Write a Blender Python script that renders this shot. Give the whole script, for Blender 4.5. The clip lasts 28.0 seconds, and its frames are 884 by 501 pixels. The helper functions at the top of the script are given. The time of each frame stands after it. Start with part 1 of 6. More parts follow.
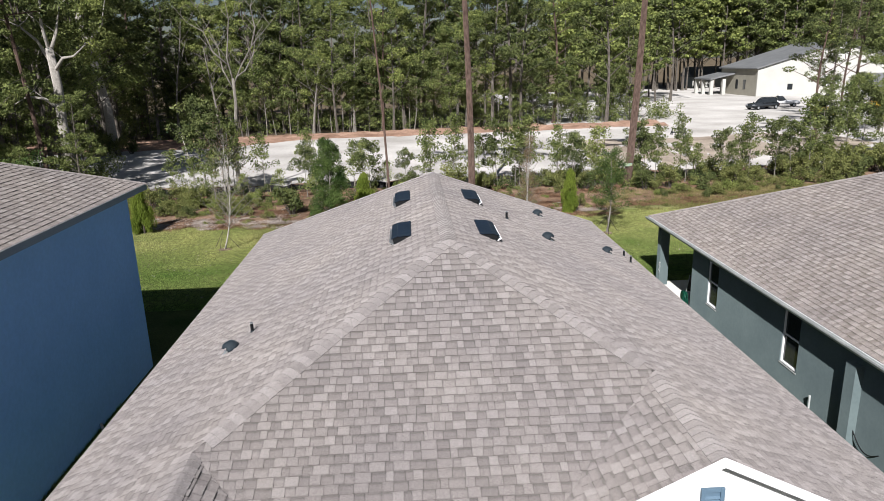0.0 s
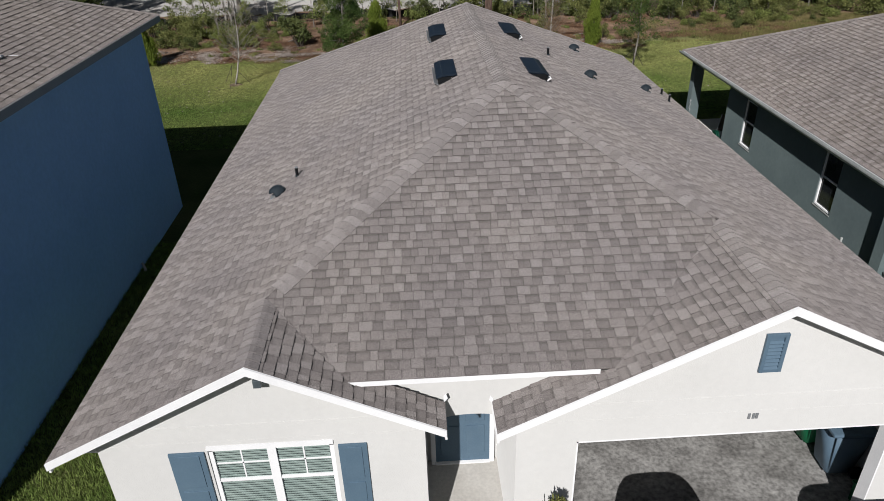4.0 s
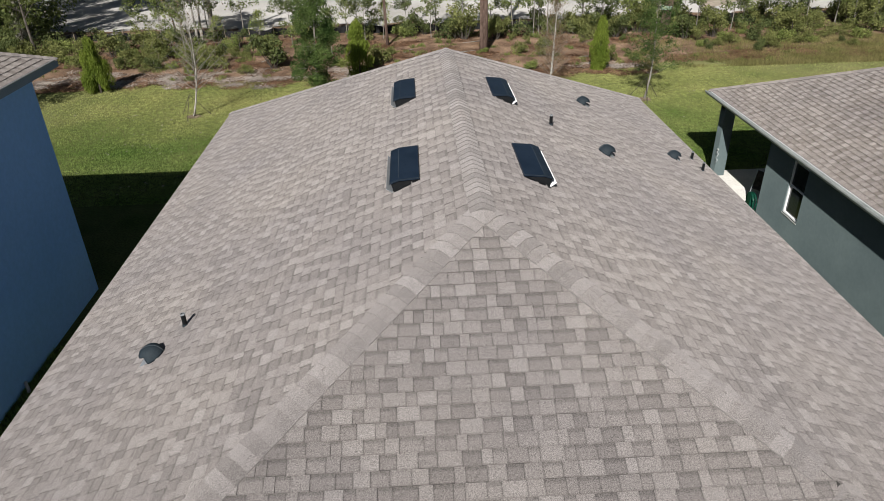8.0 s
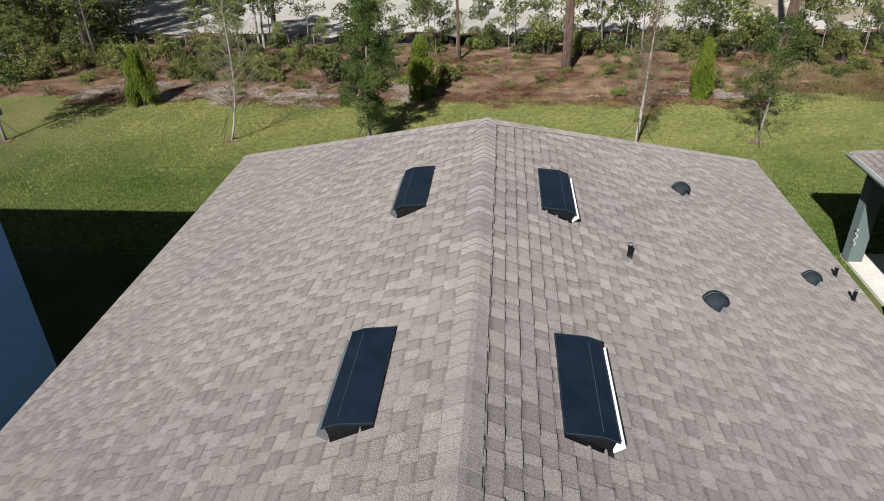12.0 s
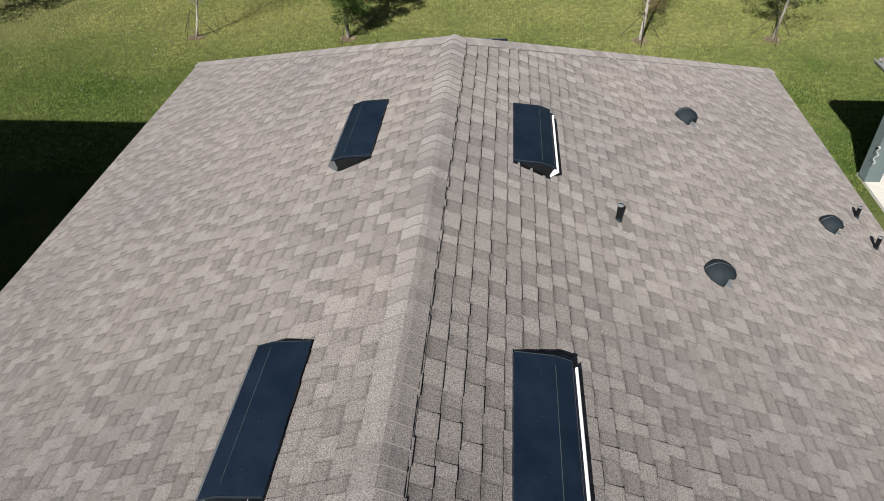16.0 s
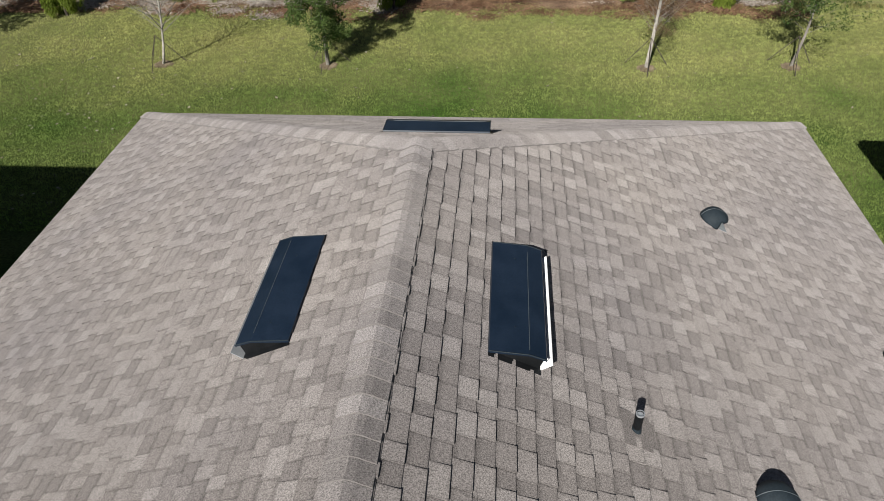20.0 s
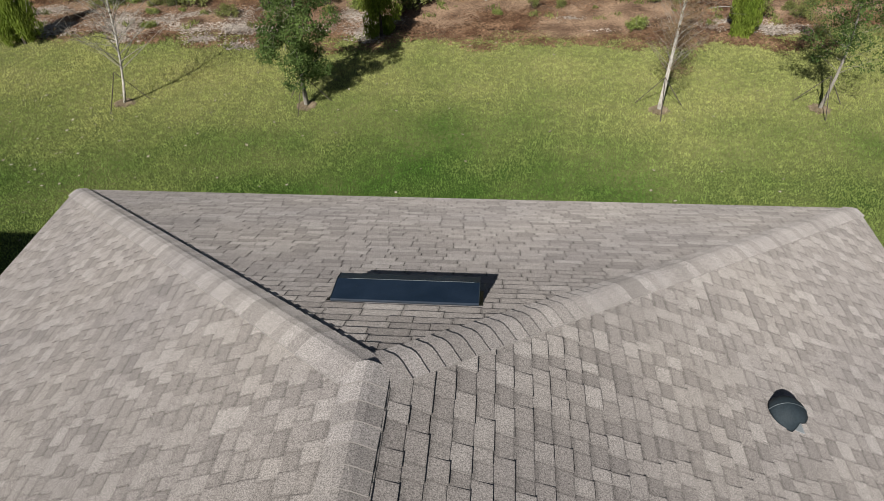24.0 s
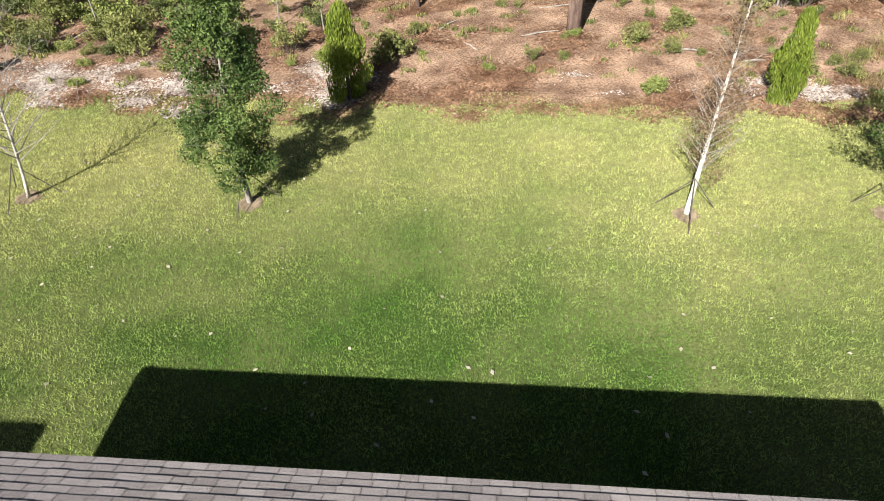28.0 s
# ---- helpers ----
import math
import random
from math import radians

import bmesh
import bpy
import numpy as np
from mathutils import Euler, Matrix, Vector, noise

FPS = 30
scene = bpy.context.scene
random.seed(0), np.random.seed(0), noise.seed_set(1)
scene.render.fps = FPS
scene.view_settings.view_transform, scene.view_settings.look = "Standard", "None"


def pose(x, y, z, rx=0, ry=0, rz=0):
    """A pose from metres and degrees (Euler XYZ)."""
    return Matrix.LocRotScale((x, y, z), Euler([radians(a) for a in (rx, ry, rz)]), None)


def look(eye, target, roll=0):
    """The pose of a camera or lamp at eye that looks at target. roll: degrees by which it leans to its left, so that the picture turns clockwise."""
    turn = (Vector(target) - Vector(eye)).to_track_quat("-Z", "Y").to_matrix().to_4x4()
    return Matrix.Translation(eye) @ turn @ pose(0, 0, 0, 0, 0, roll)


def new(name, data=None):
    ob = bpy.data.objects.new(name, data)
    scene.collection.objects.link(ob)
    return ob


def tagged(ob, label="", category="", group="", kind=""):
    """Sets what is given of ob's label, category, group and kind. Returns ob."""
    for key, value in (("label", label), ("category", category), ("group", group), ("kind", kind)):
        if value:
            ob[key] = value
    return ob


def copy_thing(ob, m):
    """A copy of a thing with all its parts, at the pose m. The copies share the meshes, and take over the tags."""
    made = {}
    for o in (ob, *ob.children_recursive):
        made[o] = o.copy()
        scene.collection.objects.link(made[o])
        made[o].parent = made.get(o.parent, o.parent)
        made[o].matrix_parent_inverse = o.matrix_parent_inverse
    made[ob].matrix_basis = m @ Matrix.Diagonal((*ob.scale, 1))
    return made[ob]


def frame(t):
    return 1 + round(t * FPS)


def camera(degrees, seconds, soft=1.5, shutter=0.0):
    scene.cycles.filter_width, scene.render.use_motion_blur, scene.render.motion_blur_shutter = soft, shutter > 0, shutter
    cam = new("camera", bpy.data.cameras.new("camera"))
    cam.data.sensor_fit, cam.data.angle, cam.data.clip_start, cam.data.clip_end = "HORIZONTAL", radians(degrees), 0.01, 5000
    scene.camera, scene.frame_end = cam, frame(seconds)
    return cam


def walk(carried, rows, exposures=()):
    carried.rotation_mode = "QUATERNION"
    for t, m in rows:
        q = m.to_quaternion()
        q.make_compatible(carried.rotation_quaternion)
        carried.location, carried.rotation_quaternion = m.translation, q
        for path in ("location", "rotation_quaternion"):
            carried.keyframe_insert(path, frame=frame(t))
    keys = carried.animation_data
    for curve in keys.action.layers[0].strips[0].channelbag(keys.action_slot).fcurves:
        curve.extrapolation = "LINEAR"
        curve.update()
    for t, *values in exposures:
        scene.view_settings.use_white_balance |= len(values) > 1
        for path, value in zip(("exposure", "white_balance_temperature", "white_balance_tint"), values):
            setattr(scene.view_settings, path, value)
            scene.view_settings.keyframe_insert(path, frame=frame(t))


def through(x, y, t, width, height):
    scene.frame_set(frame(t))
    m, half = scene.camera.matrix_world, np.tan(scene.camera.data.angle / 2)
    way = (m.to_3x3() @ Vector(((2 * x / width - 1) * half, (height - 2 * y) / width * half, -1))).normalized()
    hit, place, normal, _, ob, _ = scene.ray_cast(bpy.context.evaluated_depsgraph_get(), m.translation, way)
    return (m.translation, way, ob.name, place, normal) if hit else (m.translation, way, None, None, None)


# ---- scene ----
cam = camera(66.4, 28.0, soft=0.65)
PATH = [
    (0, (-0.646, -11.815, 9.134), (-0.562, -9.891, 8.595), -1.7),
    (0.5, (-1.206, -11.721, 9.175), (-1.119, -9.798, 8.633), -1.7),
    (1, (-1.62, -11.689, 9.228), (-1.536, -9.781, 8.634), -1.9),
    (1.5, (-1.684, -11.668, 9.248), (-1.612, -9.811, 8.509), -2.0),
    (2, (-1.675, -11.675, 9.239), (-1.609, -9.884, 8.351), -1.9),
    (2.5, (-1.653, -11.669, 9.243), (-1.593, -9.93, 8.258), -1.9),
    (4.5, (-1.496, -11.269, 9.258), (-1.431, -9.531, 8.271), -1.7),
    (5, (-1.42, -10.756, 9.275), (-1.353, -9.018, 8.287), -1.5),
    (5.5, (-1.337, -10.142, 9.29), (-1.269, -8.404, 8.303), -1.5),
    (6, (-1.228, -9.475, 9.305), (-1.162, -7.736, 8.319), -1.4),
    (6.5, (-1.123, -8.791, 9.327), (-1.057, -7.052, 8.341), -1.4),
    (7, (-0.999, -8.09, 9.341), (-0.934, -6.352, 8.354), -1.4),
    (7.5, (-0.861, -7.408, 9.336), (-0.797, -5.669, 8.351), -1.4),
    (8, (-0.714, -6.756, 9.341), (-0.65, -5.016, 8.356), -1.4),
    (8.5, (-0.575, -6.138, 9.339), (-0.513, -4.398, 8.355), -1.4),
    (9, (-0.434, -5.523, 9.347), (-0.372, -3.784, 8.362), -1.4),
    (9.5, (-0.292, -4.935, 9.349), (-0.264, -3.194, 8.364), -1.5),
    (10, (-0.158, -4.366, 9.364), (-0.131, -2.627, 8.376), -1.5),
    (10.5, (-0.056, -3.846, 9.365), (-0.221, -2.113, 8.379), -1.4),
    (11, (0.057, -3.266, 9.355), (-0.11, -1.533, 8.37), -1.6),
    (11.5, (0.145, -2.685, 9.355), (-0.023, -0.954, 8.367), -1.6),
    (13.5, (0.39, -0.512, 9.256), (0.227, 1.158, 8.167), -1.5),
    (14, (0.409, -0.398, 9.256), (0.249, 1.198, 8.062), -1.7),
    (14.5, (0.437, -0.402, 9.261), (0.279, 1.14, 7.997), -1.8),
    (15, (0.514, -0.437, 9.264), (0.354, 1.103, 7.998), -1.9),
    (15.5, (0.577, -0.444, 9.257), (0.411, 1.096, 7.993), -2.0),
    (16, (0.585, -0.378, 9.215), (0.427, 1.167, 7.956), -1.8),
    (16.5, (0.703, -0.22, 9.233), (0.528, 1.322, 7.972), -2.3),
    (17, (0.74, 0.009, 9.25), (0.562, 1.546, 7.981), -2.3),
    (17.5, (0.699, 0.356, 9.225), (0.538, 1.893, 7.956), -2.0),
    (18, (0.711, 0.734, 9.221), (0.551, 2.271, 7.951), -2.1),
    (18.5, (0.733, 1.145, 9.216), (0.57, 2.68, 7.945), -2.2),
    (19, (0.749, 1.54, 9.229), (0.585, 3.075, 7.957), -2.2),
    (19.5, (0.752, 1.873, 9.242), (0.591, 3.409, 7.97), -2.0),
    (20, (0.761, 2.166, 9.239), (0.602, 3.705, 7.971), -2.0),
    (20.5, (0.767, 2.44, 9.231), (0.609, 3.978, 7.963), -2.0),
    (21, (0.768, 2.691, 9.238), (0.613, 4.23, 7.97), -2.1),
    (21.5, (0.737, 2.946, 9.211), (0.587, 4.489, 7.947), -1.9),
    (23.5, (0.723, 4.457, 9.223), (0.572, 5.997, 7.956), -1.9),
    (24, (0.764, 4.941, 9.225), (0.61, 6.481, 7.958), -1.9),
    (24.5, (0.811, 5.525, 9.234), (0.655, 7.065, 7.968), -2.0),
    (25, (0.842, 6.153, 9.248), (0.688, 7.692, 7.98), -2.0),
    (25.5, (0.884, 6.799, 9.273), (0.731, 8.335, 8.002), -2.0),
    (26, (0.903, 7.451, 9.346), (0.752, 8.981, 8.067), -2.0),
    (26.5, (0.886, 8.125, 9.383), (0.739, 9.652, 8.1), -2.0),
    (27, (0.871, 8.776, 9.424), (0.727, 10.3, 8.136), -1.9),
    (27.5, (0.907, 9.441, 9.453), (0.76, 10.963, 8.163), -1.8),
    (28, (0.993, 10.055, 9.494), (0.837, 11.572, 8.2), -2.0),
]
EXPO = [(0.0, 0.26, 6300, 13), (1.0, 0.26, 6300, 13), (1.5, -0.09, 6300, 13), (2.0, -0.34, 6300, 13), (2.5, -0.46, 6300, 13), (5.0, -0.52, 6450, 11), (5.5, -0.47, 6500, 10), (6.0, -0.36, 6500, 10), (6.5, -0.2, 6500, 10), (8.0, -0.02, 6500, 10), (10.0, 0.02, 6500, 10), (14.0, 0.02, 6550, 10), (21.5, 0.07, 6600, 9), (24.0, 0.16, 6650, 8), (25.0, 0.28, 6650, 7), (26.0, 0.6, 6630, 10), (28.0, 1.15, 6620, 12)]
walk(cam, [(t, look(eye, target, roll)) for t, eye, target, roll in PATH], EXPO)

# ---- light: low clear sun from the front of the house, blue sky ----
SUN = Vector((0.375, 1.262, -1.0)).normalized()
world = bpy.data.worlds.new("clear_sky")
scene.world = world
world.use_nodes = True
wn = world.node_tree
sky = wn.nodes.new("ShaderNodeTexSky")
sky.sky_type = "NISHITA"
sky.sun_disc = False
sky.sun_elevation = radians(37.2)
sky.sun_rotation = radians(196.5)
wn.nodes["Background"].inputs["Strength"].default_value = 0.032
wn.links.new(sky.outputs[0], wn.nodes["Background"].inputs["Color"])
sun_data = bpy.data.lights.new("sun", "SUN")
sun_data.energy = 5.0
sun_data.angle = radians(0.53)
sun_data.color = (1.0, 0.98, 0.94)
sun = new("sun", sun_data)
sun.matrix_world = look(Vector((0, 0, 60)) - SUN * 60, Vector((0, 0, 60)))


# ---- materials ----
def material(name, dark, light, scale=4.0, rough=0.8, bump=0.0, bump_scale=None, fine=0.25, fine_scale=None,
             metal=0.0, island=0.0, stretch=(1, 1, 1), spec=0.3, place="Object", contrast=(0.3, 0.7)):
    """A surface of two tones mixed by broad noise, with finer grain, relief and a tone of its own for each island or object."""
    m = bpy.data.materials.new(name)
    m.use_nodes = True
    t = m.node_tree
    n, l = t.nodes, t.links
    b = n["Principled BSDF"]
    co = n.new("ShaderNodeTexCoord")
    if place == "World":
        geo = n.new("ShaderNodeNewGeometry")
        src = geo.outputs["Position"]
    else:
        src = co.outputs[place]
    mp = n.new("ShaderNodeMapping")
    mp.inputs["Scale"].default_value = stretch
    l.new(src, mp.inputs["Vector"])
    a = n.new("ShaderNodeTexNoise")
    a.inputs["Scale"].default_value = scale
    a.inputs["Detail"].default_value = 5
    l.new(mp.outputs[0], a.inputs["Vector"])
    ramp = n.new("ShaderNodeValToRGB")
    ramp.color_ramp.elements[0].position, ramp.color_ramp.elements[1].position = contrast
    ramp.color_ramp.elements[0].color = (*dark, 1)
    ramp.color_ramp.elements[1].color = (*light, 1)
    l.new(a.outputs["Fac"], ramp.inputs[0])
    f = n.new("ShaderNodeTexNoise")
    f.inputs["Scale"].default_value = fine_scale or scale * 12
    f.inputs["Detail"].default_value = 3
    l.new(mp.outputs[0], f.inputs["Vector"])
    mr = n.new("ShaderNodeMapRange")
    mr.inputs["From Min"].default_value, mr.inputs["From Max"].default_value = 0.25, 0.75
    mr.inputs["To Min"].default_value, mr.inputs["To Max"].default_value = 1 - fine, 1 + fine
    l.new(f.outputs["Fac"], mr.inputs["Value"])
    value = mr.outputs[0]
    if island:
        geo2 = n.new("ShaderNodeNewGeometry")
        info = n.new("ShaderNodeObjectInfo")
        add = n.new("ShaderNodeMath")
        add.operation = "ADD"
        l.new(geo2.outputs["Random Per Island"], add.inputs[0])
        l.new(info.outputs["Random"], add.inputs[1])
        fr = n.new("ShaderNodeMath")
        fr.operation = "FRACT"
        l.new(add.outputs[0], fr.inputs[0])
        mi = n.new("ShaderNodeMapRange")
        mi.inputs["To Min"].default_value, mi.inputs["To Max"].default_value = 1 - island, 1 + island
        l.new(fr.outputs[0], mi.inputs["Value"])
        mul = n.new("ShaderNodeMath")
        mul.operation = "MULTIPLY"
        l.new(value, mul.inputs[0])
        l.new(mi.outputs[0], mul.inputs[1])
        value = mul.outputs[0]
    mix = n.new("ShaderNodeVectorMath")
    mix.operation = "SCALE"
    l.new(ramp.outputs[0], mix.inputs[0])
    l.new(value, mix.inputs["Scale"])
    l.new(mix.outputs[0], b.inputs["Base Color"])
    b.inputs["Roughness"].default_value = rough
    b.inputs["Metallic"].default_value = metal
    b.inputs["Diffuse Roughness"].default_value = 1.0 if rough > 0.85 else 0.0
    b.inputs["Specular IOR Level"].default_value = spec
    if bump:
        bn = n.new("ShaderNodeTexNoise")
        bn.inputs["Scale"].default_value = bump_scale or scale * 10
        bn.inputs["Detail"].default_value = 4
        l.new(mp.outputs[0], bn.inputs["Vector"])
        bp = n.new("ShaderNodeBump")
        bp.inputs["Strength"].default_value = bump
        bp.inputs["Distance"].default_value = 0.02
        l.new(bn.outputs["Fac"], bp.inputs["Height"])
        l.new(bp.outputs[0], b.inputs["Normal"])
    return m


def zone(m, y0, y1, low, high, spot=None):
    """Shifts the broad mix of two tones along y and round a bare spot (x, y, radius, shift), as a lawn that dries out away from the house."""
    n, l = m.node_tree.nodes, m.node_tree.links
    ramp = [x for x in n if x.type == "VALTORGB"][0]
    src = ramp.inputs[0].links[0].from_socket
    geo = n.new("ShaderNodeNewGeometry")
    sep = n.new("ShaderNodeSeparateXYZ")
    l.new(geo.outputs["Position"], sep.inputs[0])
    mr = n.new("ShaderNodeMapRange")
    mr.inputs["From Min"].default_value, mr.inputs["From Max"].default_value = y0, y1
    mr.inputs["To Min"].default_value, mr.inputs["To Max"].default_value = low, high
    l.new(sep.outputs["Y"], mr.inputs["Value"])
    add = n.new("ShaderNodeMath")
    add.operation = "ADD"
    l.new(src, add.inputs[0])
    l.new(mr.outputs[0], add.inputs[1])
    if spot:
        far = n.new("ShaderNodeVectorMath")
        far.operation = "DISTANCE"
        far.inputs[1].default_value = (spot[0], spot[1], 0)
        l.new(geo.outputs["Position"], far.inputs[0])
        ms = n.new("ShaderNodeMapRange")
        ms.interpolation_type = "SMOOTHSTEP"
        ms.inputs["From Min"].default_value, ms.inputs["From Max"].default_value = 0.3, spot[2]
        ms.inputs["To Min"].default_value, ms.inputs["To Max"].default_value = spot[3], 0.0
        l.new(far.outputs["Value"], ms.inputs["Value"])
        more = n.new("ShaderNodeMath")
        more.operation = "ADD"
        l.new(add.outputs[0], more.inputs[0])
        l.new(ms.outputs[0], more.inputs[1])
        add = more
    l.new(add.outputs[0], ramp.inputs[0])


def leaf_material(name, dark, light, through=0.35, island=0.34, fine=0.2, place="Object", scale=1.2, contrast=(0.3, 0.7)):
    """Thin leaves: two greens by island, some light passing through."""
    m = material(name, dark, light, scale, 0.6, island=island, fine=fine, spec=0.12, place=place, contrast=contrast)
    t = m.node_tree
    b = t.nodes["Principled BSDF"]
    out = t.nodes["Material Output"]
    tr = t.nodes.new("ShaderNodeBsdfTranslucent")
    src = b.inputs["Base Color"].links[0].from_socket
    t.links.new(src, tr.inputs["Color"])
    mx = t.nodes.new("ShaderNodeMixShader")
    mx.inputs[0].default_value = through
    t.links.new(b.outputs[0], mx.inputs[1])
    t.links.new(tr.outputs[0], mx.inputs[2])
    t.links.new(mx.outputs[0], out.inputs["Surface"])
    return m


def shingle_material(name, tones, speckle=0.5, band=0.8, edges=True):
    """Mineral-coated asphalt shingles: each tab takes one of the blended tones, with granules, faint streaks and the dark granule band along its top."""
    m = material(name, (1, 1, 1), (1, 1, 1), 0.5, 0.95, bump=0.35, bump_scale=160, fine=speckle, fine_scale=108, spec=0.15, place="World")
    t = m.node_tree
    n, l = t.nodes, t.links
    ramp = [x for x in n if x.type == "VALTORGB"][0]
    ramp.color_ramp.elements[0].color = (0.9, 0.89, 0.9, 1)
    ramp.color_ramp.elements[1].color = (1.07, 1.05, 1.02, 1)
    geo2 = n.new("ShaderNodeNewGeometry")
    info = n.new("ShaderNodeObjectInfo")
    add = n.new("ShaderNodeMath")
    add.operation = "ADD"
    l.new(geo2.outputs["Random Per Island"], add.inputs[0])
    l.new(info.outputs["Random"], add.inputs[1])
    fr = n.new("ShaderNodeMath")
    fr.operation = "FRACT"
    l.new(add.outputs[0], fr.inputs[0])
    tone = n.new("ShaderNodeValToRGB")
    tone.color_ramp.interpolation = "LINEAR"
    e = tone.color_ramp.elements
    e[0].color, e[1].color = (*tones[0], 1), (*tones[-1], 1)
    for i, c in enumerate(tones[1:-1]):
        e.new((i + 1) / (len(tones) - 1)).color = (*c, 1)
    l.new(fr.outputs[0], tone.inputs[0])
    mul = n.new("ShaderNodeVectorMath")
    mul.operation = "MULTIPLY"
    scale = [x for x in n if x.type == "VECT_MATH" and x.operation == "SCALE"][0]
    l.new(ramp.outputs[0], mul.inputs[0])
    l.new(tone.outputs[0], mul.inputs[1])
    uv = n.new("ShaderNodeUVMap")
    sep = n.new("ShaderNodeSeparateXYZ")
    l.new(uv.outputs[0], sep.inputs[0])
    mb = n.new("ShaderNodeMapRange")
    mb.interpolation_type = "SMOOTHSTEP"
    mb.inputs["From Min"].default_value, mb.inputs["From Max"].default_value = 0.62, 0.88
    mb.inputs["To Min"].default_value, mb.inputs["To Max"].default_value = 1.0, band
    l.new(sep.outputs["Y"], mb.inputs["Value"])
    pp = n.new("ShaderNodeMath")
    pp.operation = "PINGPONG"
    pp.inputs[1].default_value = 0.5
    l.new(sep.outputs["X"], pp.inputs[0])
    cut = n.new("ShaderNodeMapRange")
    cut.inputs["From Min"].default_value, cut.inputs["From Max"].default_value = 0.02, 0.08
    cut.inputs["To Min"].default_value, cut.inputs["To Max"].default_value = 0.8, 1.0
    l.new(pp.outputs[0], cut.inputs["Value"])
    low = n.new("ShaderNodeMapRange")
    low.inputs["From Min"].default_value, low.inputs["From Max"].default_value = 0.02, 0.1
    low.inputs["To Min"].default_value, low.inputs["To Max"].default_value = 0.86, 1.0
    l.new(sep.outputs["Y"], low.inputs["Value"])
    both = n.new("ShaderNodeMath")
    both.operation = "MULTIPLY"
    l.new(cut.outputs[0], both.inputs[0])
    l.new(low.outputs[0], both.inputs[1])
    all_ = n.new("ShaderNodeMath")
    all_.operation = "MULTIPLY"
    l.new(both.outputs[0], all_.inputs[0])
    l.new(mb.outputs[0], all_.inputs[1])
    dim = n.new("ShaderNodeVectorMath")
    dim.operation = "SCALE"
    l.new(mul.outputs[0], dim.inputs[0])
    l.new(all_.outputs[0] if edges else mb.outputs[0], dim.inputs["Scale"])
    l.new(dim.outputs[0], scale.inputs[0])
    return m


SHINGLE = shingle_material("grey_brown_shingle", [(0.251, 0.230, 0.222), (0.275, 0.253, 0.245), (0.294, 0.271, 0.261), (0.320, 0.297, 0.288)], 0.62, 0.95)
SHINGLE_B = shingle_material("weathered_shingle", [(0.229, 0.206, 0.194), (0.256, 0.231, 0.218), (0.281, 0.255, 0.242), (0.312, 0.285, 0.268)], 0.6, 0.93, False)
CAP = shingle_material("grey_brown_cap_shingle", [(0.224, 0.207, 0.201), (0.265, 0.245, 0.239), (0.295, 0.273, 0.266), (0.325, 0.303, 0.297)], 0.62, 1.0, False)
LOWER = {"grey_brown_shingle": shingle_material("grey_brown_shingle_lower_ply", [(0.215, 0.197, 0.191), (0.234, 0.214, 0.206), (0.252, 0.231, 0.223), (0.274, 0.252, 0.243)], 0.62, 0.74),
         "weathered_shingle": shingle_material("weathered_shingle_lower_ply", [(0.197, 0.174, 0.161), (0.220, 0.196, 0.182), (0.241, 0.218, 0.203), (0.264, 0.237, 0.221)], 0.6, 0.74)}
CUT = material("cut_asphalt_edge", (0.18, 0.166, 0.159), (0.235, 0.217, 0.208), 20, 0.95, fine=0.3)
DECK = material("roof_felt", (0.05, 0.047, 0.045), (0.07, 0.065, 0.06), 6, 0.95)
WHITE = material("white_stucco", (0.655, 0.65, 0.63), (0.695, 0.69, 0.67), 0.8, 0.9, bump=0.25, bump_scale=60, fine=0.02)
TRIM = material("white_trim_paint", (0.8, 0.8, 0.8), (0.86, 0.86, 0.86), 3, 0.87, fine=0.03)
BLUE = material("blue_stucco", (0.29, 0.545, 0.86), (0.32, 0.585, 0.9), 0.8, 0.9, bump=0.25, bump_scale=50, fine=0.05)
SLATE = material("grey_green_stucco", (0.128, 0.167, 0.172), (0.16, 0.205, 0.205), 0.9, 0.9, bump=0.3, bump_scale=60, fine=0.06)
SHUTTER = material("blue_grey_paint", (0.12, 0.19, 0.26), (0.14, 0.215, 0.285), 3, 0.5, fine=0.05)
NAVY = material("dark_navy_metal", (0.008, 0.017, 0.033), (0.016, 0.028, 0.05), 5, 0.36, fine=0.14, spec=0.5)
BLACK = material("black_plastic", (0.008, 0.009, 0.01), (0.015, 0.016, 0.018), 8, 0.5, fine=0.1)
HOODM = material("charcoal_metal", (0.018, 0.028, 0.036), (0.034, 0.046, 0.056), 7, 0.72, fine=0.22, spec=0.3)
SEAM = material("worn_charcoal_metal", (0.07, 0.088, 0.1), (0.13, 0.15, 0.165), 9, 0.5, fine=0.2, spec=0.4)
GALV = material("bare_aluminium", (0.5, 0.53, 0.56), (0.66, 0.68, 0.7), 9, 0.35, fine=0.08, metal=0.5)
GUTTER = material("aged_gutter_metal", (0.5, 0.53, 0.52), (0.74, 0.76, 0.74), 2.5, 0.5, fine=0.18)
CONC = material("pale_concrete", (0.5, 0.48, 0.44), (0.62, 0.6, 0.56), 1.5, 0.9, bump=0.2, bump_scale=40, fine=0.1)
STAINED = material("stained_concrete", (0.19, 0.184, 0.172), (0.44, 0.43, 0.41), 1.7, 0.75, bump=0.3, bump_scale=16, fine=0.5, fine_scale=16, contrast=(0.25, 0.75))
GLASSD = material("dark_window_glass", (0.02, 0.024, 0.028), (0.035, 0.04, 0.045), 2, 0.08, fine=0.03, spec=0.6)
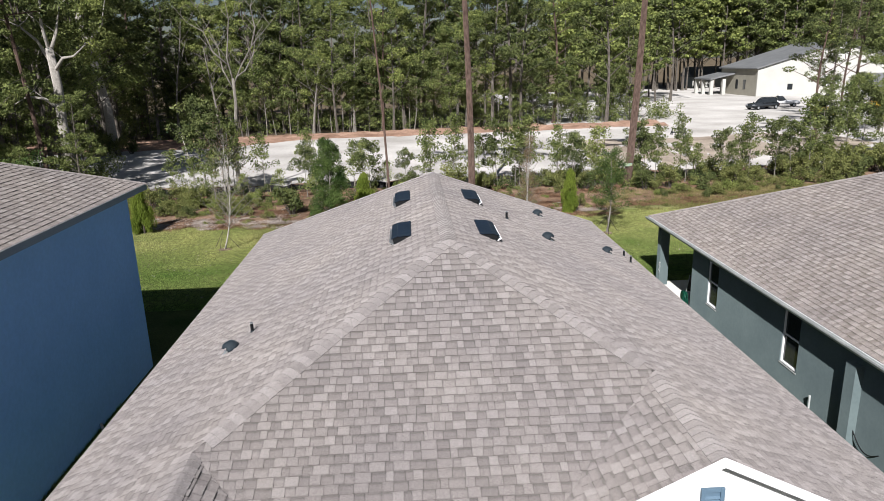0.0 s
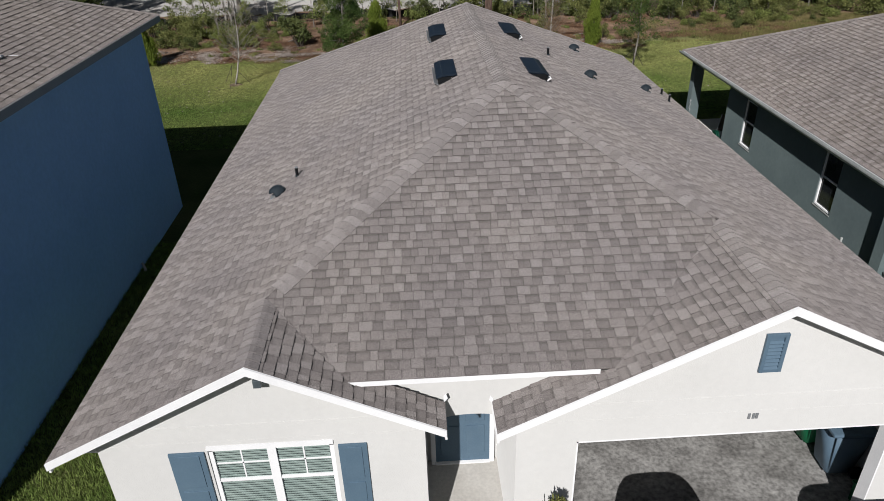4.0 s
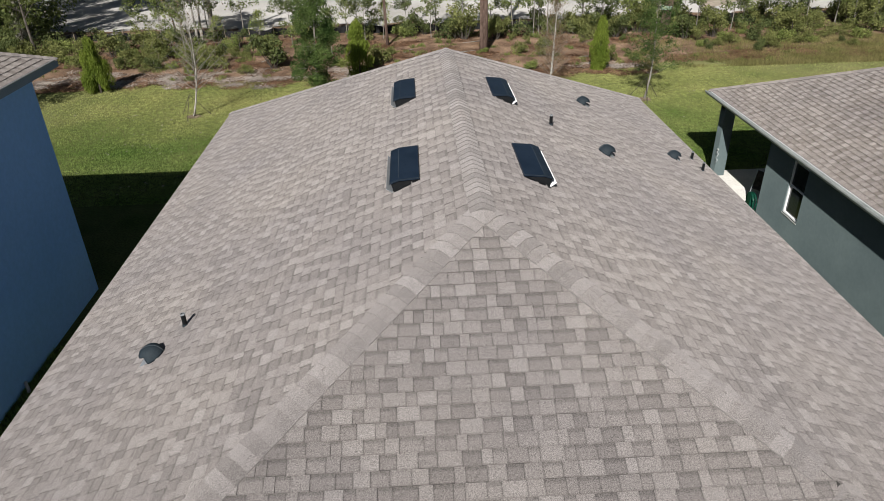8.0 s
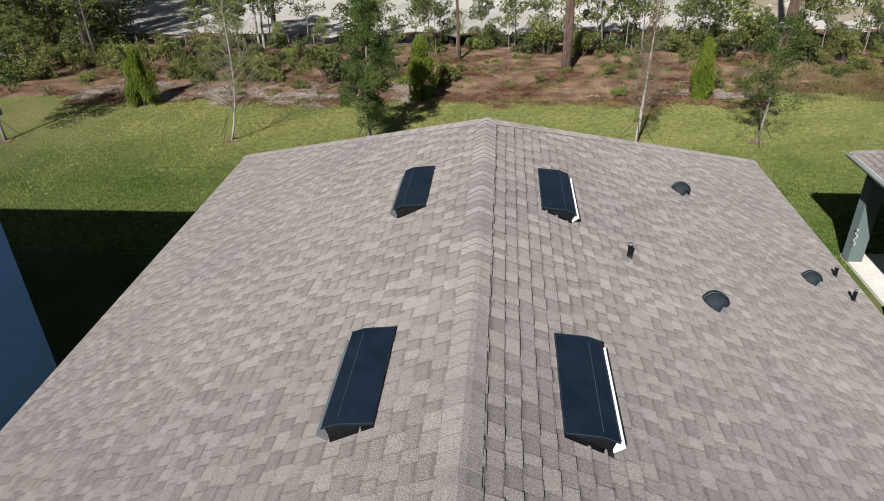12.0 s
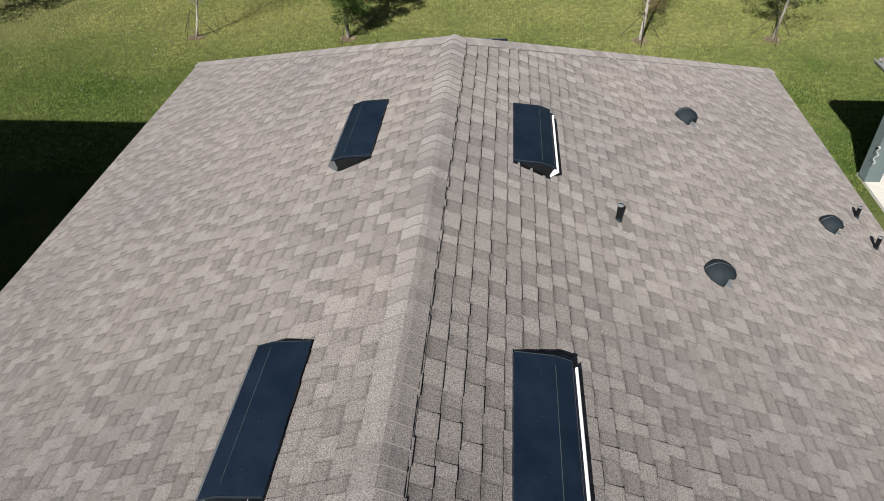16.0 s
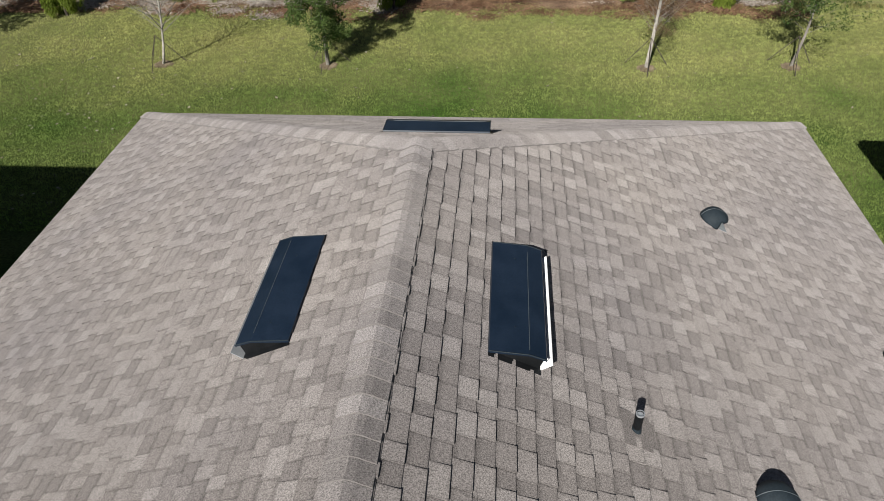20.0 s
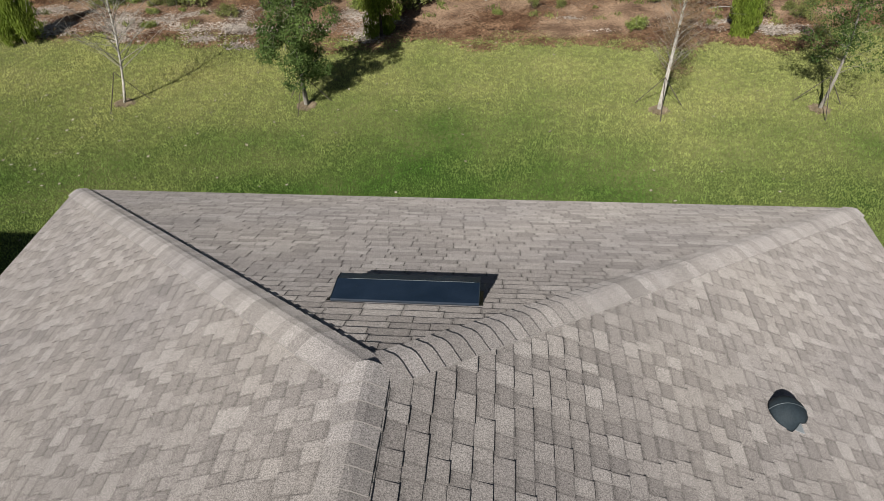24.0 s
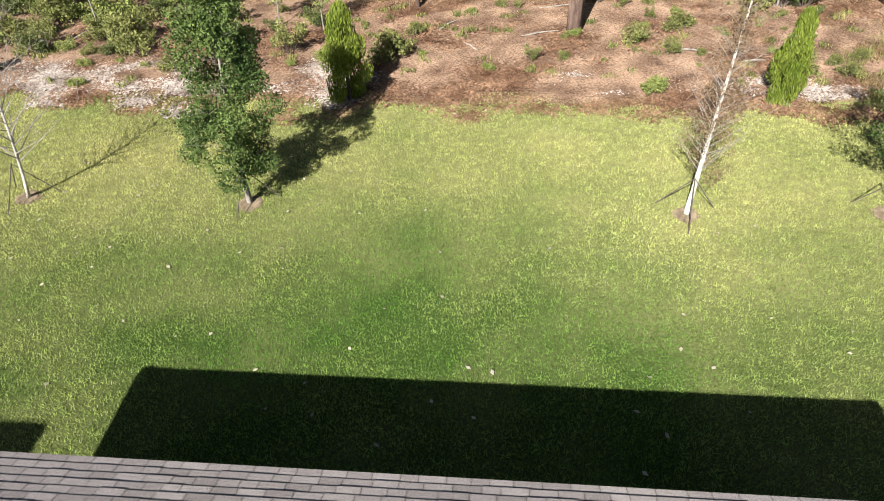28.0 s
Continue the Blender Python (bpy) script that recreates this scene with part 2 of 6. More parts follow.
# White blinds coloured teal to carry the window glass's reflection.
BLIND = material("glass_toned_blinds", (0.36, 0.46, 0.43), (0.46, 0.56, 0.52), 3, 0.6, fine=0.05)
GREENP = material("green_plastic", (0.005, 0.13, 0.055), (0.008, 0.17, 0.07), 4, 0.45, fine=0.06)
DGREEN = material("dark_green_hose", (0.004, 0.05, 0.03), (0.008, 0.08, 0.05), 9, 0.45)
CARB = material("black_car_paint", (0.006, 0.006, 0.007), (0.009, 0.009, 0.01), 4, 0.15, fine=0.02, spec=0.6)
CARW = material("white_car_paint", (0.75, 0.76, 0.77), (0.8, 0.8, 0.81), 4, 0.2, fine=0.02, spec=0.5)
CARG = material("dark_grey_car_paint", (0.03, 0.035, 0.04), (0.045, 0.05, 0.055), 4, 0.22, fine=0.03, spec=0.5)
TYRE = material("tyre_rubber", (0.015, 0.015, 0.015), (0.03, 0.03, 0.03), 10, 0.9)
YELLOW = material("yellow_machine_paint", (0.5, 0.3, 0.02), (0.62, 0.4, 0.03), 3, 0.5, fine=0.15)
CREAM = material("cream_metal_siding", (0.6, 0.59, 0.54), (0.66, 0.65, 0.6), 0.6, 0.6, fine=0.05)
TAN = material("tan_metal_siding", (0.42, 0.39, 0.32), (0.48, 0.45, 0.37), 0.6, 0.6, fine=0.06)
ROOFM = material("grey_metal_roof", (0.2, 0.205, 0.21), (0.26, 0.265, 0.27), 0.5, 0.5, fine=0.08)
BARK_PINE = material("pine_bark", (0.075, 0.048, 0.037), (0.19, 0.13, 0.105), 9, 0.95, bump=0.8, bump_scale=25, stretch=(1, 1, 0.3), fine=0.35)
BARK_GREY = material("grey_bark", (0.16, 0.145, 0.125), (0.36, 0.33, 0.29), 7, 0.95, bump=0.5, bump_scale=30, stretch=(1, 1, 0.35), fine=0.3)
BARK_WOODS = material("woodland_bark", (0.07, 0.06, 0.05), (0.22, 0.195, 0.165), 5, 0.95, bump=0.5, bump_scale=30, stretch=(1, 1, 0.35), fine=0.3)
BARK_WHITE = material("pale_bark", (0.3, 0.27, 0.235), (0.58, 0.55, 0.5), 12, 0.9, bump=0.3, stretch=(1, 1, 0.6), fine=0.2)
BARK_DARK = material("dark_bark", (0.05, 0.042, 0.034), (0.12, 0.1, 0.085), 9, 0.95, bump=0.5, fine=0.3)
LEAF_OAK = leaf_material("oak_leaves", (0.03, 0.062, 0.016), (0.13, 0.185, 0.052), 0.12)
LEAF_CYP = leaf_material("cypress_sprays", (0.125, 0.18, 0.026), (0.26, 0.32, 0.058), 0.3)
LEAF_SHRUB = leaf_material("olive_shrub_leaves", (0.09, 0.115, 0.034), (0.34, 0.345, 0.125), 0.28)
LEAF_MID = leaf_material("mixed_green_leaves", (0.046, 0.076, 0.022), (0.3, 0.335, 0.115), 0.2)
LEAF_DARK = leaf_material("dark_woodland_leaves", (0.018, 0.036, 0.013), (0.22, 0.25, 0.09), 0.15)
LEAF_YEL = leaf_material("yellow_green_leaves", (0.12, 0.165, 0.042), (0.37, 0.4, 0.13), 0.22)
LEAF_DRY = leaf_material("dry_leaves", (0.17, 0.115, 0.065), (0.28, 0.2, 0.12), 0.2)
LITTER = leaf_material("fallen_straw", (0.1, 0.048, 0.028), (0.34, 0.21, 0.13), 0.05)
SANDY = leaf_material("pale_sandy_litter", (0.29, 0.235, 0.195), (0.56, 0.49, 0.43), 0.05)
RINGM = material("dark_bark_mulch", (0.09, 0.07, 0.046), (0.24, 0.19, 0.13), 8, 0.95, bump=0.9, bump_scale=30, fine=0.5, spec=0.03)
GRASSM = leaf_material("grass_blades", (0.135, 0.255, 0.048), (0.555, 0.555, 0.212), 0.4, 0.17, 0.45, "World", 0.4, (0.15, 0.95))
DRYGRASS = leaf_material("dry_grass_blades", (0.16, 0.17, 0.05), (0.42, 0.35, 0.17), 0.35, 0.4, 0.3, "World", 0.5, (0.2, 0.85))
LAWN = material("lawn", (0.04, 0.071, 0.016), (0.2, 0.19, 0.083), 0.45, 0.95, bump=1.0, bump_scale=30, fine=0.45, fine_scale=17, spec=0.05, place="World", contrast=(0.2, 0.95))
zone(LAWN, 18.5, 24.5, -0.12, 0.22, (5.8, 21.6, 4.5, 0.1))
zone(LAWN, 0.0, 1.0, 0.0, 0.0, (-0.5, 19.4, 7.0, -0.16))
zone(LAWN, 0.0, 1.0, 0.0, 0.0, (-9.3, 23.6, 3.6, 0.22))
zone(GRASSM, 18.5, 24.5, -0.12, 0.23, (5.8, 21.6, 4.5, 0.1))
zone(GRASSM, 0.0, 1.0, 0.0, 0.0, (-0.5, 19.4, 7.0, -0.18))
zone(GRASSM, 0.0, 1.0, 0.0, 0.0, (-9.3, 23.6, 3.6, 0.22))
MULCH = material("pine_straw_ground", (0.07, 0.042, 0.028), (0.245, 0.165, 0.112), 0.9, 0.95, bump=1.0, bump_scale=22, fine=0.7, fine_scale=17, spec=0.1, place="World", contrast=(0.3, 0.68))
SAND = material("white_sand", (0.3, 0.285, 0.262), (0.5, 0.48, 0.455), 0.12, 0.95, bump=0.4, bump_scale=5, fine=0.1, fine_scale=4, spec=0.1, place="World")
CLAY = material("orange_clay", (0.17, 0.1, 0.068), (0.36, 0.235, 0.17), 0.5, 0.95, bump=0.6, bump_scale=6, fine=0.3, fine_scale=5, place="World")
FOREST = material("forest_floor", (0.06, 0.045, 0.028), (0.13, 0.1, 0.06), 0.3, 0.95, bump=0.6, bump_scale=6, fine=0.4, fine_scale=4, place="World")
DIRT = material("tan_dirt", (0.19, 0.155, 0.12), (0.34, 0.29, 0.235), 0.3, 0.95, bump=0.5, bump_scale=5, fine=0.25, fine_scale=3, place="World")
FENCEM = material("black_silt_fence", (0.012, 0.012, 0.013), (0.025, 0.025, 0.026), 3, 0.8)
WOODS = material("weathered_stake", (0.3, 0.24, 0.17), (0.42, 0.35, 0.26), 10, 0.9, stretch=(1, 1, 0.2))
INK = material("grey_lettering", (0.24, 0.25, 0.26), (0.3, 0.31, 0.32), 5, 0.6)
RIBBON = material("faded_ribbon", (0.2, 0.4, 0.45), (0.5, 0.5, 0.2), 12, 0.6)


# ---- mesh helpers ----
def mesh_of(name, verts, faces, mats, smooth=False):
    me = bpy.data.meshes.new(name)
    me.from_pydata([tuple(map(float, v)) for v in verts], [], faces)
    for m in mats if isinstance(mats, (list, tuple)) else [mats]:
        me.materials.append(m)
    if smooth:
        me.polygons.foreach_set("use_smooth", [True] * len(me.polygons))
    me.update()
    return me


def link(name, me, parent=None, label="", m=None):
    ob = new(name, me)
    if m is not None:
        ob.matrix_basis = m
    if parent is not None:
        ob.parent = parent
    if label:
        ob["label"] = label
    return ob


def part(name, bm, mat, parent=None, label="", smooth=False):
    me = bpy.data.meshes.new(name)
    bm.to_mesh(me)
    bm.free()
    me.materials.append(mat)
    if smooth:
        me.polygons.foreach_set("use_smooth", [True] * len(me.polygons))
    return link(name, me, parent, label)


def thing(name, label, category, at=(0, 0, 0), group="", kind="", rz=0.0):
    ob = new(name)
    ob.matrix_basis = pose(*at, 0, 0, rz)
    return tagged(ob, label, category, group, kind)


def box(bm, x0, x1, y0, y1, z0, z1, bevel=0.0):
    vs = [bm.verts.new((x, y, z)) for z in (z0, z1) for y in (y0, y1) for x in (x0, x1)]
    fs = [bm.faces.new([vs[i] for i in f]) for f in ((0, 2, 3, 1), (4, 5, 7, 6), (0, 1, 5, 4), (2, 6, 7, 3), (0, 4, 6, 2), (1, 3, 7, 5))]
    if bevel:
        es = list({e for f in fs for e in f.edges})
        bmesh.ops.bevel(bm, geom=es, offset=bevel, segments=2, affect="EDGES", profile=0.6)
    return bm


def pieces(name, mat, parent, *specs, bevel=0.0):
    """Each box as a part of its own."""
    for s in specs:
        part(name, boxes(s, bevel=bevel), mat, parent)


def boxes(*specs, bevel=0.0):
    bm = bmesh.new()
    for s in specs:
        box(bm, *s, bevel=bevel)
    return bm


def prism(bm, pts, axis, a, b):
    """A polygon given in two axes, drawn out along the third from a to b."""
    def at(p, q):
        return {"x": (q, p[0], p[1]), "y": (p[0], q, p[1]), "z": (p[0], p[1], q)}[axis]
    v0 = [bm.verts.new(at(p, a)) for p in pts]
    v1 = [bm.verts.new(at(p, b)) for p in pts]
    bm.faces.new(v0)
    bm.faces.new(v1[::-1])
    for i in range(len(pts)):
        j = (i + 1) % len(pts)
        bm.faces.new((v0[j], v0[i], v1[i], v1[j]))
    bmesh.ops.recalc_face_normals(bm, faces=bm.faces)
    return bm


def beam(bm, a, b, w, h, up=(0, 0, 1)):
    """A bar from a to b, w wide and h high, hanging below the line."""
    a, b, up = Vector(a), Vector(b), Vector(up)
    t = (b - a).normalized()
    s = t.cross(up).normalized() * (w / 2)
    n = s.cross(t).normalized()
    if n.dot(up) < 0:
        n = -n
    lo = -n * h
    vs = [bm.verts.new(p + q) for p in (a, b) for q in (s, -s, -s + lo, s + lo)]
    for f in ((0, 1, 2, 3), (7, 6, 5, 4), (0, 4, 5, 1), (1, 5, 6, 2), (2, 6, 7, 3), (3, 7, 4, 0)):
        bm.faces.new([vs[i] for i in f])
    return bm


def tube(bm, pts, radii, sides=7, closed=True):
    """A round tapered limb along a line of points."""
    rings = []
    pts = [Vector(p) for p in pts]
    for i, p in enumerate(pts):
        t = (pts[min(i + 1, len(pts) - 1)] - pts[max(i - 1, 0)]).normalized()
        a = t.orthogonal().normalized()
        if abs(t.z) < 0.95:
            a = t.cross(Vector((0, 0, 1))).normalized()
        else:
            a = t.cross(Vector((0, 1, 0))).normalized()
        c = t.cross(a)
        rings.append([bm.verts.new(p + (a * math.cos(k * math.tau / sides) + c * math.sin(k * math.tau / sides)) * radii[i]) for k in range(sides)])
    for r, q in zip(rings, rings[1:]):
        for k in range(sides):
            bm.faces.new((r[k], r[(k + 1) % sides], q[(k + 1) % sides], q[k]))
    if closed:
        bm.faces.new(rings[-1])
        bm.faces.new(rings[0][::-1])
    return bm


def lathe(bm, profile, sides=20, centre=(0, 0, 0)):
    """A turned form from (radius, height) pairs."""
    cx, cy, cz = centre
    rings = [[bm.verts.new((cx + r * math.cos(k * math.tau / sides), cy + r * math.sin(k * math.tau / sides), cz + z)) for k in range(sides)] for r, z in profile]
    for r, q in zip(rings, rings[1:]):
        for k in range(sides):
            bm.faces.new((r[k], r[(k + 1) % sides], q[(k + 1) % sides], q[k]))
    bm.faces.new(rings[0][::-1])
    bm.faces.new(rings[-1])
    return bm


# ---- shingled slopes ----
EXPOSED = 0.143


def slope_tabs(origin, along, down, pitch, lo, hi, dmax, rng, dmin=0.0, keep_out=None, step=None, plain=False):
    """Tabs of laminated shingles on one roof slope. d is the level distance from the ridge, u the distance along it.
    Returns the joined verts and faces, and the poses of the tabs inside the keep_out stretch (u0, u1, d0, d1)."""
    o, a, dn = np.array(origin, float), np.array(along, float), np.array(down, float)
    k = math.sqrt(1 + pitch * pitch)
    slope_dir = (dn - np.array((0, 0, pitch))) / k
    nrm = (dn * pitch + np.array((0, 0, 1.0))) / k
    smax, smin = dmax * k, dmin * k
    verts, faces, single, ply = [], [], [], []
    row = 0
    s0 = smax
    while s0 > smin + 0.01:
        s1 = max(s0 - EXPOSED, smin)
        cuts = [s0, s1]
        if step and s1 < step * k - 0.004 and s0 > step * k + 0.004:
            cuts = [s0, step * k, s1]
        edges = [(lo(c / k + e), hi(c / k + e)) for c, e in zip(cuts, (-1e-5, 1e-5, 1e-5))] if len(cuts) == 2 else [(lo(s0 / k), hi(s0 / k)), (lo(step + 1e-5), hi(step + 1e-5)), (lo(s1 / k), hi(s1 / k))]
        left, right = min(e[0] for e in edges), max(e[1] for e in edges)
        u = left - rng.uniform(0, 0.3)
        wave = 0.002 * math.sin(row * 1.7)
        thick_prev = False
        while u < right:
            w = rng.choice((0.2, 0.25, 0.27, 0.28, 0.3, 0.31, 0.33) if plain else (0.1, 0.13, 0.15, 0.17, 0.19, 0.22))
            a0, a1 = (u + 0.0022, u + w - 0.0022) if plain else (u + 0.0012, u + w - 0.0012)
            u += w
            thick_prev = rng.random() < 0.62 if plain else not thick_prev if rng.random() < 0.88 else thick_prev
            t = rng.uniform(0.0085, 0.0145) if plain else (0.0168 if thick_prev else 0.0085) + rng.uniform(-0.0012, 0.0012)
            sag = wave + rng.uniform(-0.004, 0.004) * (1.5 if plain else 1.0)
            if row == 0:
                t, sag = 0.013, 0.0
            for n in range(len(cuts) - 1):
                sa, sb = cuts[n], cuts[n + 1]
                (l0, h0), (l1, h1) = edges[n], edges[n + 1]
                if n == 1:
                    l0, h0 = lo(step - 1e-5), hi(step - 1e-5)
                p = [min(max(q, lw), hw) for q, lw, hw in ((a0, l0, h0), (a1, l0, h0), (a1, l1, h1), (a0, l1, h1))]
                if p[1] - p[0] < 0.004 and p[2] - p[3] < 0.004:
                    continue
                whole = len(cuts) == 2 and p[0] == a0 and p[1] == a1 and p[2] == a1 and p[3] == a0
                if keep_out and whole and keep_out[0] < a0 and a1 < keep_out[1] and keep_out[2] < sb / k and sa / k < keep_out[3]:
                    single.append(((o + a * a0 + slope_dir * (sa + sag)), round(w, 2), t))
                    continue
                base = len(verts)
                ta = t * (sa - s1) / EXPOSED + 0.0015 if n else t
                tb = t * (sb - s1) / EXPOSED + 0.0015
                low = slope_dir * (sa + (0 if n else sag))
                high = slope_dir * sb
                verts += [o + a * p[0] + low + nrm * ta, o + a * p[1] + low + nrm * ta, o + a * p[2] + high + nrm * tb, o + a * p[3] + high + nrm * tb,
                          o + a * p[0] + low - nrm * 0.004, o + a * p[1] + low - nrm * 0.004]
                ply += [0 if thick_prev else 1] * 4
                faces += [(base, base + 1, base + 2, base + 3), (base + 4, base + 5, base + 1, base), (base + 4, base, base + 3), (base + 1, base + 5, base + 2)]
        s0 -= EXPOSED
        row += 1
    return verts, faces, ply, single, (Vector(a), Vector(slope_dir), Vector(nrm))


TAB_MESH = {}


def tab_mesh(w, t, mat):
    """One tab, lying from its lower edge up the slope: x along the course, y down the slope, z out of the roof."""
    key = (w, t > 0.0125, mat.name)
    if key not in TAB_MESH:
        h = 0.0168 if t > 0.0125 else 0.0085
        v = [(0, 0, h), (w - 0.0024, 0, h), (w - 0.0024, -EXPOSED, 0.0015), (0, -EXPOSED, 0.0015), (0, 0, -0.004), (w - 0.0024, 0, -0.004)]
        me = mesh_of("shingle", v, [(0, 1, 2, 3), (4, 5, 1, 0), (4, 0, 3), (1, 5, 2)], mat if t > 0.0125 else LOWER[mat.name])
        tab_uv(me, -1)
        TAB_MESH[key] = me
    return TAB_MESH[key]


PIECES = []


def tab_uv(me, turn=1):
    """u, v over each tab's face: v is 0 at its lower edge and 1 under the course above."""
    uv = me.uv_layers.new(name="UVMap")
    one = ((0, 0), (1, 0), (1, 1), (0, 1))
    one = one if turn < 0 else one[::-1]
    flat = []
    for i in range(len(me.polygons) // 4):
        flat += [c for p in one for c in p] + [0.0] * 20
    uv.data.foreach_set("uv", flat)


def shingled(parent, outline, origin, along, down, pitch, lo, hi, dmax, mat, seed, dmin=0.0, keep_out=None, step=None, plain=False):
    """A roof slope: its deck as a part, the joined shingles on it, and the nearest shingles kept for the end of the file."""
    rng = random.Random(seed)
    v, f, ply, single, axes = slope_tabs(origin, along, down, pitch, lo, hi, dmax, rng, dmin, keep_out, step, plain)
    me_v = np.array(v)
    flip = np.cross(np.array(along), np.array(down))[2] < 0
    if not flip:
        f = [q[::-1] for q in f]
    bm = bmesh.new()
    top = [bm.verts.new((x, y, z - 0.006)) for x, y, z in outline]
    low = [bm.verts.new((x, y, z - 0.05)) for x, y, z in outline]
    bm.faces.new(top)
    bm.faces.new(low[::-1])
    for i in range(len(top)):
        j = (i + 1) % len(top)
        bm.faces.new((top[j], top[i], low[i], low[j]))
    bmesh.ops.recalc_face_normals(bm, faces=bm.faces)
    deck = part("roof_slope", bm, DECK, parent)
    me = mesh_of("shingles", me_v, f, [mat, LOWER[mat.name]])
    me.polygons.foreach_set("material_index", ply)
    tab_uv(me, -1 if flip else 1)
    sh = link("shingles", me, deck)
    tagged(sh, "overlapping courses of asphalt shingles in blended tones", "", "", "stuff")
    for place, w, t in single:
        PIECES.append((deck, place, w, t, axes, flip, mat))
    return deck


def cap_line(parent, a, b, n1, n2, mat, half=0.17, seed=1, lift_by=0.0):
    """Cap shingles bent over a hip or ridge, laid from a to b, each lapping the one before."""
    rng = random.Random(seed)
    a, b, n1, n2 = Vector(a), Vector(b), Vector(n1).normalized(), Vector(n2).normalized()
    t = (b - a).normalized()
    n = (n1 + n2).normalized()
    s1 = n1.cross(t).normalized()
    s2 = n2.cross(t).normalized()
    side = n.cross(t).normalized()
    lean = 1 if n1.dot(side) > 0 else -1
    if s1.dot(side) * lean < 0:
        s1 = -s1
    if s2.dot(side) * lean > 0:
        s2 = -s2
    if lean < 0:
        s1, s2 = s2, s1
    m = Matrix((side, t, n)).transposed()
    inv = m.transposed()
    e1, e2 = inv @ s1, inv @ s2
    sect = [e2 * half, e2 * half * 0.55, e2 * 0.055 + Vector((0, 0, 0.003)), Vector((0, 0, -0.006)), e1 * 0.055 + Vector((0, 0, 0.003)), e1 * half * 0.55, e1 * half]
    L = EXPOSED + 0.03
    vs = []
    for y, lift in ((0, 0.025 + lift_by), (L, 0.012 + lift_by)):
        for p in sect:
            vs.append(Vector((p.x, y, p.z + lift)))
    for p in sect:
        vs.append(Vector((p.x, 0, p.z + 0.0)))
    k = len(sect)
    fs = []
    for i in range(k - 1):
        fs.append((i, i + 1, k + i + 1, k + i)[::-1])
        fs.append((2 * k + i, 2 * k + i + 1, i + 1, i)[::-1])
    fs += [(0, k, 2 * k), (k - 1, 3 * k - 1, 2 * k - 1)]
    me = mesh_of("cap_shingle", vs, fs, [mat, CUT])
    bm = bmesh.new()
    bm.from_mesh(me)
    bmesh.ops.recalc_face_normals(bm, faces=bm.faces)
    top = [f for f in bm.faces if len(f.verts) == 4 and abs(f.normal.z) > 0.5]
    if top and sum(f.normal.z for f in top) < 0:
        bmesh.ops.reverse_faces(bm, faces=bm.faces)
    for f in bm.faces:
        f.material_index = 0 if f in top else 1
    bm.to_mesh(me)
    bm.free()
    count = int((b - a).length / EXPOSED)
    for i in range(count):
        place = a + t * (i * EXPOSED)
        twist = Matrix.Rotation(rng.uniform(-0.012, 0.012), 4, "Z")
        link("cap_shingle", me, parent, "", Matrix.Translation(place) @ m.to_4x4() @ twist)


def rebase(ob, at):
    """Moves a thing's origin to its base, with all its parts staying where they are."""
    ob.matrix_basis = Matrix.Translation(at)
    for c in ob.children:
        c.matrix_parent_inverse = Matrix.Translation(at).inverted()


# ---- ground ----
def sheet(name, x0, x1, nx, near, far, ny, z, mat, label, category, seed=0.0, wave=0.5, relief=0.0):
    """A patch of ground between two winding edges; near and far give its y for each x."""
    vs, fs = [], []
    for i in range(nx + 1):
        x = x0 + (x1 - x0) * i / nx
        ya = near(x) + wave * (noise.noise((x * 0.35, seed, 0)) + 0.5 * noise.noise((x * 1.3, seed, 3)))
        yb = far(x) + wave * (noise.noise((x * 0.35, seed, 7)) + 0.5 * noise.noise((x * 1.3, seed, 9)))
        for j in range(ny + 1):
            y = ya + (yb - ya) * j / ny
            edge = min(j, ny - j, 2) / 2
            vs.append((x, y, z + relief * edge * (0.6 + noise.noise((x * 0.5, y * 0.5, seed)) + 0.5 * noise.noise((x * 1.6, y * 1.6, seed)))))
    for i in range(nx):
        for j in range(ny):
            a = i * (ny + 1) + j
            fs.append((a, a + ny + 1, a + ny + 2, a + 1))
    ob = link(name, mesh_of(name, vs, fs, mat, True))
    return tagged(ob, label, category, "", "structure")


sheet("ground", -900, 900, 60, lambda x: -500, lambda x: 1400, 60, -0.03, FOREST, "dark brown woodland floor reaching the horizon", "ground", wave=0)
sheet("lawn", -60, 60, 60, lambda x: -40, lambda x: 28.4 - 0.02 * x + min(3.2, max(0, (x - 11) * 0.7)), 30, 0.0, LAWN, "mown green lawn with yellowing patches", "lawn", 2.0, 0.35)
sheet("mulch_bed", -60, 60, 160, lambda x: 27.75 - 0.03 * x * (1 if x < 0 else 0) + (0.05 * x if x > 9 else 0) + min(2.4, max(0, (x - 11.5) * 0.6)), lambda x: 43, 24, 0.012, MULCH, "reddish pine straw and leaf litter bed", "mulch", 5.0, 0.5, 0.09)
sheet("sand_road", -70, 75, 120, lambda x: 39.3 + (0.0 if x > -12 else 0.1 * (-12 - x)), lambda x: 77 + 0.05 * x, 20, 0.03, SAND, "white sand road bed under construction", "road", 9.0, 0.8, 0.06)
sheet("dirt_patch", 17, 46, 40, lambda x: 43.5 + 0.1 * (x - 17), lambda x: 66, 12, 0.05, DIRT, "tan bare dirt beside the sand road", "dirt", 23.0, 2.0, 0.06)
sheet("clay_bank", -70, 34, 110, lambda x: 76 + 0.05 * x - 6 * min(1, max(0, (-14 - x) / 8)), lambda x: 83 + 0.05 * x, 10, 0.06, CLAY, "bare orange clay bank along the trees", "bank", 13.0, 1.2, 0.35)
sheet("sand_yard", 19, 130, 60, lambda x: 70, lambda x: 178, 24, 0.05, SAND, "bright sand yard in front of the shed", "yard", 17.0, 2.5, 0.05)

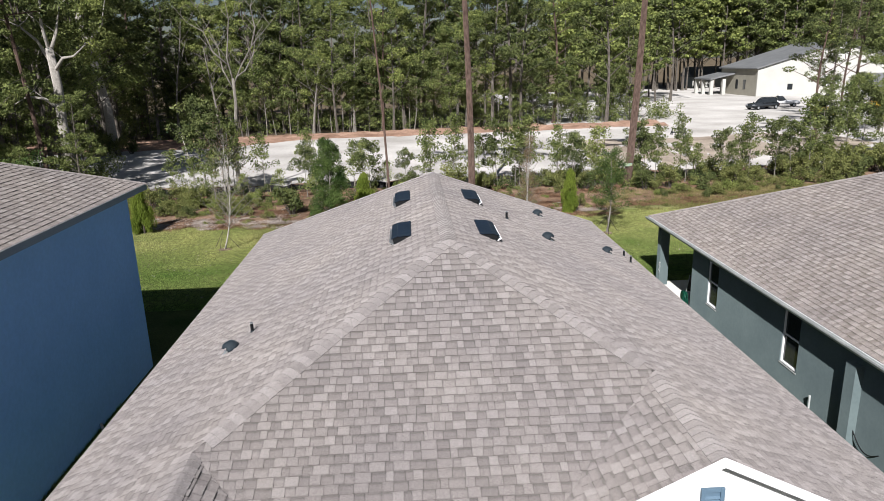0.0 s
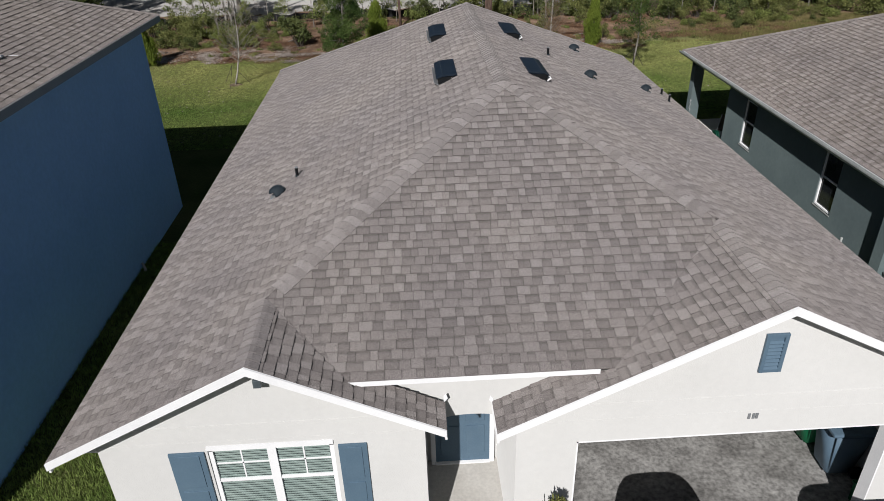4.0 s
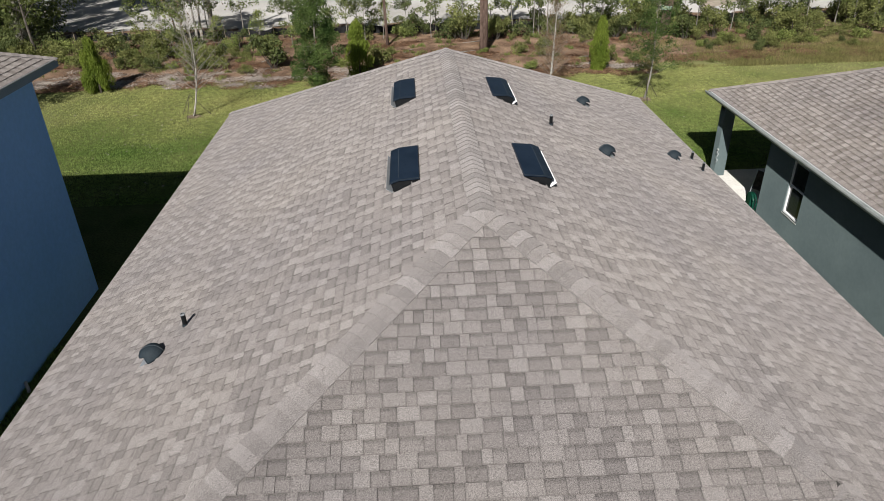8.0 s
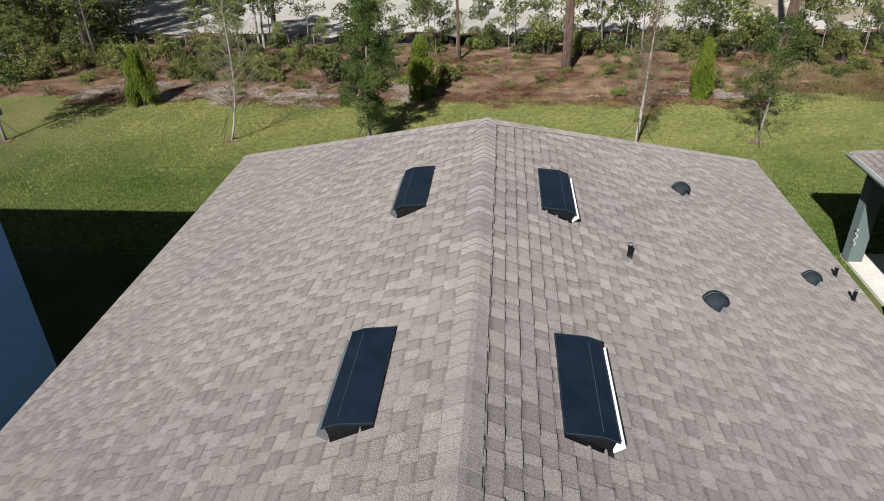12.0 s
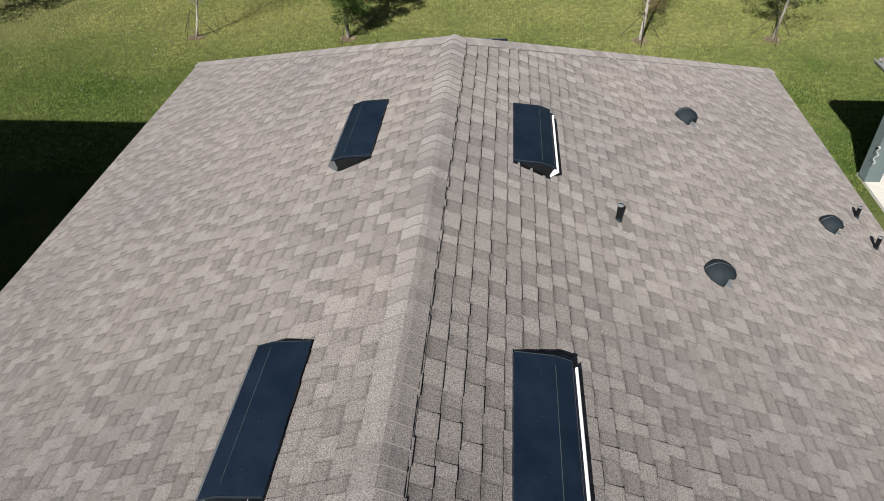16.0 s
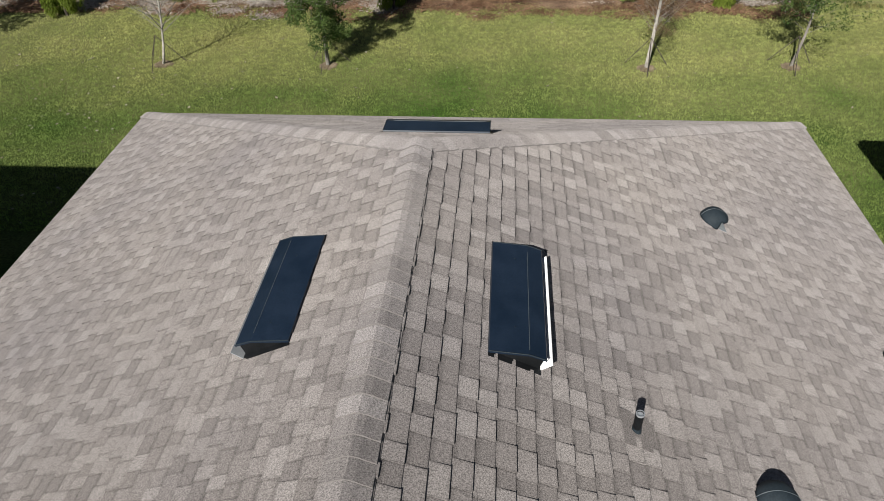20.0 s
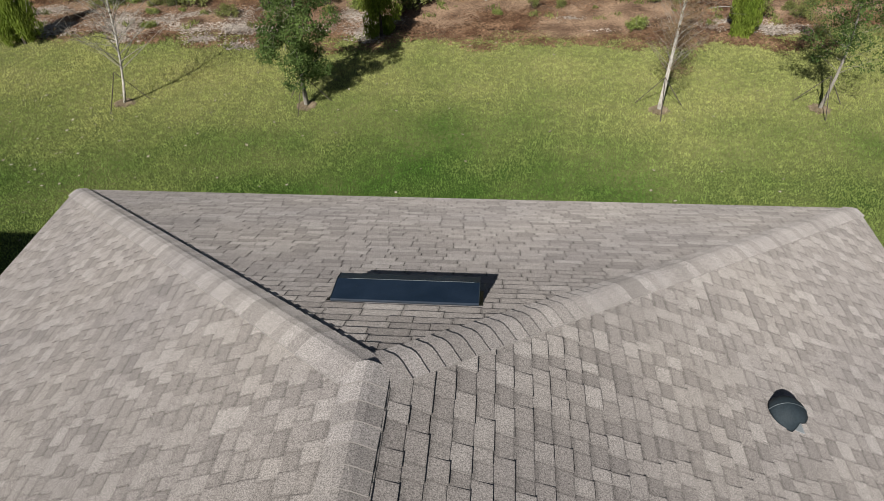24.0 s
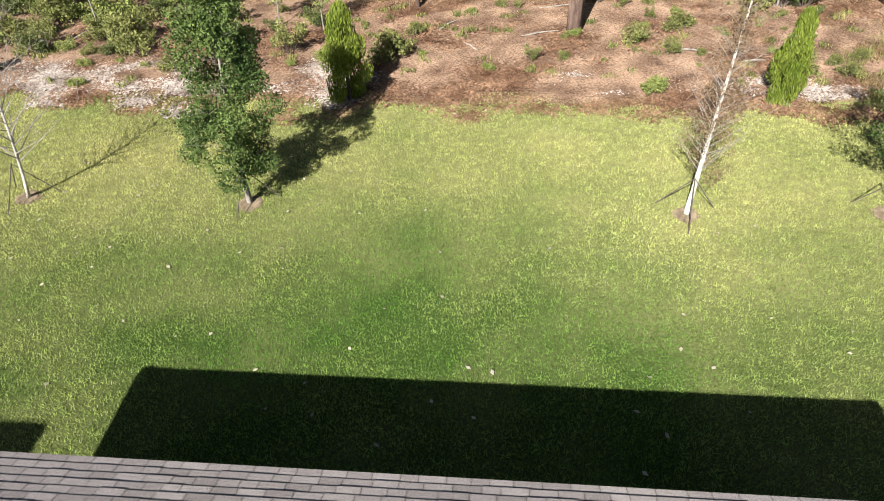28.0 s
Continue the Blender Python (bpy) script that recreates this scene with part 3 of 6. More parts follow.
# ---- the roof that the camera flies over ----
W, RIDGE, EAVE, PITCH = 6.4, 6.05, 2.85, 0.5
Y_BACK = 14.02
Y_APEX = Y_BACK - W
XL, YL = -3.7, -5.16
XR, YR = 2.85, -5.12
Y_PORCH = -4.83
house = thing("house", "white stucco single-storey house under a grey-brown shingle hip roof", "house")


def zr(d):
    return RIDGE - PITCH * d


shingled(house, [(0, 0, RIDGE), (0, Y_APEX, RIDGE), (-W, Y_BACK, EAVE), (-W, YL, EAVE), (XL, YL, zr(-XL)), (XL, XL, zr(-XL))],
         (0, 0, RIDGE), (0, 1, 0), (-1, 0, 0), PITCH, lambda d: -d if d < -XL else YL, lambda d: Y_APEX + d, W + 0.02, SHINGLE, 11, step=-XL)
shingled(house, [(0, 0, RIDGE), (XR, -XR, zr(XR)), (XR, YR, zr(XR)), (W, YR, EAVE), (W, Y_BACK, EAVE), (0, Y_APEX, RIDGE)],
         (0, 0, RIDGE), (0, 1, 0), (1, 0, 0), PITCH, lambda d: -d if d < XR else YR, lambda d: Y_APEX + d, W + 0.02, SHINGLE, 12, keep_out=(-0.8, 7.6, 0.1, 1.15), step=XR)
shingled(house, [(0, 0, RIDGE), (XL, XL, zr(-XL)), (-(-2 * XL + Y_PORCH), Y_PORCH, zr(-Y_PORCH)), (5.7 + Y_PORCH, Y_PORCH, zr(-Y_PORCH)), (XR, -XR, zr(XR))],
         (0, 0, RIDGE), (1, 0, 0), (0, -1, 0), PITCH, lambda d: -d if d < -XL else d + 2 * XL, lambda d: d if d < XR else 5.7 - d, -Y_PORCH + 0.02, SHINGLE, 13)
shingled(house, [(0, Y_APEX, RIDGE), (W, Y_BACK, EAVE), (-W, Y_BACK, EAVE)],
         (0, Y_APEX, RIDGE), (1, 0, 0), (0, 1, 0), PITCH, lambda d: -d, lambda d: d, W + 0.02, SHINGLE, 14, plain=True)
DL, DR = 2.34, 3.51
shingled(house, [(XL, XL, zr(-XL)), (XL, YL, zr(-XL)), (XL + DL, YL, zr(-XL) - PITCH * DL), (XL + DL, -4.64, zr(-XL) - PITCH * DL), (XL + 1.21, -4.64, zr(-XL) - PITCH * 1.21), (XL + 1.21, Y_PORCH, zr(-XL) - PITCH * 1.21)],
         (XL, 0, zr(-XL)), (0, 1, 0), (1, 0, 0), PITCH, lambda d: YL, lambda d: XL - d if d < 1.21 else -4.64, DL + 0.02, SHINGLE, 15, step=1.21)
shingled(house, [(XR, -XR, zr(XR)), (XR - 1.98, Y_PORCH, zr(XR) - PITCH * 1.98), (XR - 1.98, -4.5, zr(XR) - PITCH * 1.98), (XR - DR, -4.5, zr(XR) - PITCH * DR), (XR - DR, YR, zr(XR) - PITCH * DR), (XR, YR, zr(XR))],
         (XR, 0, zr(XR)), (0, 1, 0), (-1, 0, 0), PITCH, lambda d: YR, lambda d: -XR - d if d < 1.98 else -4.5, DR + 0.02, SHINGLE, 16, step=1.98)

NL, NR, NF, NB = (-0.5, 0, 1), (0.5, 0, 1), (0, -0.5, 1), (0, 0.5, 1)
caps = thing("ridge_caps", "bent cap shingles lapping along the hips and ridges", "roof ridge")
caps.parent = house
del caps["category"]
cap_line(caps, (-W + 0.03, Y_BACK - 0.03, EAVE + 0.015), (0, Y_APEX, RIDGE), NL, NB, CAP, seed=21, lift_by=0.006)
cap_line(caps, (W - 0.03, Y_BACK - 0.03, EAVE + 0.015), (0, Y_APEX, RIDGE), NB, NR, CAP, seed=22)
cap_line(caps, (XL + 0.14, XL + 0.14, zr(-XL) + 0.07), (0, 0, RIDGE), NL, NF, CAP, seed=23)
cap_line(caps, (XR - 0.14, -XR + 0.14, zr(XR) + 0.07), (0, 0, RIDGE), NF, NR, CAP, seed=24)
cap_line(caps, (XL, YL + 0.01, zr(-XL)), (XL, XL + 0.08, zr(-XL)), NL, NR, CAP, seed=25)
cap_line(caps, (XR, YR + 0.01, zr(XR)), (XR, -XR + 0.08, zr(XR)), NL, NR, CAP, seed=26)
cap_line(caps, (0, -0.05, RIDGE + 0.002), (0, Y_APEX + 0.1, RIDGE + 0.002), NL, NR, CAP, half=0.165, seed=27)

WX, WB, WF = 5.9, 13.55, -4.9
# fascia boards, drip edges and soffits
def fascia(a, b, h=0.16, label=""):
    bm = bmesh.new()
    beam(bm, a, b, 0.03, h)
    return part("fascia_board", bm, TRIM, house, label)


OUT = 0.012
fascia((-W, YL, EAVE - 0.065), (-W, Y_BACK, EAVE - 0.065), 0.1)
fascia((W, YR, EAVE - 0.065), (W, Y_BACK, EAVE - 0.065), 0.1)
fascia((-W, Y_BACK, EAVE - 0.065), (W, Y_BACK, EAVE - 0.065), 0.1)
fascia((-2.6, Y_PORCH - OUT, zr(-Y_PORCH) - 0.002), (0.66, Y_PORCH - OUT, zr(-Y_PORCH) - 0.006), 0.075)
for x0, z0, y0, dl, dr in ((XL, zr(-XL), YL, XL + W, DL), (XR, zr(XR), YR, DR, W - XR)):
    for s, d in ((-1, dl), (1, dr)):
        d += 0.02
        bm = bmesh.new()
        prism(bm, [(x0, z0 + 0.012), (x0 + s * d, z0 - PITCH * d + 0.012), (x0 + s * d, z0 - PITCH * d - 0.1), (x0, z0 - 0.105)], "y", y0 - 0.03, y0 - 0.001)
        part("rake_board", bm, TRIM, house)
        bm = bmesh.new()
        prism(bm, [(x0, z0 - 0.06), (x0 + s * d, z0 - PITCH * d - 0.06), (x0 + s * d, z0 - PITCH * d - 0.08), (x0, z0 - 0.08)], "y", y0 - 0.001, WF)
        part("soffit", bm, TRIM, house)
fascia((XL + DL + OUT, YL, zr(-XL) - PITCH * DL - 0.02), (XL + DL + OUT, -4.64, zr(-XL) - PITCH * DL - 0.02), 0.15)
fascia((XR - DR - OUT, YR, zr(XR) - PITCH * DR - 0.02), (XR - DR - OUT, -4.5, zr(XR) - PITCH * DR - 0.02), 0.15)
# metal drip edge along the level eaves
for a, b in (((-W - 0.0, Y_BACK + 0.0, EAVE - 0.016), (W + 0.0, Y_BACK + 0.0, EAVE - 0.016)), ((-W - 0.0, YL, EAVE - 0.016), (-W - 0.0, Y_BACK, EAVE - 0.016)),
             ((W + 0.0, YR, EAVE - 0.016), (W + 0.0, Y_BACK, EAVE - 0.016))):
    bm = bmesh.new()
    beam(bm, a, b, 0.05, 0.012)
    part("drip_edge", bm, GALV, house)
part("soffit", boxes((-W, -WX, WF, Y_BACK, EAVE - 0.12, EAVE - 0.1)), TRIM, house)
part("soffit", boxes((WX, W, WF, Y_BACK, EAVE - 0.12, EAVE - 0.1)), TRIM, house)
part("soffit", boxes((-WX, WX, WB, Y_BACK, EAVE - 0.12, EAVE - 0.1)), TRIM, house)

# outer walls; the garage door stands open, the entry lies back between the two wings
G0, G1, GTOP = 0.43, 4.86, 2.42
T = 0.2
part("wall", boxes((-WX, -WX + T, WF + T, WB, 0, EAVE - 0.12)), WHITE, house)
part("wall", boxes((WX - T, WX, WF + T, WB, 0, EAVE - 0.12)), WHITE, house)
part("wall", boxes((-WX + T, WX - T, WB - T, WB, 0, EAVE - 0.12)), WHITE, house)
LW0, LW1, LWB, LWT = -4.5, -2.84, 1.12, 2.66
pieces("wall", WHITE, house, (-WX, LW0, WF, WF + T, 0, 2.8), (LW1, -1.62, WF, WF + T, 0, 2.8), (LW0, LW1, WF, WF + T, 0, LWB), (LW0, LW1, WF, WF + T, LWT, 2.8))
bm = bmesh.new()
prism(bm, [(-WX, 2.8), (-1.62, 2.8), (-1.62, 3.14), (XL, zr(-XL) - 0.1), (-WX, 3.0)], "y", WF + 0.006, WF + T)
part("gable_wall", bm, WHITE, house)
pieces("wall", WHITE, house, (-0.4, G0, WF, WF + T, 0, 2.8), (G1, WX, WF, WF + T, 0, 2.8), (G0, G1, WF, WF + T, GTOP, 2.8))
bm = bmesh.new()
prism(bm, [(-0.4, 2.8), (WX, 2.8), (WX, 3.0), (XR, zr(XR) - 0.1), (-0.4, 2.9)], "y", WF + 0.006, WF + T)
part("gable_wall", bm, WHITE, house)
part("wall", boxes((-1.82, -1.62, WF + T, -2.7, 0, 3.0)), WHITE, house)
part("wall", boxes((-0.4, -0.2, WF + T, -2.9, 0, 2.9)), WHITE, house)
part("wall", boxes((-1.62, -0.4, -2.9, -2.7, 0.1, 3.0)), WHITE, house)
# arched front of the entry
bm = bmesh.new()
arch = [(-1.62, 3.53), (-1.62, 2.5)]
for i in range(13):
    a = math.pi * i / 12
    arch.append((-0.98 - 0.54 * math.cos(a), 2.5 + 0.16 * math.sin(a)))
arch += [(-0.4, 2.5), (-0.4, 3.53)]
prism(bm, arch, "y", -4.5, -4.35)
part("entry_arch", bm, WHITE, house)
pieces("entry_wall", WHITE, house, (-2.3, -1.62, -4.5, -4.35, 2.9, 3.53), (-0.4, 0.6, -4.5, -4.35, 2.75, 3.53))
part("soffit", boxes((-2.4, 0.6, Y_PORCH + 0.01, -4.35, 3.53, 3.55)), TRIM, house)

# plain joint strips where the gables meet the walls
part("wall_band", boxes((-WX + 0.3, -1.7, WF - 0.004, WF + 0.006, 3.07, 3.08)), WHITE, house)
part("wall_band", boxes((0.1, WX - 0.3, WF - 0.004, WF + 0.006, 3.07, 3.08)), WHITE, house)

# twin sash window with blinds
win = thing("window", "white twin sash window with lowered blinds", "window")
win.parent = house
del win["category"]
pieces("window_frame", TRIM, win, (LW0, LW1, WF + 0.02, WF + 0.09, LWT - 0.05, LWT), (LW0, LW1, WF + 0.02, WF + 0.09, LWB, LWB + 0.05), (LW0, LW0 + 0.06, WF + 0.02, WF + 0.09, LWB, LWT),
                           (LW1 - 0.06, LW1, WF + 0.02, WF + 0.09, LWB, LWT), (-3.73, -3.61, WF + 0.015, WF + 0.09, LWB, LWT))
part("window_sill", boxes((LW0 - 0.05, LW1 + 0.05, WF - 0.05, WF + 0.02, LWB - 0.06, LWB)), TRIM, win)
part("head_trim", boxes((LW0, LW1, WF - 0.02, WF, LWT, LWT + 0.07)), TRIM, win)
MID = 2.05
for a, b in ((LW0 + 0.06, -3.73), (-3.61, LW1 - 0.06)):
    part("meeting_rail", boxes((a, b, WF + 0.03, WF + 0.08, MID - 0.025, MID + 0.025)), TRIM, win)
    pieces("muntin", TRIM, win, ((a + b) / 2 - 0.01, (a + b) / 2 + 0.01, WF + 0.045, WF + 0.06, MID, LWT - 0.05), (a, b, WF + 0.045, WF + 0.06, (MID + LWT) / 2 - 0.01, (MID + LWT) / 2 + 0.01))
    part("pane", boxes((a, b, WF + 0.062, WF + 0.066, LWB + 0.05, LWT - 0.05)), GLASSD, win)
    bm = bmesh.new()
    for i in range(34):
        z = LWT - 0.08 - i * 0.045
        if z > LWB + 0.09:
            prism(bm, [(WF + 0.047, z), (WF + 0.05, z + 0.003), (WF + 0.061, z - 0.036), (WF + 0.058, z - 0.039)], "x", a + 0.01, b - 0.01)
    part("blind", bm, BLIND, win)
for a, b in ((-5.01, -4.54), (-2.78, -2.4)):
    sh = part("shutter", boxes((a, b, WF - 0.03, WF, LWB - 0.05, LWT - 0.02), bevel=0.004), SHUTTER, house, "blue-grey panelled shutter")
    for z0, z1 in ((LWB + 0.02, LWB + 0.82), (LWB + 0.9, LWT - 0.06)):
        part("panel", boxes((a + 0.07, b - 0.07, WF - 0.042, WF - 0.028, z0, z1), bevel=0.006), SHUTTER, sh)
gv = part("gable_vent", boxes((2.695, 2.745, WF - 0.04, WF, 3.49, 4.09), (2.935, 2.985, WF - 0.04, WF, 3.49, 4.09), (2.745, 2.935, WF - 0.04, WF, 4.04, 4.09), (2.745, 2.935, WF - 0.04, WF, 3.49, 3.54), bevel=0.004), SHUTTER, house, "blue-grey louvred gable vent")
for i in range(8):
    bm = bmesh.new()
    z = 3.54 + i * 0.058
    prism(bm, [(WF - 0.038, z), (WF - 0.034, z - 0.006), (WF - 0.006, z + 0.018), (WF - 0.01, z + 0.024)], "x", 2.745, 2.935)
    part("louvre", bm, SHUTTER, gv)
part("back_plate", boxes((2.735, 2.945, WF - 0.006, WF, 3.5, 4.08)), SHUTTER, gv)
part("floodlight", boxes((-3.675, -3.575, WF - 0.17, WF - 0.05, 3.8, 3.92), (-3.65, -3.6, WF - 0.08, WF, 3.84, 3.98), bevel=0.01), SEAM, house, "grey floodlight under the gable peak")
for x in (2.725, 2.785, 2.83):
    part("number_mark", boxes((x, x + 0.035, WF - 0.012, WF, 2.67, 2.76)), INK, house)
door = part("door", boxes((-1.47, -0.53, -2.96, -2.9, 0.12, 2.2), bevel=0.004), SHUTTER, house, "blue-grey panelled front door")
for x0, x1 in ((-1.38, -1.06), (-0.94, -0.62)):
    for z0, z1 in ((0.3, 0.95), (1.05, 2.05)):
        part("panel", boxes((x0, x1, -2.975, -2.958, z0, z1), bevel=0.006), SHUTTER, door)
pieces("door_frame", TRIM, house, (-1.55, -1.47, -3.0, -2.9, 0.1, 2.26), (-0.53, -0.45, -3.0, -2.9, 0.1, 2.26), (-1.47, -0.53, -3.0, -2.9, 2.2, 2.26), (-1.47, -0.53, -3.02, -2.9, 0.1, 0.125))
part("porch_floor", boxes((-1.62, -0.4, -5.6, -2.9, 0.0, 0.1)), CONC, house, "pale concrete entry floor")
part("garage_floor", boxes((-0.2, WX - T, -5.0, 1.2, 0.0, 0.1)), STAINED, house, "dark stained concrete garage floor")
pieces("garage_wall", WHITE, house, (-0.2, WX - T, 1.2, 1.3, 0, 2.75), (G1 + 0.9, G1 + 0.95, WF + T, 1.2, 0.1, 2.75))
part("garage_ceiling", boxes((-0.2, WX - T, WF + T, 1.2, 2.72, 2.75)), WHITE, house)
pieces("jamb", TRIM, house, (G1 - 0.02, G1, WF - 0.005, WF + T + 0.01, 0.1, GTOP), (G0, G0 + 0.02, WF - 0.005, WF + T + 0.01, 0.1, GTOP), (G0, G1, WF - 0.005, WF + T + 0.01, GTOP - 0.02, GTOP))
for x, y, z, out in ((XL + DL + 0.01, -4.62, 3.02, 1), (XR - DR - 0.01, -4.5, 2.84, -1)):
    bm = bmesh.new()
    prism(bm, [(x, z), (x + out * 0.01, z), (x + out * 0.055, z + 0.06), (x + out * 0.035, z + 0.13), (x, z + 0.09)], "y", y - 0.012, y + 0.012)
    part("eave_return", bm, TRIM, house, "small bent white flashing at the eave end")
rebase(house, (0, 4.3, 0))
sheet("driveway", G0 - 0.6, WX + 0.3, 6, lambda x: -30, lambda x: WF, 6, 0.06, CONC, "pale concrete driveway", "driveway", wave=0)

# ---- roof fittings ----
def slope_frame(place, down):
    """Local axes on a roof slope: x along the course, y up the slope, z out."""
    dn = Vector(down)
    k = math.sqrt(1 + PITCH ** 2)
    up = -(dn - Vector((0, 0, PITCH))) / k
    nz = (dn * PITCH + Vector((0, 0, 1))) / k
    x = up.cross(nz)
    return Matrix.Translation(place) @ Matrix((x, up, nz)).transposed().to_4x4()


def ridge_vent_hood(m, lip):
    """A long low metal exhaust vent; its top edge lies at local y = 0, its mouth looks down the slope."""
    ob = thing("roof_vent", "dark navy metal off-ridge vent on the shingles", "roof vent", group="off-ridge roof vents")
    ob.matrix_basis = m
    H = 0.605
    prof = [(0.0, 0.03), (-0.26, 0.128), (-0.27, 0.13), (-0.395, 0.142), (-0.402, 0.136), (-0.402, 0.12), (-0.396, 0.128), (-0.27, 0.116), (0.0, 0.006)]
    bm = bmesh.new()
    prism(bm, prof, "x", -H, H)
    part("hood", bm, NAVY, ob)
    for s in (-1, 1):
        bm = bmesh.new()
        prism(bm, [(-0.01, 0.004), (-0.27, 0.114), (-0.385, 0.124), (-0.405, 0.012), (-0.25, 0.004)], "x", s * (H - 0.03), s * (H - 0.024))
        part("end_plate", bm, BLACK, ob)
        bm = bmesh.new()
        prism(bm, [(-0.0, 0.011), (-0.42, 0.011), (-0.42, 0.014), (-0.0, 0.014)], "x", s * (H - 0.03), s * (H + 0.03))
        part("side_flange", bm, BLACK, ob)
        bm = bmesh.new()
        tube(bm, [(s * H, 0.0, 0.03), (s * H, -0.265, 0.131), (s * H, -0.4, 0.142)], [0.004] * 3, 5)
        part("hem", bm, HOODM, ob)
    part("base_plate", boxes((-H, H, -0.42, 0.0, 0.011, 0.015)), BLACK, ob)
    bm = bmesh.new()
    prism(bm, [(-0.425, 0.01), (-0.474, 0.098), (-0.467, 0.102), (-0.415, 0.01)], "x", -H + 0.02, H + 0.01)
    part("front_lip", bm, lip, ob, "bare metal wind baffle, coloured white on the sunlit pair")
    part("seam", boxes((-H * 0.92, H * 0.86, -0.268, -0.2645, 0.1285, 0.132)), SEAM, ob, "scuffed pale fold line")
    for x in (-0.35, 0.08, 0.42):
        bm = bmesh.new()
        lathe(bm, [(0.005, 0), (0.004, 0.003), (0.002, 0.004)], 8, (x, -0.17, 0.094))
        part("rivet", bm, HOODM, ob)
    return ob


def vent_at(x, y, down, lip):
    d = abs(x) if down[0] else y - Y_APEX
    return ridge_vent_hood(slope_frame((x, y, zr(d)), down), lip)


vent_at(-0.675, 2.225, (-1, 0, 0), GALV)
vent_at(-0.675, 5.965, (-1, 0, 0), GALV)
# White lips on these two stand in for strong sun on bare metal.
vent_at(0.722, 2.235, (1, 0, 0), TRIM)
vent_at(0.722, 5.97, (1, 0, 0), TRIM)
vent_at(0.05, 8.845, (0, 1, 0), GALV)


def dome_vent(m):
    """A rounded exhaust hood: its cheeks stop short of the mouth, and the crown hangs over it down the slope."""
    ob = thing("exhaust_hood", "dark charcoal metal dome exhaust hood on the roof", "exhaust vent", group="dome exhaust hoods")
    ob.matrix_basis = m
    nu, nv = 44, 12

    def shell(u, v):
        f, a = u * math.tau / nu, v / nv * math.pi / 2 * 0.98
        return Vector((0.158 * math.cos(a) ** 0.75 * math.sin(f), 0.168 * math.cos(a) ** 0.75 * math.cos(f), 0.008 + 0.165 * math.sin(a)))

    bm = bmesh.new()
    rows = [[bm.verts.new(shell(k, j)) for k in range(nu)] for j in range(nv + 1)]
    for j in range(nv):
        for k in range(nu):
            mid = shell(k + 0.5, j + 0.5)
            if mid.y < -0.03 and mid.z < 0.112:
                continue
            k2 = (k + 1) % nu
            bm.faces.new((rows[j][k], rows[j][k2], rows[j + 1][k2], rows[j + 1][k]))
    bm.faces.new(rows[nv])
    bmesh.ops.delete(bm, geom=[v for v in bm.verts if not v.link_faces], context="VERTS")
    bmesh.ops.recalc_face_normals(bm, faces=bm.faces)
    bmesh.ops.solidify(bm, geom=list(bm.faces), thickness=0.004)
    part("hood", bm, HOODM, ob, "", True)
    bm = bmesh.new()
    ring = [shell(0, v) * 1.005 for v in range(nv + 1)] + [shell(nu / 2, v) * 1.005 for v in range(nv, 5, -1)]
    tube(bm, ring, [0.0035] * len(ring), 5)
    part("seam", bm, SEAM, ob, "lighter rolled seam")
    bm = bmesh.new()
    ring = [shell(nu / 4 + 3 + (nu / 2 - 6) * v / 16, 6.0) for v in range(17)]
    tube(bm, ring, [0.004] * 17, 5)
    part("lip", bm, HOODM, ob)
    part("mouth_flange", boxes((-0.125, 0.125, -0.165, -0.05, 0.011, 0.016)), GALV, ob, "bare metal flange at the mouth")
    return ob


dome_vent(slope_frame((2.83, 4.97, zr(2.83)), (1, 0, 0)))
dome_vent(slope_frame((3.26, 8.7, zr(3.26)), (1, 0, 0)))
dome_vent(slope_frame((5.14, 7.44, zr(5.14)), (1, 0, 0)))
dome_vent(slope_frame((-4.2, 0.32, zr(4.2)), (-1, 0, 0)))


def vent_pipe(x, y, r=0.04, h=0.3):
    """A plumbing vent pipe with its lead boot."""
    z = zr(abs(x))
    ob = thing("vent_pipe", "black plumbing vent pipe standing on the roof", "vent pipe", (x, y, z), "plumbing vent pipes")
    bm = bmesh.new()
    lathe(bm, [(r, -0.05), (r, h), (r * 0.8, h), (r * 0.8, h - 0.06)], 14)
    part("pipe", bm, BLACK, ob, "", False)
    bm = bmesh.new()
    lathe(bm, [(r * 1.01, h - 0.014), (r * 1.03, h - 0.01), (r * 1.03, h + 0.003), (r * 0.86, h + 0.003), (r * 0.86, h - 0.01)], 14)
    part("top_ring", bm, GALV, ob, "bare metal ring at the top")
    bm = bmesh.new()
    lathe(bm, [(r * 1.35, -0.02), (r * 1.15, 0.03), (r * 1.08, 0.045), (r, 0.045)], 16)
    part("boot_collar", bm, HOODM, ob)
    s = 1 if x > 0 else -1
    bm = bmesh.new()
    box(bm, -0.15, 0.15, -0.15, 0.15, 0.008, 0.012)
    bmesh.ops.rotate(bm, verts=bm.verts, cent=(0, 0, 0), matrix=Matrix.Rotation(s * math.atan(PITCH), 3, "Y"))
    part("boot_flange", bm, SHINGLE, ob)
    return ob


vent_pipe(1.797, 5.17, 0.03, 0.2)
vent_pipe(-3.875, 0.73, 0.031, 0.2)
vent_pipe(5.935, 8.245, 0.03, 0.2)
vent_pipe(5.895, 7.465, 0.03, 0.22)

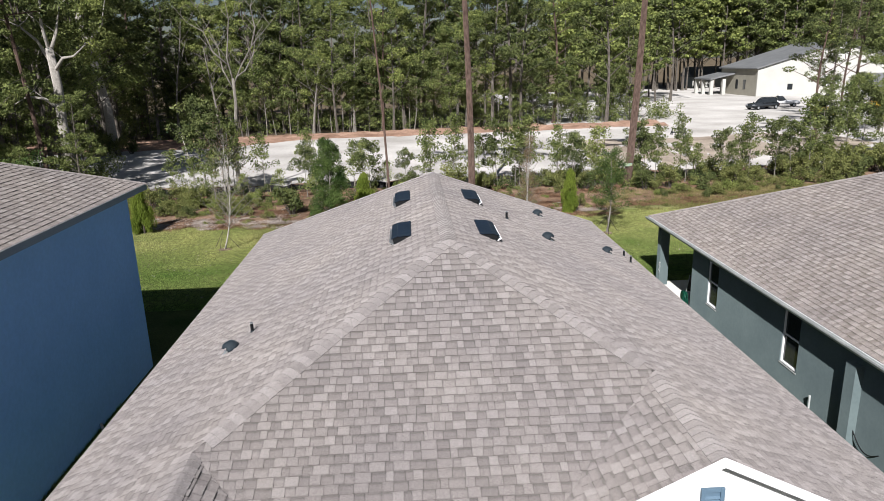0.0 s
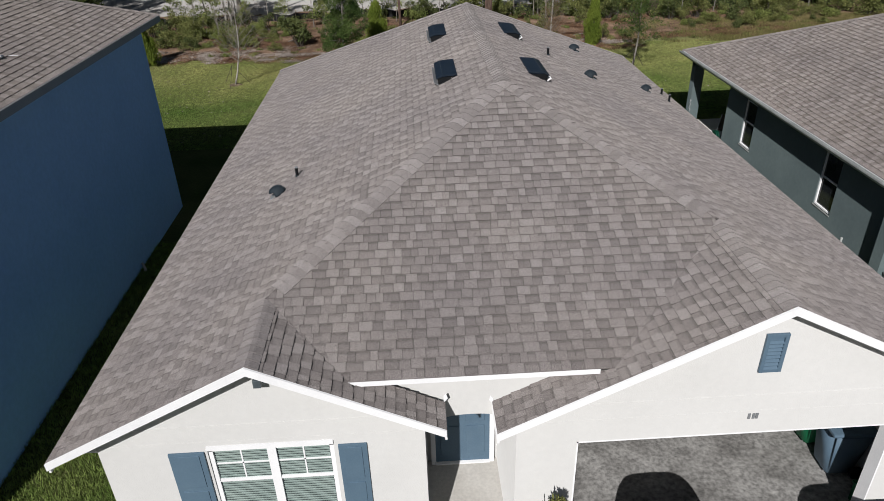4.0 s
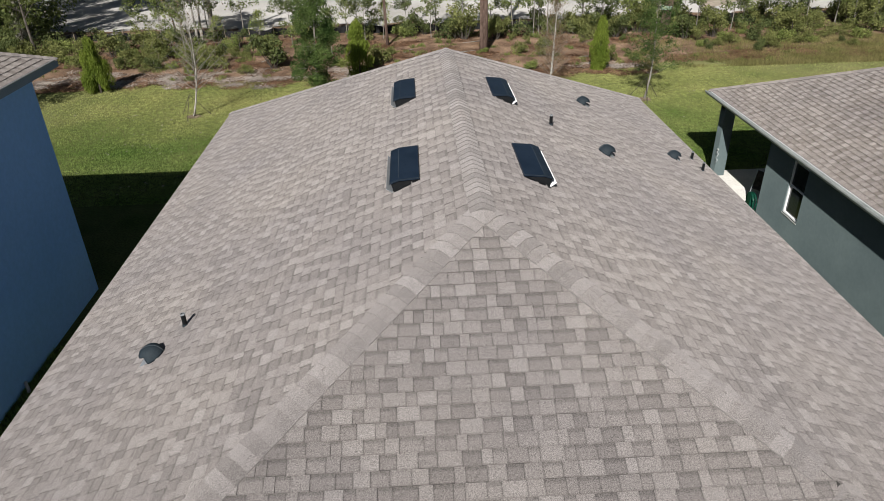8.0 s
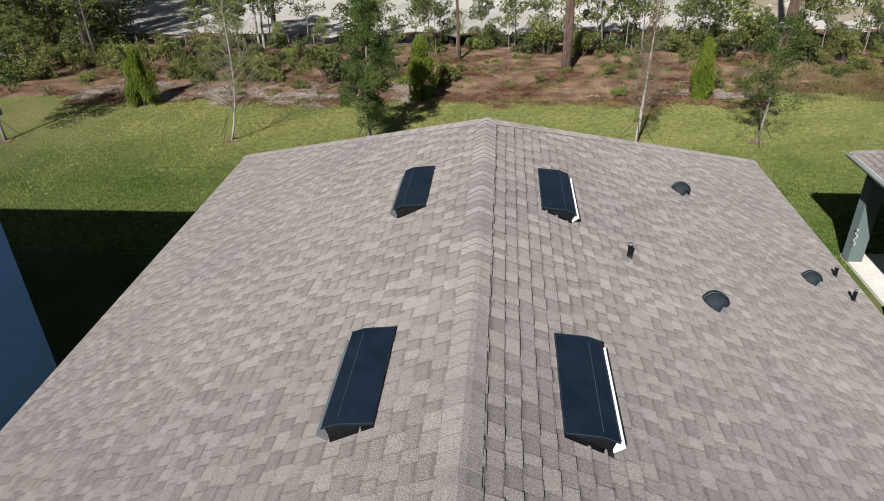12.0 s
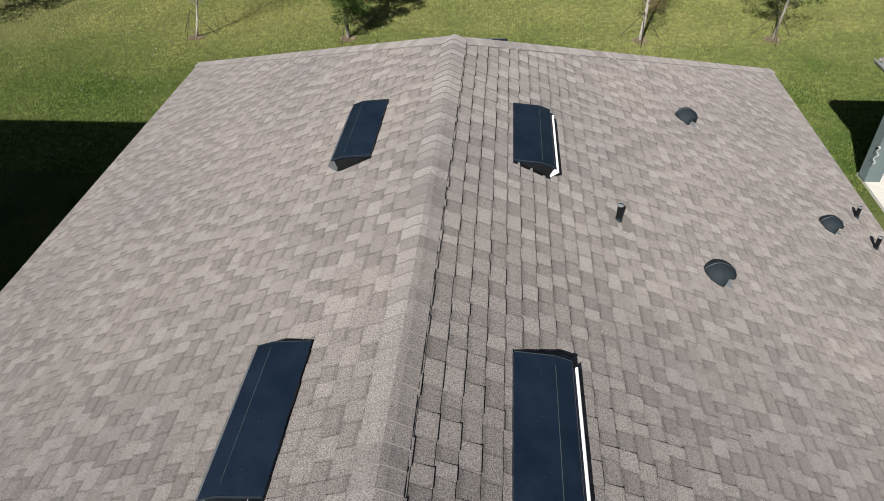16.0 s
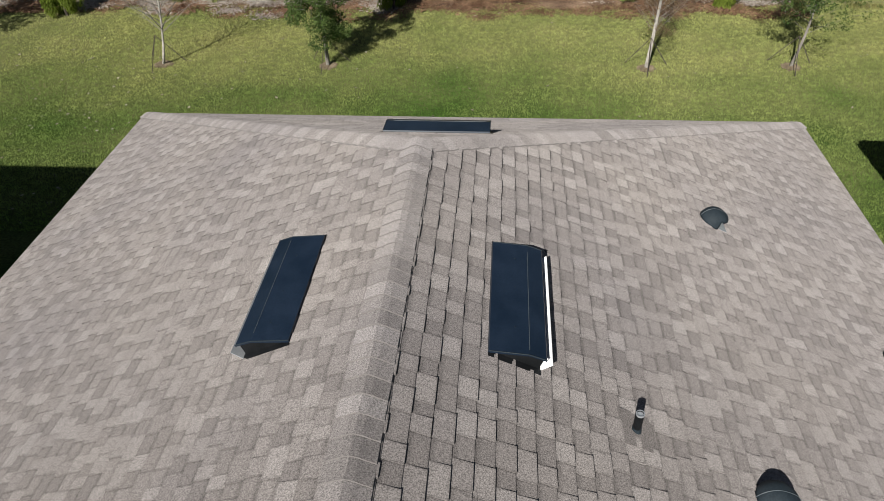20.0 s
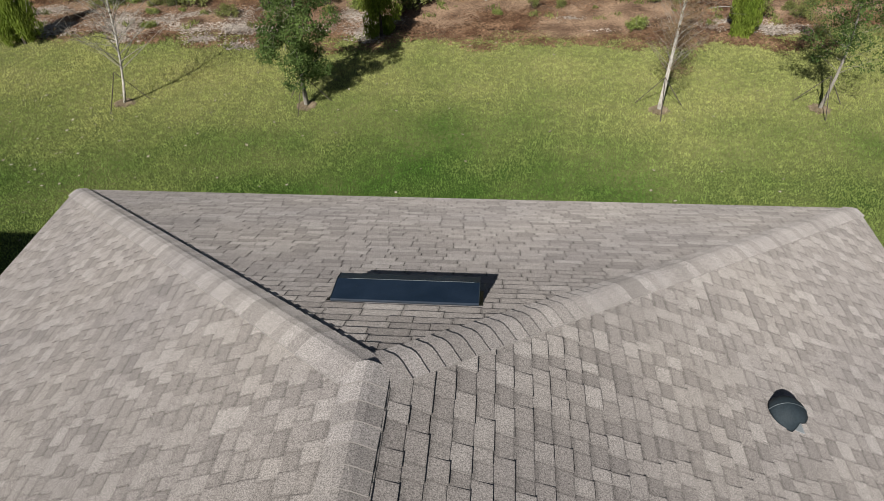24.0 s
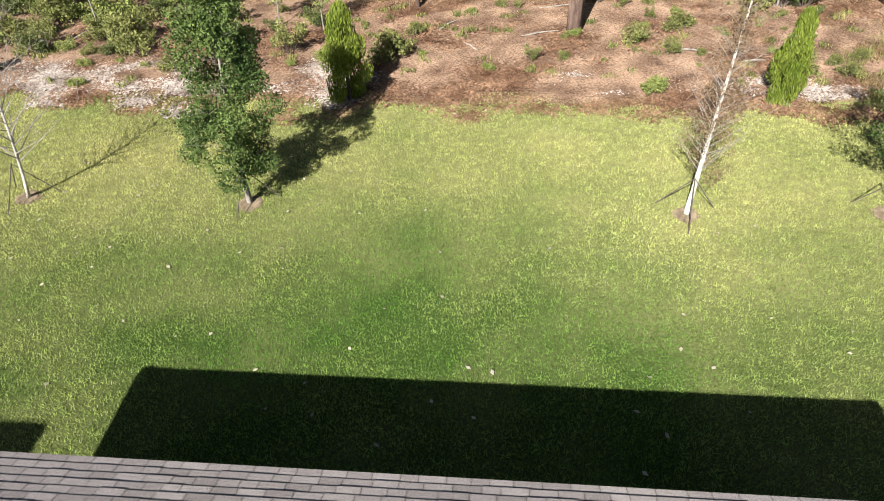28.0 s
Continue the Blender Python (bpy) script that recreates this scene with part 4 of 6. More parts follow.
# ---- the blue two-storey house beside it ----
BX, BYB, BE, BP = -8.7, 8.95, 5.83, 0.42
blue = thing("blue_house", "blue stucco two-storey house with a weathered shingle hip roof", "house")
BW = 6.0
BYF = -4.75
rz_ = BE + BP * BW
cx = BX - BW
shingled(blue, [(BX, BYF, BE), (BX, BYB, BE), (cx, BYB - BW, rz_), (cx, BYF + BW, rz_)], (cx, 0, rz_), (0, 1, 0), (1, 0, 0), BP,
         lambda d: BYF + BW - d, lambda d: BYB - BW + d, BW + 0.02, SHINGLE_B, 31)
shingled(blue, [(BX, BYB, BE), (BX - 2 * BW, BYB, BE), (cx, BYB - BW, rz_)], (cx, BYB - BW, rz_), (1, 0, 0), (0, 1, 0), BP, lambda d: -d, lambda d: d, BW + 0.02, SHINGLE_B, 32)
bm = bmesh.new()
v = [bm.verts.new(p) for p in ((BX - 2 * BW, BYB, BE), (BX - 2 * BW, BYF, BE), (cx, BYF + BW, rz_), (cx, BYB - BW, rz_), (BX, BYF, BE))]
bm.faces.new((v[0], v[1], v[2], v[3]))
bm.faces.new((v[1], v[4], v[2]))
part("roof_slope", bm, SHINGLE_B, blue)
cap_line(blue, (BX - 0.02, BYB - 0.02, BE + 0.01), (cx, BYB - BW, rz_), (BP, 0, 1), (0, BP, 1), SHINGLE_B, seed=33)
BWX, BWB = -9.13, 8.5
part("wall", boxes((BX - 2 * BW + 0.43, BWX, BYF + 0.43, BWB, 0, BE - 0.18)), BLUE, blue)
part("soffit", boxes((BX - 2 * BW, BX, BYF, BYB, BE - 0.18, BE - 0.16)), TRIM, blue)
for a, b in (((BX + 0.012, BYF, BE - 0.015), (BX + 0.012, BYB, BE - 0.015)), ((BX, BYB + 0.012, BE - 0.015), (BX - 2 * BW, BYB + 0.012, BE - 0.015))):
    bm = bmesh.new()
    beam(bm, a, b, 0.03, 0.17)
    part("fascia_board", bm, SHUTTER, blue, "blue-grey fascia board")
    bm = bmesh.new()
    beam(bm, (a[0] * 1.0 + (0.02 if a[0] == b[0] else 0), a[1] + (0.02 if a[1] == b[1] else 0), a[2] + 0.014), (b[0] + (0.02 if a[0] == b[0] else 0), b[1] + (0.02 if a[1] == b[1] else 0), b[2] + 0.014), 0.05, 0.014)
    part("drip_edge", bm, GALV, blue)
bm = bmesh.new()
z0 = BE + BP * 0.9
tube(bm, [(-9.75, 2.1, z0 + 0.02), (-9.6, 2.3, z0 + 0.06), (-9.68, 2.55, z0 + 0.01), (-9.5, 2.75, z0 - 0.04)], [0.03, 0.035, 0.03, 0.02], 6)
part("sealant_smear", bm, TRIM, blue, "white sealant smear on the shingles")
rebase(blue, (cx, 2.1, 0))

# ---- the grey-green house on the other side ----
GX, GYB, GE, GP = 9.07, 14.85, 2.79, 0.44
green = thing("grey_house", "grey-green stucco single-storey house with a shingle hip roof", "house")
GW, GYF = 6.6, -12.0
gz = GE + GP * GW
gx = GX + GW
shingled(green, [(GX, GYF, GE), (gx, GYF + GW, gz), (gx, GYB - GW, gz), (GX, GYB, GE)], (gx, 0, gz), (0, 1, 0), (-1, 0, 0), GP,
         lambda d: GYF + GW - d, lambda d: GYB - GW + d, GW + 0.02, SHINGLE_B, 41)
shingled(green, [(GX, GYB, GE), (gx, GYB - GW, gz), (GX + 2 * GW, GYB, GE)], (gx, GYB - GW, gz), (1, 0, 0), (0, 1, 0), GP, lambda d: -d, lambda d: d, GW + 0.02, SHINGLE_B, 42)
bm = bmesh.new()
v = [bm.verts.new(p) for p in ((GX + 2 * GW, GYB, GE), (GX + 2 * GW, GYF, GE), (gx, GYF + GW, gz), (gx, GYB - GW, gz), (GX, GYF, GE))]
bm.faces.new((v[0], v[3], v[2], v[1]))
bm.faces.new((v[1], v[2], v[4]))
part("roof_slope", bm, SHINGLE_B, green)
cap_line(green, (GX + 0.02, GYB - 0.02, GE + 0.01), (gx, GYB - GW, gz), (-GP, 0, 1), (0, GP, 1), SHINGLE_B, seed=43)
HX, HC = 9.3, 10.85
WINS = ((8.78, 9.55, 0.9, 2.42), (4.02, 4.83, 0.92, 2.47))
bm = bmesh.new()
ys = [GYF + 0.4]
for y0, y1, z0, z1 in sorted(WINS):
    box(bm, HX, HX + T, ys[-1], y0, 0, GE - 0.18)
    box(bm, HX, HX + T, y0, y1, 0, z0)
    box(bm, HX, HX + T, y0, y1, z1, GE - 0.18)
    ys.append(y1)
box(bm, HX, HX + T, ys[-1], HC, 0, GE - 0.18)
part("wall", bm, SLATE, green)
part("wall", boxes((HX + T, GX + 2 * GW - 0.4, HC - T, HC, 0, GE - 0.18)), SLATE, green)
part("wall", boxes((GX + 2 * GW - 0.6, GX + 2 * GW - 0.4, GYF + 0.4, HC - T, 0, GE - 0.18)), SLATE, green)
part("wall", boxes((HX + T, GX + 2 * GW - 0.6, GYF + 0.4, GYF + 0.6, 0, GE - 0.18)), SLATE, green)
part("porch_post", boxes((HX, HX + 0.36, 13.95, 14.3, 0.08, GE - 0.18), bevel=0.01), SLATE, green)
part("porch_post", boxes((HX + 4.5, HX + 4.86, 13.95, 14.3, 0.08, GE - 0.18), bevel=0.01), SLATE, green)
part("porch_beam", boxes((HX, HX + 4.86, 14.0, 14.25, GE - 0.45, GE - 0.18)), SLATE, green)
part("porch_floor", boxes((HX + 0.02, HX + 5.2, HC, 14.4, 0, 0.08)), CONC, green, "pale concrete porch slab")
part("soffit", boxes((GX, GX + 2 * GW, GYF, GYB, GE - 0.18, GE - 0.16)), TRIM, green)
part("pilaster", boxes((HX - 0.2, HX, 1.5, 1.85, 0, 2.3)), SLATE, green)
for a, b in (((GX - 0.012, GYF, GE - 0.015), (GX - 0.012, GYB, GE - 0.015)), ((GX, GYB + 0.012, GE - 0.015), (GX + 2 * GW, GYB + 0.012, GE - 0.015))):
    bm = bmesh.new()
    beam(bm, a, b, 0.03, 0.16)
    part("fascia_board", bm, TRIM, green)
bm = bmesh.new()
gp = [(GX - 0.03, GE - 0.02), (GX - 0.03, GE - 0.13), (GX - 0.1, GE - 0.13), (GX - 0.14, GE - 0.06), (GX - 0.14, GE - 0.01), (GX - 0.13, GE - 0.01), (GX - 0.13, GE - 0.055), (GX - 0.095, GE - 0.12), (GX - 0.04, GE - 0.12), (GX - 0.04, GE - 0.02)]
prism(bm, gp, "y", GYF, GYB + 0.02)
part("gutter", bm, GUTTER, green, "open aluminium gutter with leaf debris")
for y0, y1, z0, z1 in WINS:
    wn_ = thing("window", "white-framed sash window with dark glass", "window")
    wn_.parent = green
    del wn_["category"]
    zm = (z0 + z1) / 2 + 0.05
    pieces("window_frame", TRIM, wn_, (HX + 0.03, HX + 0.1, y0, y0 + 0.045, z0, z1), (HX + 0.03, HX + 0.1, y1 - 0.045, y1, z0, z1), (HX + 0.03, HX + 0.1, y0 + 0.045, y1 - 0.045, z1 - 0.045, z1),
                               (HX + 0.03, HX + 0.1, y0 + 0.045, y1 - 0.045, z0, z0 + 0.045))
    part("meeting_rail", boxes((HX + 0.04, HX + 0.1, y0 + 0.045, y1 - 0.045, zm - 0.02, zm + 0.02)), TRIM, wn_)
    part("pane", boxes((HX + 0.07, HX + 0.075, y0 + 0.04, y1 - 0.04, z0 + 0.04, z1 - 0.04)), GLASSD, wn_)
    part("window_sill", boxes((HX - 0.012, HX + 0.03, y0 - 0.01, y1 + 0.01, z0 - 0.03, z0)), GUTTER, wn_)
rebase(green, (gx, 1.0, 0))

# ---- trees and shrubs ----
def leaf_mesh(name, mat, blobs, count, size, seed, flat=0.0, upright=0.0, shell=0.55, long=1.6):
    """Many small leaves in uneven clumps. blobs: (x, y, z, rx, ry, rz)."""
    r = np.random.RandomState(seed)
    b = np.array(blobs, float)
    wgt = b[:, 3] * b[:, 4] * b[:, 5]
    wgt = wgt ** 0.75
    pick = r.choice(len(b), count, p=wgt / wgt.sum())
    d = r.normal(size=(count, 3))
    d /= np.linalg.norm(d, axis=1)[:, None]
    rad = shell + (1 - shell) * r.rand(count) ** 0.6
    rad *= r.uniform(0.75, 1.12, count)
    p = b[pick, :3] + d * rad[:, None] * b[pick, 3:6]
    n = r.normal(size=(count, 3)) + np.array((0, 0, flat)) + d * 0.6
    n /= np.linalg.norm(n, axis=1)[:, None]
    t = np.cross(n, r.normal(size=(count, 3)))
    if upright:
        t = t + np.array((0, 0, 1.0)) * upright * np.linalg.norm(t, axis=1)[:, None]
    t /= np.linalg.norm(t, axis=1)[:, None]
    s = np.cross(n, t)
    s /= np.linalg.norm(s, axis=1)[:, None]
    L = (size * r.uniform(0.6, 1.4, count))[:, None]
    a, c = t * L * long * 0.5, s * L * 0.5
    v = np.empty((count * 4, 3))
    v[0::4], v[1::4], v[2::4], v[3::4] = p - a, p + c - a * 0.1, p + a, p - c - a * 0.1
    me = bpy.data.meshes.new(name)
    me.vertices.add(count * 4)
    me.vertices.foreach_set("co", v.ravel())
    me.loops.add(count * 4)
    me.loops.foreach_set("vertex_index", np.arange(count * 4))
    me.polygons.add(count)
    me.polygons.foreach_set("loop_start", np.arange(0, count * 4, 4))
    me.polygons.foreach_set("loop_total", np.full(count, 4))
    me.materials.append(mat)
    me.update()
    me.validate()
    return me


def branches(bm, base, top, r0, r1, n, spread, seed, first=0.35, rise=0.5, twig=3, sides=6, limb=0.42, bm_limbs=None, sway=0.02):
    """A trunk with limbs; returns the limb ends."""
    rng = random.Random(seed)
    base, top = Vector(base), Vector(top)
    pts, rad = [], []
    k = 8
    bend = Vector((rng.uniform(-1, 1), rng.uniform(-1, 1), 0)) * (top - base).length * sway
    for i in range(k + 1):
        f = i / k
        pts.append(base.lerp(top, f) + bend * math.sin(f * math.pi * 1.5))
        rad.append(r0 + (r1 - r0) * f ** 0.85)
    rad[0] *= 1.25
    tube(bm, pts, rad, sides + 2)
    ends = []
    for i in range(n):
        f = first + (1 - first) * (i + rng.random() * 0.7) / n
        j = min(int(f * k), k - 1)
        p = pts[j].lerp(pts[j + 1], f * k - j)
        a = i * 2.4 + rng.uniform(-0.5, 0.5)
        L = spread * (1.15 - 0.75 * f) * rng.uniform(0.7, 1.25)
        d = Vector((math.cos(a), math.sin(a), rise * rng.uniform(0.5, 1.4)))
        mid = p + d * L * 0.5 + Vector((0, 0, 0.04 * L))
        end = p + d * L + Vector((rng.uniform(-0.1, 0.1), rng.uniform(-0.1, 0.1), rng.uniform(0, 0.15))) * L
        rr = (r0 + (r1 - r0) * f) * limb
        tube(bm_limbs or bm, [p, mid, end], [rr, rr * 0.6, rr * 0.2], sides - 1)
        ends.append(end)
        if twig:
            for q in range(twig):
                s = p.lerp(end, 0.45 + 0.2 * q)
                e = s + Vector((rng.uniform(-1, 1), rng.uniform(-1, 1), rng.uniform(0, 1))) * L * 0.35
                tube(bm_limbs or bm, [s, e], [rr * 0.4, rr * 0.15], 4)
                ends.append(e)
    ends.append(top)
    return ends


def stakes(tree, ties, r=0.75):
    """Guy lines that hold a young tree."""
    for a in ties:
        bm = bmesh.new()
        tube(bm, [(0, 0, 1.0), (r * math.cos(a), r * math.sin(a), 0.0)], [0.011, 0.013], 6)
        part("support_stake", bm, BARK_DARK, tree)


def young_tree(name, at, top, label, bark, leaf, blobs, count, size, r0, n, spread, seed, first=0.3, rise=0.5, ties=(0.4, 2.5, 4.6), sides=7, limb=0.2, sway=0.02):
    ob = thing(name, label, "tree", at, "young trees on the lawn")
    bm = bmesh.new()
    bl = bmesh.new()
    ends = branches(bm, (0, 0, -0.05), top, r0, r0 * 0.16, n, spread, seed, first, rise, 6, sides, limb, bl, sway)
    part("trunk", bm, bark, ob, "", True)
    tagged(part("branching", bl, BARK_GREY, ob), kind="stuff")
    if count:
        if not blobs:
            blobs = [(e.x, e.y, e.z, size * 5.5, size * 5.5, size * 5.5) for e in ends]
        link("crown", leaf_mesh("crown", leaf, blobs, count, size, seed), ob)
    stakes(ob, ties)
    bm = bmesh.new()
    lathe(bm, [(0.3, 0.004), (0.26, 0.03), (0.2, 0.045), (0.06, 0.06)], 22)
    rng = random.Random(seed)
    for v in bm.verts:
        v.co.x *= rng.uniform(0.8, 1.25)
        v.co.y *= rng.uniform(0.8, 1.25)
    part("mulch_ring", bm, RINGM, ob)
    return ob


rb = random.Random(5)
oak = []
for i in range(90):
    f = (i + rb.random()) / 90
    z = 0.95 + 4.5 * f
    w = 1.12 * math.sin(math.pi * (0.14 + 0.8 * f ** 0.8)) ** 0.8
    a, q = rb.uniform(0, 6.28), rb.uniform(0.2, 1.0)
    oak.append((0.1 * f + w * q * math.cos(a), w * q * math.sin(a), z, rb.uniform(0.2, 0.42), rb.uniform(0.2, 0.42), 0.26))
haze = []
for i in range(70):
    f = rb.random()
    a, q = rb.uniform(0, 6.28), 0.75 * (1.05 - 0.8 * f) * rb.uniform(0.2, 1.0)
    haze.append((0.25 * f + q * math.cos(a), 0.1 * f + q * math.sin(a), 1.1 + 4.2 * f, 0.2, 0.2, 0.2))
young_tree("young_oak", (-4.88, 22.7, 0), (0.15, 0.05, 5.3), "young live oak with dense dark green crown", BARK_GREY, LEAF_OAK, oak, 32000, 0.038, 0.065, 26, 1.0, 51, 0.2, 0.55)
young_tree("bare_young_tree", (-10.47, 22.68, 0), (0.75, 0.15, 5.9), "thin leafless young tree tied to stakes", BARK_WHITE, LEAF_DRY, None, 420, 0.045, 0.042, 84, 1.35, 52, 0.2, 0.8, limb=0.42, sway=0.05)
young_tree("pale_barked_tree", (5.3, 22.7, 0), (0.25, 0.1, 5.6), "pale-barked young tree with few dry leaves", BARK_WHITE, LEAF_DRY, haze, 6000, 0.026, 0.062, 100, 0.78, 53, 0.2, 1.0, limb=0.17)
young_tree("young_tree", (9.74, 22.9, 0), (0.25, 0.1, 4.2), "young tree with a sparse grey-green crown", BARK_GREY, LEAF_OAK, None, 9000, 0.036, 0.05, 40, 0.95, 54, 0.26, 0.5)
young_tree("young_tree", (-19.85, 22.4, 0), (-0.2, 0.3, 4.6), "young tree with a leafy crown beside the blue house", BARK_GREY, LEAF_OAK, None, 3800, 0.075, 0.07, 22, 1.3, 55, 0.35, 0.5)


def cypress(at, h, w, seed, label="bright green columnar cypress"):
    ob = thing("cypress", label, "conifer", at, "columnar cypresses")
    rng = random.Random(seed)
    bm = bmesh.new()
    tube(bm, [(0, 0, -0.05), (0.02, 0, h * 0.5), (0, 0.02, h * 0.9)], [0.06, 0.04, 0.01], 7)
    part("trunk", bm, BARK_DARK, ob)
    blobs = []
    for i in range(80):
        f = rng.random()
        rad = w * (1 - f) ** 0.55 * (0.55 + 0.45 * min(1, f * 4)) * rng.uniform(0.3, 0.8)
        a = rng.uniform(0, 6.28)
        blobs.append((rad * math.cos(a), rad * math.sin(a), 0.12 + h * f * 0.86, w * 0.2, w * 0.2, h * 0.11))
    link("crown", leaf_mesh("crown", LEAF_CYP, blobs, 17000, 0.024, seed, upright=3.0, long=4.5, shell=0.6), ob)
    return ob


cypress((-3.42, 27.9, 0), 3.0, 1.0, 61)
cypress((8.98, 28.2, 0), 2.75, 0.8, 62)
cypress((-16.2, 27.1, 0), 2.75, 1.0, 63)

SHRUBS = []
for i, (leaf, hh) in enumerate(((LEAF_SHRUB, 0.7), (LEAF_DARK, 0.8), (LEAF_YEL, 0.55), (LEAF_SHRUB, 1.0))):
    rng = random.Random(70 + i)
    ob = thing("shrub", ("leafy green shrub", "dark green shrub", "yellow-green low shrub", "tall loose green shrub")[i] + " on the pine straw bed", "shrub", (0, 0, -50), "shrubs along the bed")
    bm = bmesh.new()
    blobs = []
    for k in range(9):
        a, q = k * 2.4, rng.uniform(0.1, 0.5)
        e = (q * math.cos(a), q * math.sin(a), hh * rng.uniform(0.35, 1.0))
        tube(bm, [(0.05 * math.cos(a), 0.05 * math.sin(a), -0.05), e], [0.018, 0.006], 5)
        blobs.append((*e, rng.uniform(0.18, 0.36), rng.uniform(0.18, 0.36), 0.24))
    part("stem", bm, BARK_DARK, ob)
    link("crown", leaf_mesh("crown", leaf, blobs, 1150, 0.05, 80 + i, shell=0.3), ob)
    SHRUBS.append(ob)


def place(proto, x, y, s=1.0, rz=0.0, z=0.0, sz=None):
    ob = copy_thing(proto, pose(x, y, z, 0, 0, rz))
    ob.scale = (s, s, sz or s)
    return ob


def shrub(k, x, y, s, rz):
    """Shrubs grow all along the bed, but not before the foot of the large pine."""
    if not (12.2 < x < 15.7 and y < 35.6):
        place(SHRUBS[k], x, y, s, rz)


rs = random.Random(8)
for x, y, s, k in ((-2.6, 30.6, 1.25, 0), (-4.6, 30.4, 0.8, 2), (5.5, 28.6, 0.75, 2), (5.45, 32.2, 0.85, 0), (-11.4, 30.7, 1.0, 0), (-8.2, 30.6, 1.9, 1), (-12.2, 28.5, 0.5, 2), (-2.0, 32.7, 0.6, 0),
                   (4.0, 36.4, 0.6, 2), (-1.1, 37.4, 1.3, 2), (-6.0, 31.0, 1.0, 3), (2.6, 36.2, 1.9, 3), (7.0, 33.2, 0.9, 0), (0.6, 30.0, 0.4, 2), (-9.6, 29.6, 0.7, 0), (9.9, 29.6, 0.8, 3), (11.4, 29.8, 0.6, 0), (3.0, 30.8, 0.4, 0)):
    shrub(k, x, y, s, rs.uniform(0, 360))
for i in range(46):
    x = -26 + 14.5 * rs.random()
    shrub(rs.choice((0, 1, 2, 0, 3)), x, rs.uniform(30.6, 36.5), rs.uniform(0.7, 1.5), rs.uniform(0, 360))
for i in range(60):
    x = rs.uniform(10, 40)
    shrub(rs.choice((0, 1, 3, 3, 2)), x, rs.uniform(31.5, 39) + max(0, x - 25) * 0.3, rs.uniform(0.9, 2.0), rs.uniform(0, 360))
for i in range(16):
    x = rs.uniform(-12, 12)
    shrub(rs.choice((0, 1, 2, 3)), x, rs.uniform(34.5, 38.8), rs.uniform(0.5, 1.2), rs.uniform(0, 360))

for i in range(55):
    shrub(rs.choice((0, 2, 2, 3)), rs.uniform(-14, 14), rs.uniform(29.2, 35.5), rs.uniform(0.18, 0.5), rs.uniform(0, 360))
for i in range(12):
    shrub(rs.choice((0, 1, 3)), rs.uniform(-2, 12), rs.uniform(36.2, 38.8), rs.uniform(0.9, 1.7), rs.uniform(0, 360))
for i in range(30):
    shrub(rs.choice((0, 0, 1, 2, 3)), rs.uniform(-17, -5), rs.uniform(30.6, 34.5), rs.uniform(0.35, 0.8), rs.uniform(0, 360))
for i in range(36):
    x = rs.uniform(11.5, 27)
    shrub(rs.choice((0, 0, 1, 3, 2)), x, rs.uniform(30.2, 35.5) + max(0, x - 15) * 0.12, rs.uniform(0.4, 0.95), rs.uniform(0, 360))
for i in range(24):
    x = rs.uniform(11, 40)
    shrub(rs.choice((0, 1, 3, 3)), x, rs.uniform(33.8, 37.5) + max(0, x - 25) * 0.3, rs.uniform(0.9, 1.7), rs.uniform(0, 360))
SAPLINGS = []
for i, (h, leaf, n, sp) in enumerate(((4.2, LEAF_MID, 900, 0.9), (5.2, LEAF_MID, 1300, 0.9), (3.4, LEAF_YEL, 700, 0.8), (4.6, LEAF_DARK, 1900, 1.3))):
    ob = thing("sapling", "slender green sapling at the edge of the road", "sapling", (0, 0, -50), "saplings along the road")
    bm = bmesh.new()
    bl = bmesh.new()
    ends = branches(bm, (0, 0, -0.05), (0.15 * i, 0.1, h), 0.04, 0.008, 16, sp, 90 + i, 0.3, 0.6, 0, 5, bm_limbs=bl)
    part("trunk", bm, BARK_GREY, ob)
    tagged(part("branching", bl, BARK_GREY, ob), kind="stuff")
    rng = random.Random(i)
    blobs = [(e.x, e.y, e.z, 0.38, 0.38, 0.3) for e in ends] + [((e.x) * 0.5, e.y * 0.5, e.z - 0.1, 0.3, 0.3, 0.3) for e in ends]
    link("crown", leaf_mesh("crown", leaf, blobs, int(n * 1.7), 0.08, 95 + i), ob)
    SAPLINGS.append(ob)
for x, y, k, s in ((-15.6, 38.6, 3, 1.45), (-14.6, 36.8, 3, 1.2), (-13.2, 37.8, 1, 1.0), (-11.7, 39.5, 0, 1.0), (-8.2, 38.6, 1, 0.85), (-6.6, 37.2, 0, 0.9), (-4.2, 39.0, 2, 1.0), (0.9, 38.5, 0, 1.15), (2.6, 37.8, 1, 1.0), (5.9, 38.0, 3, 1.0),
                   (6.9, 36.4, 1, 0.9), (7.8, 36.4, 0, 1.2), (10.4, 38.2, 0, 1.0), (10.9, 35.3, 3, 0.8), (12.8, 36.5, 2, 1.2), (17.1, 36.0, 1, 0.8), (19.5, 36.5, 0, 0.8), (21.8, 35.5, 3, 0.8), (24.0, 36.0, 1, 0.9), (26.5, 37.0, 3, 0.9),
                   (29.0, 37.0, 1, 1.1), (31.5, 39.0, 3, 1.2), (33.7, 40.0, 1, 1.2), (36.0, 42.0, 3, 1.3), (38.0, 42.0, 1, 1.4), (40.0, 44.0, 3, 1.4), (-5.3, 33.0, 0, 0.6), (-13.6, 32.9, 0, 0.9), (-7.0, 33.3, 2, 0.7)):
    place(SAPLINGS[k], x, y, s, rs.uniform(0, 360))

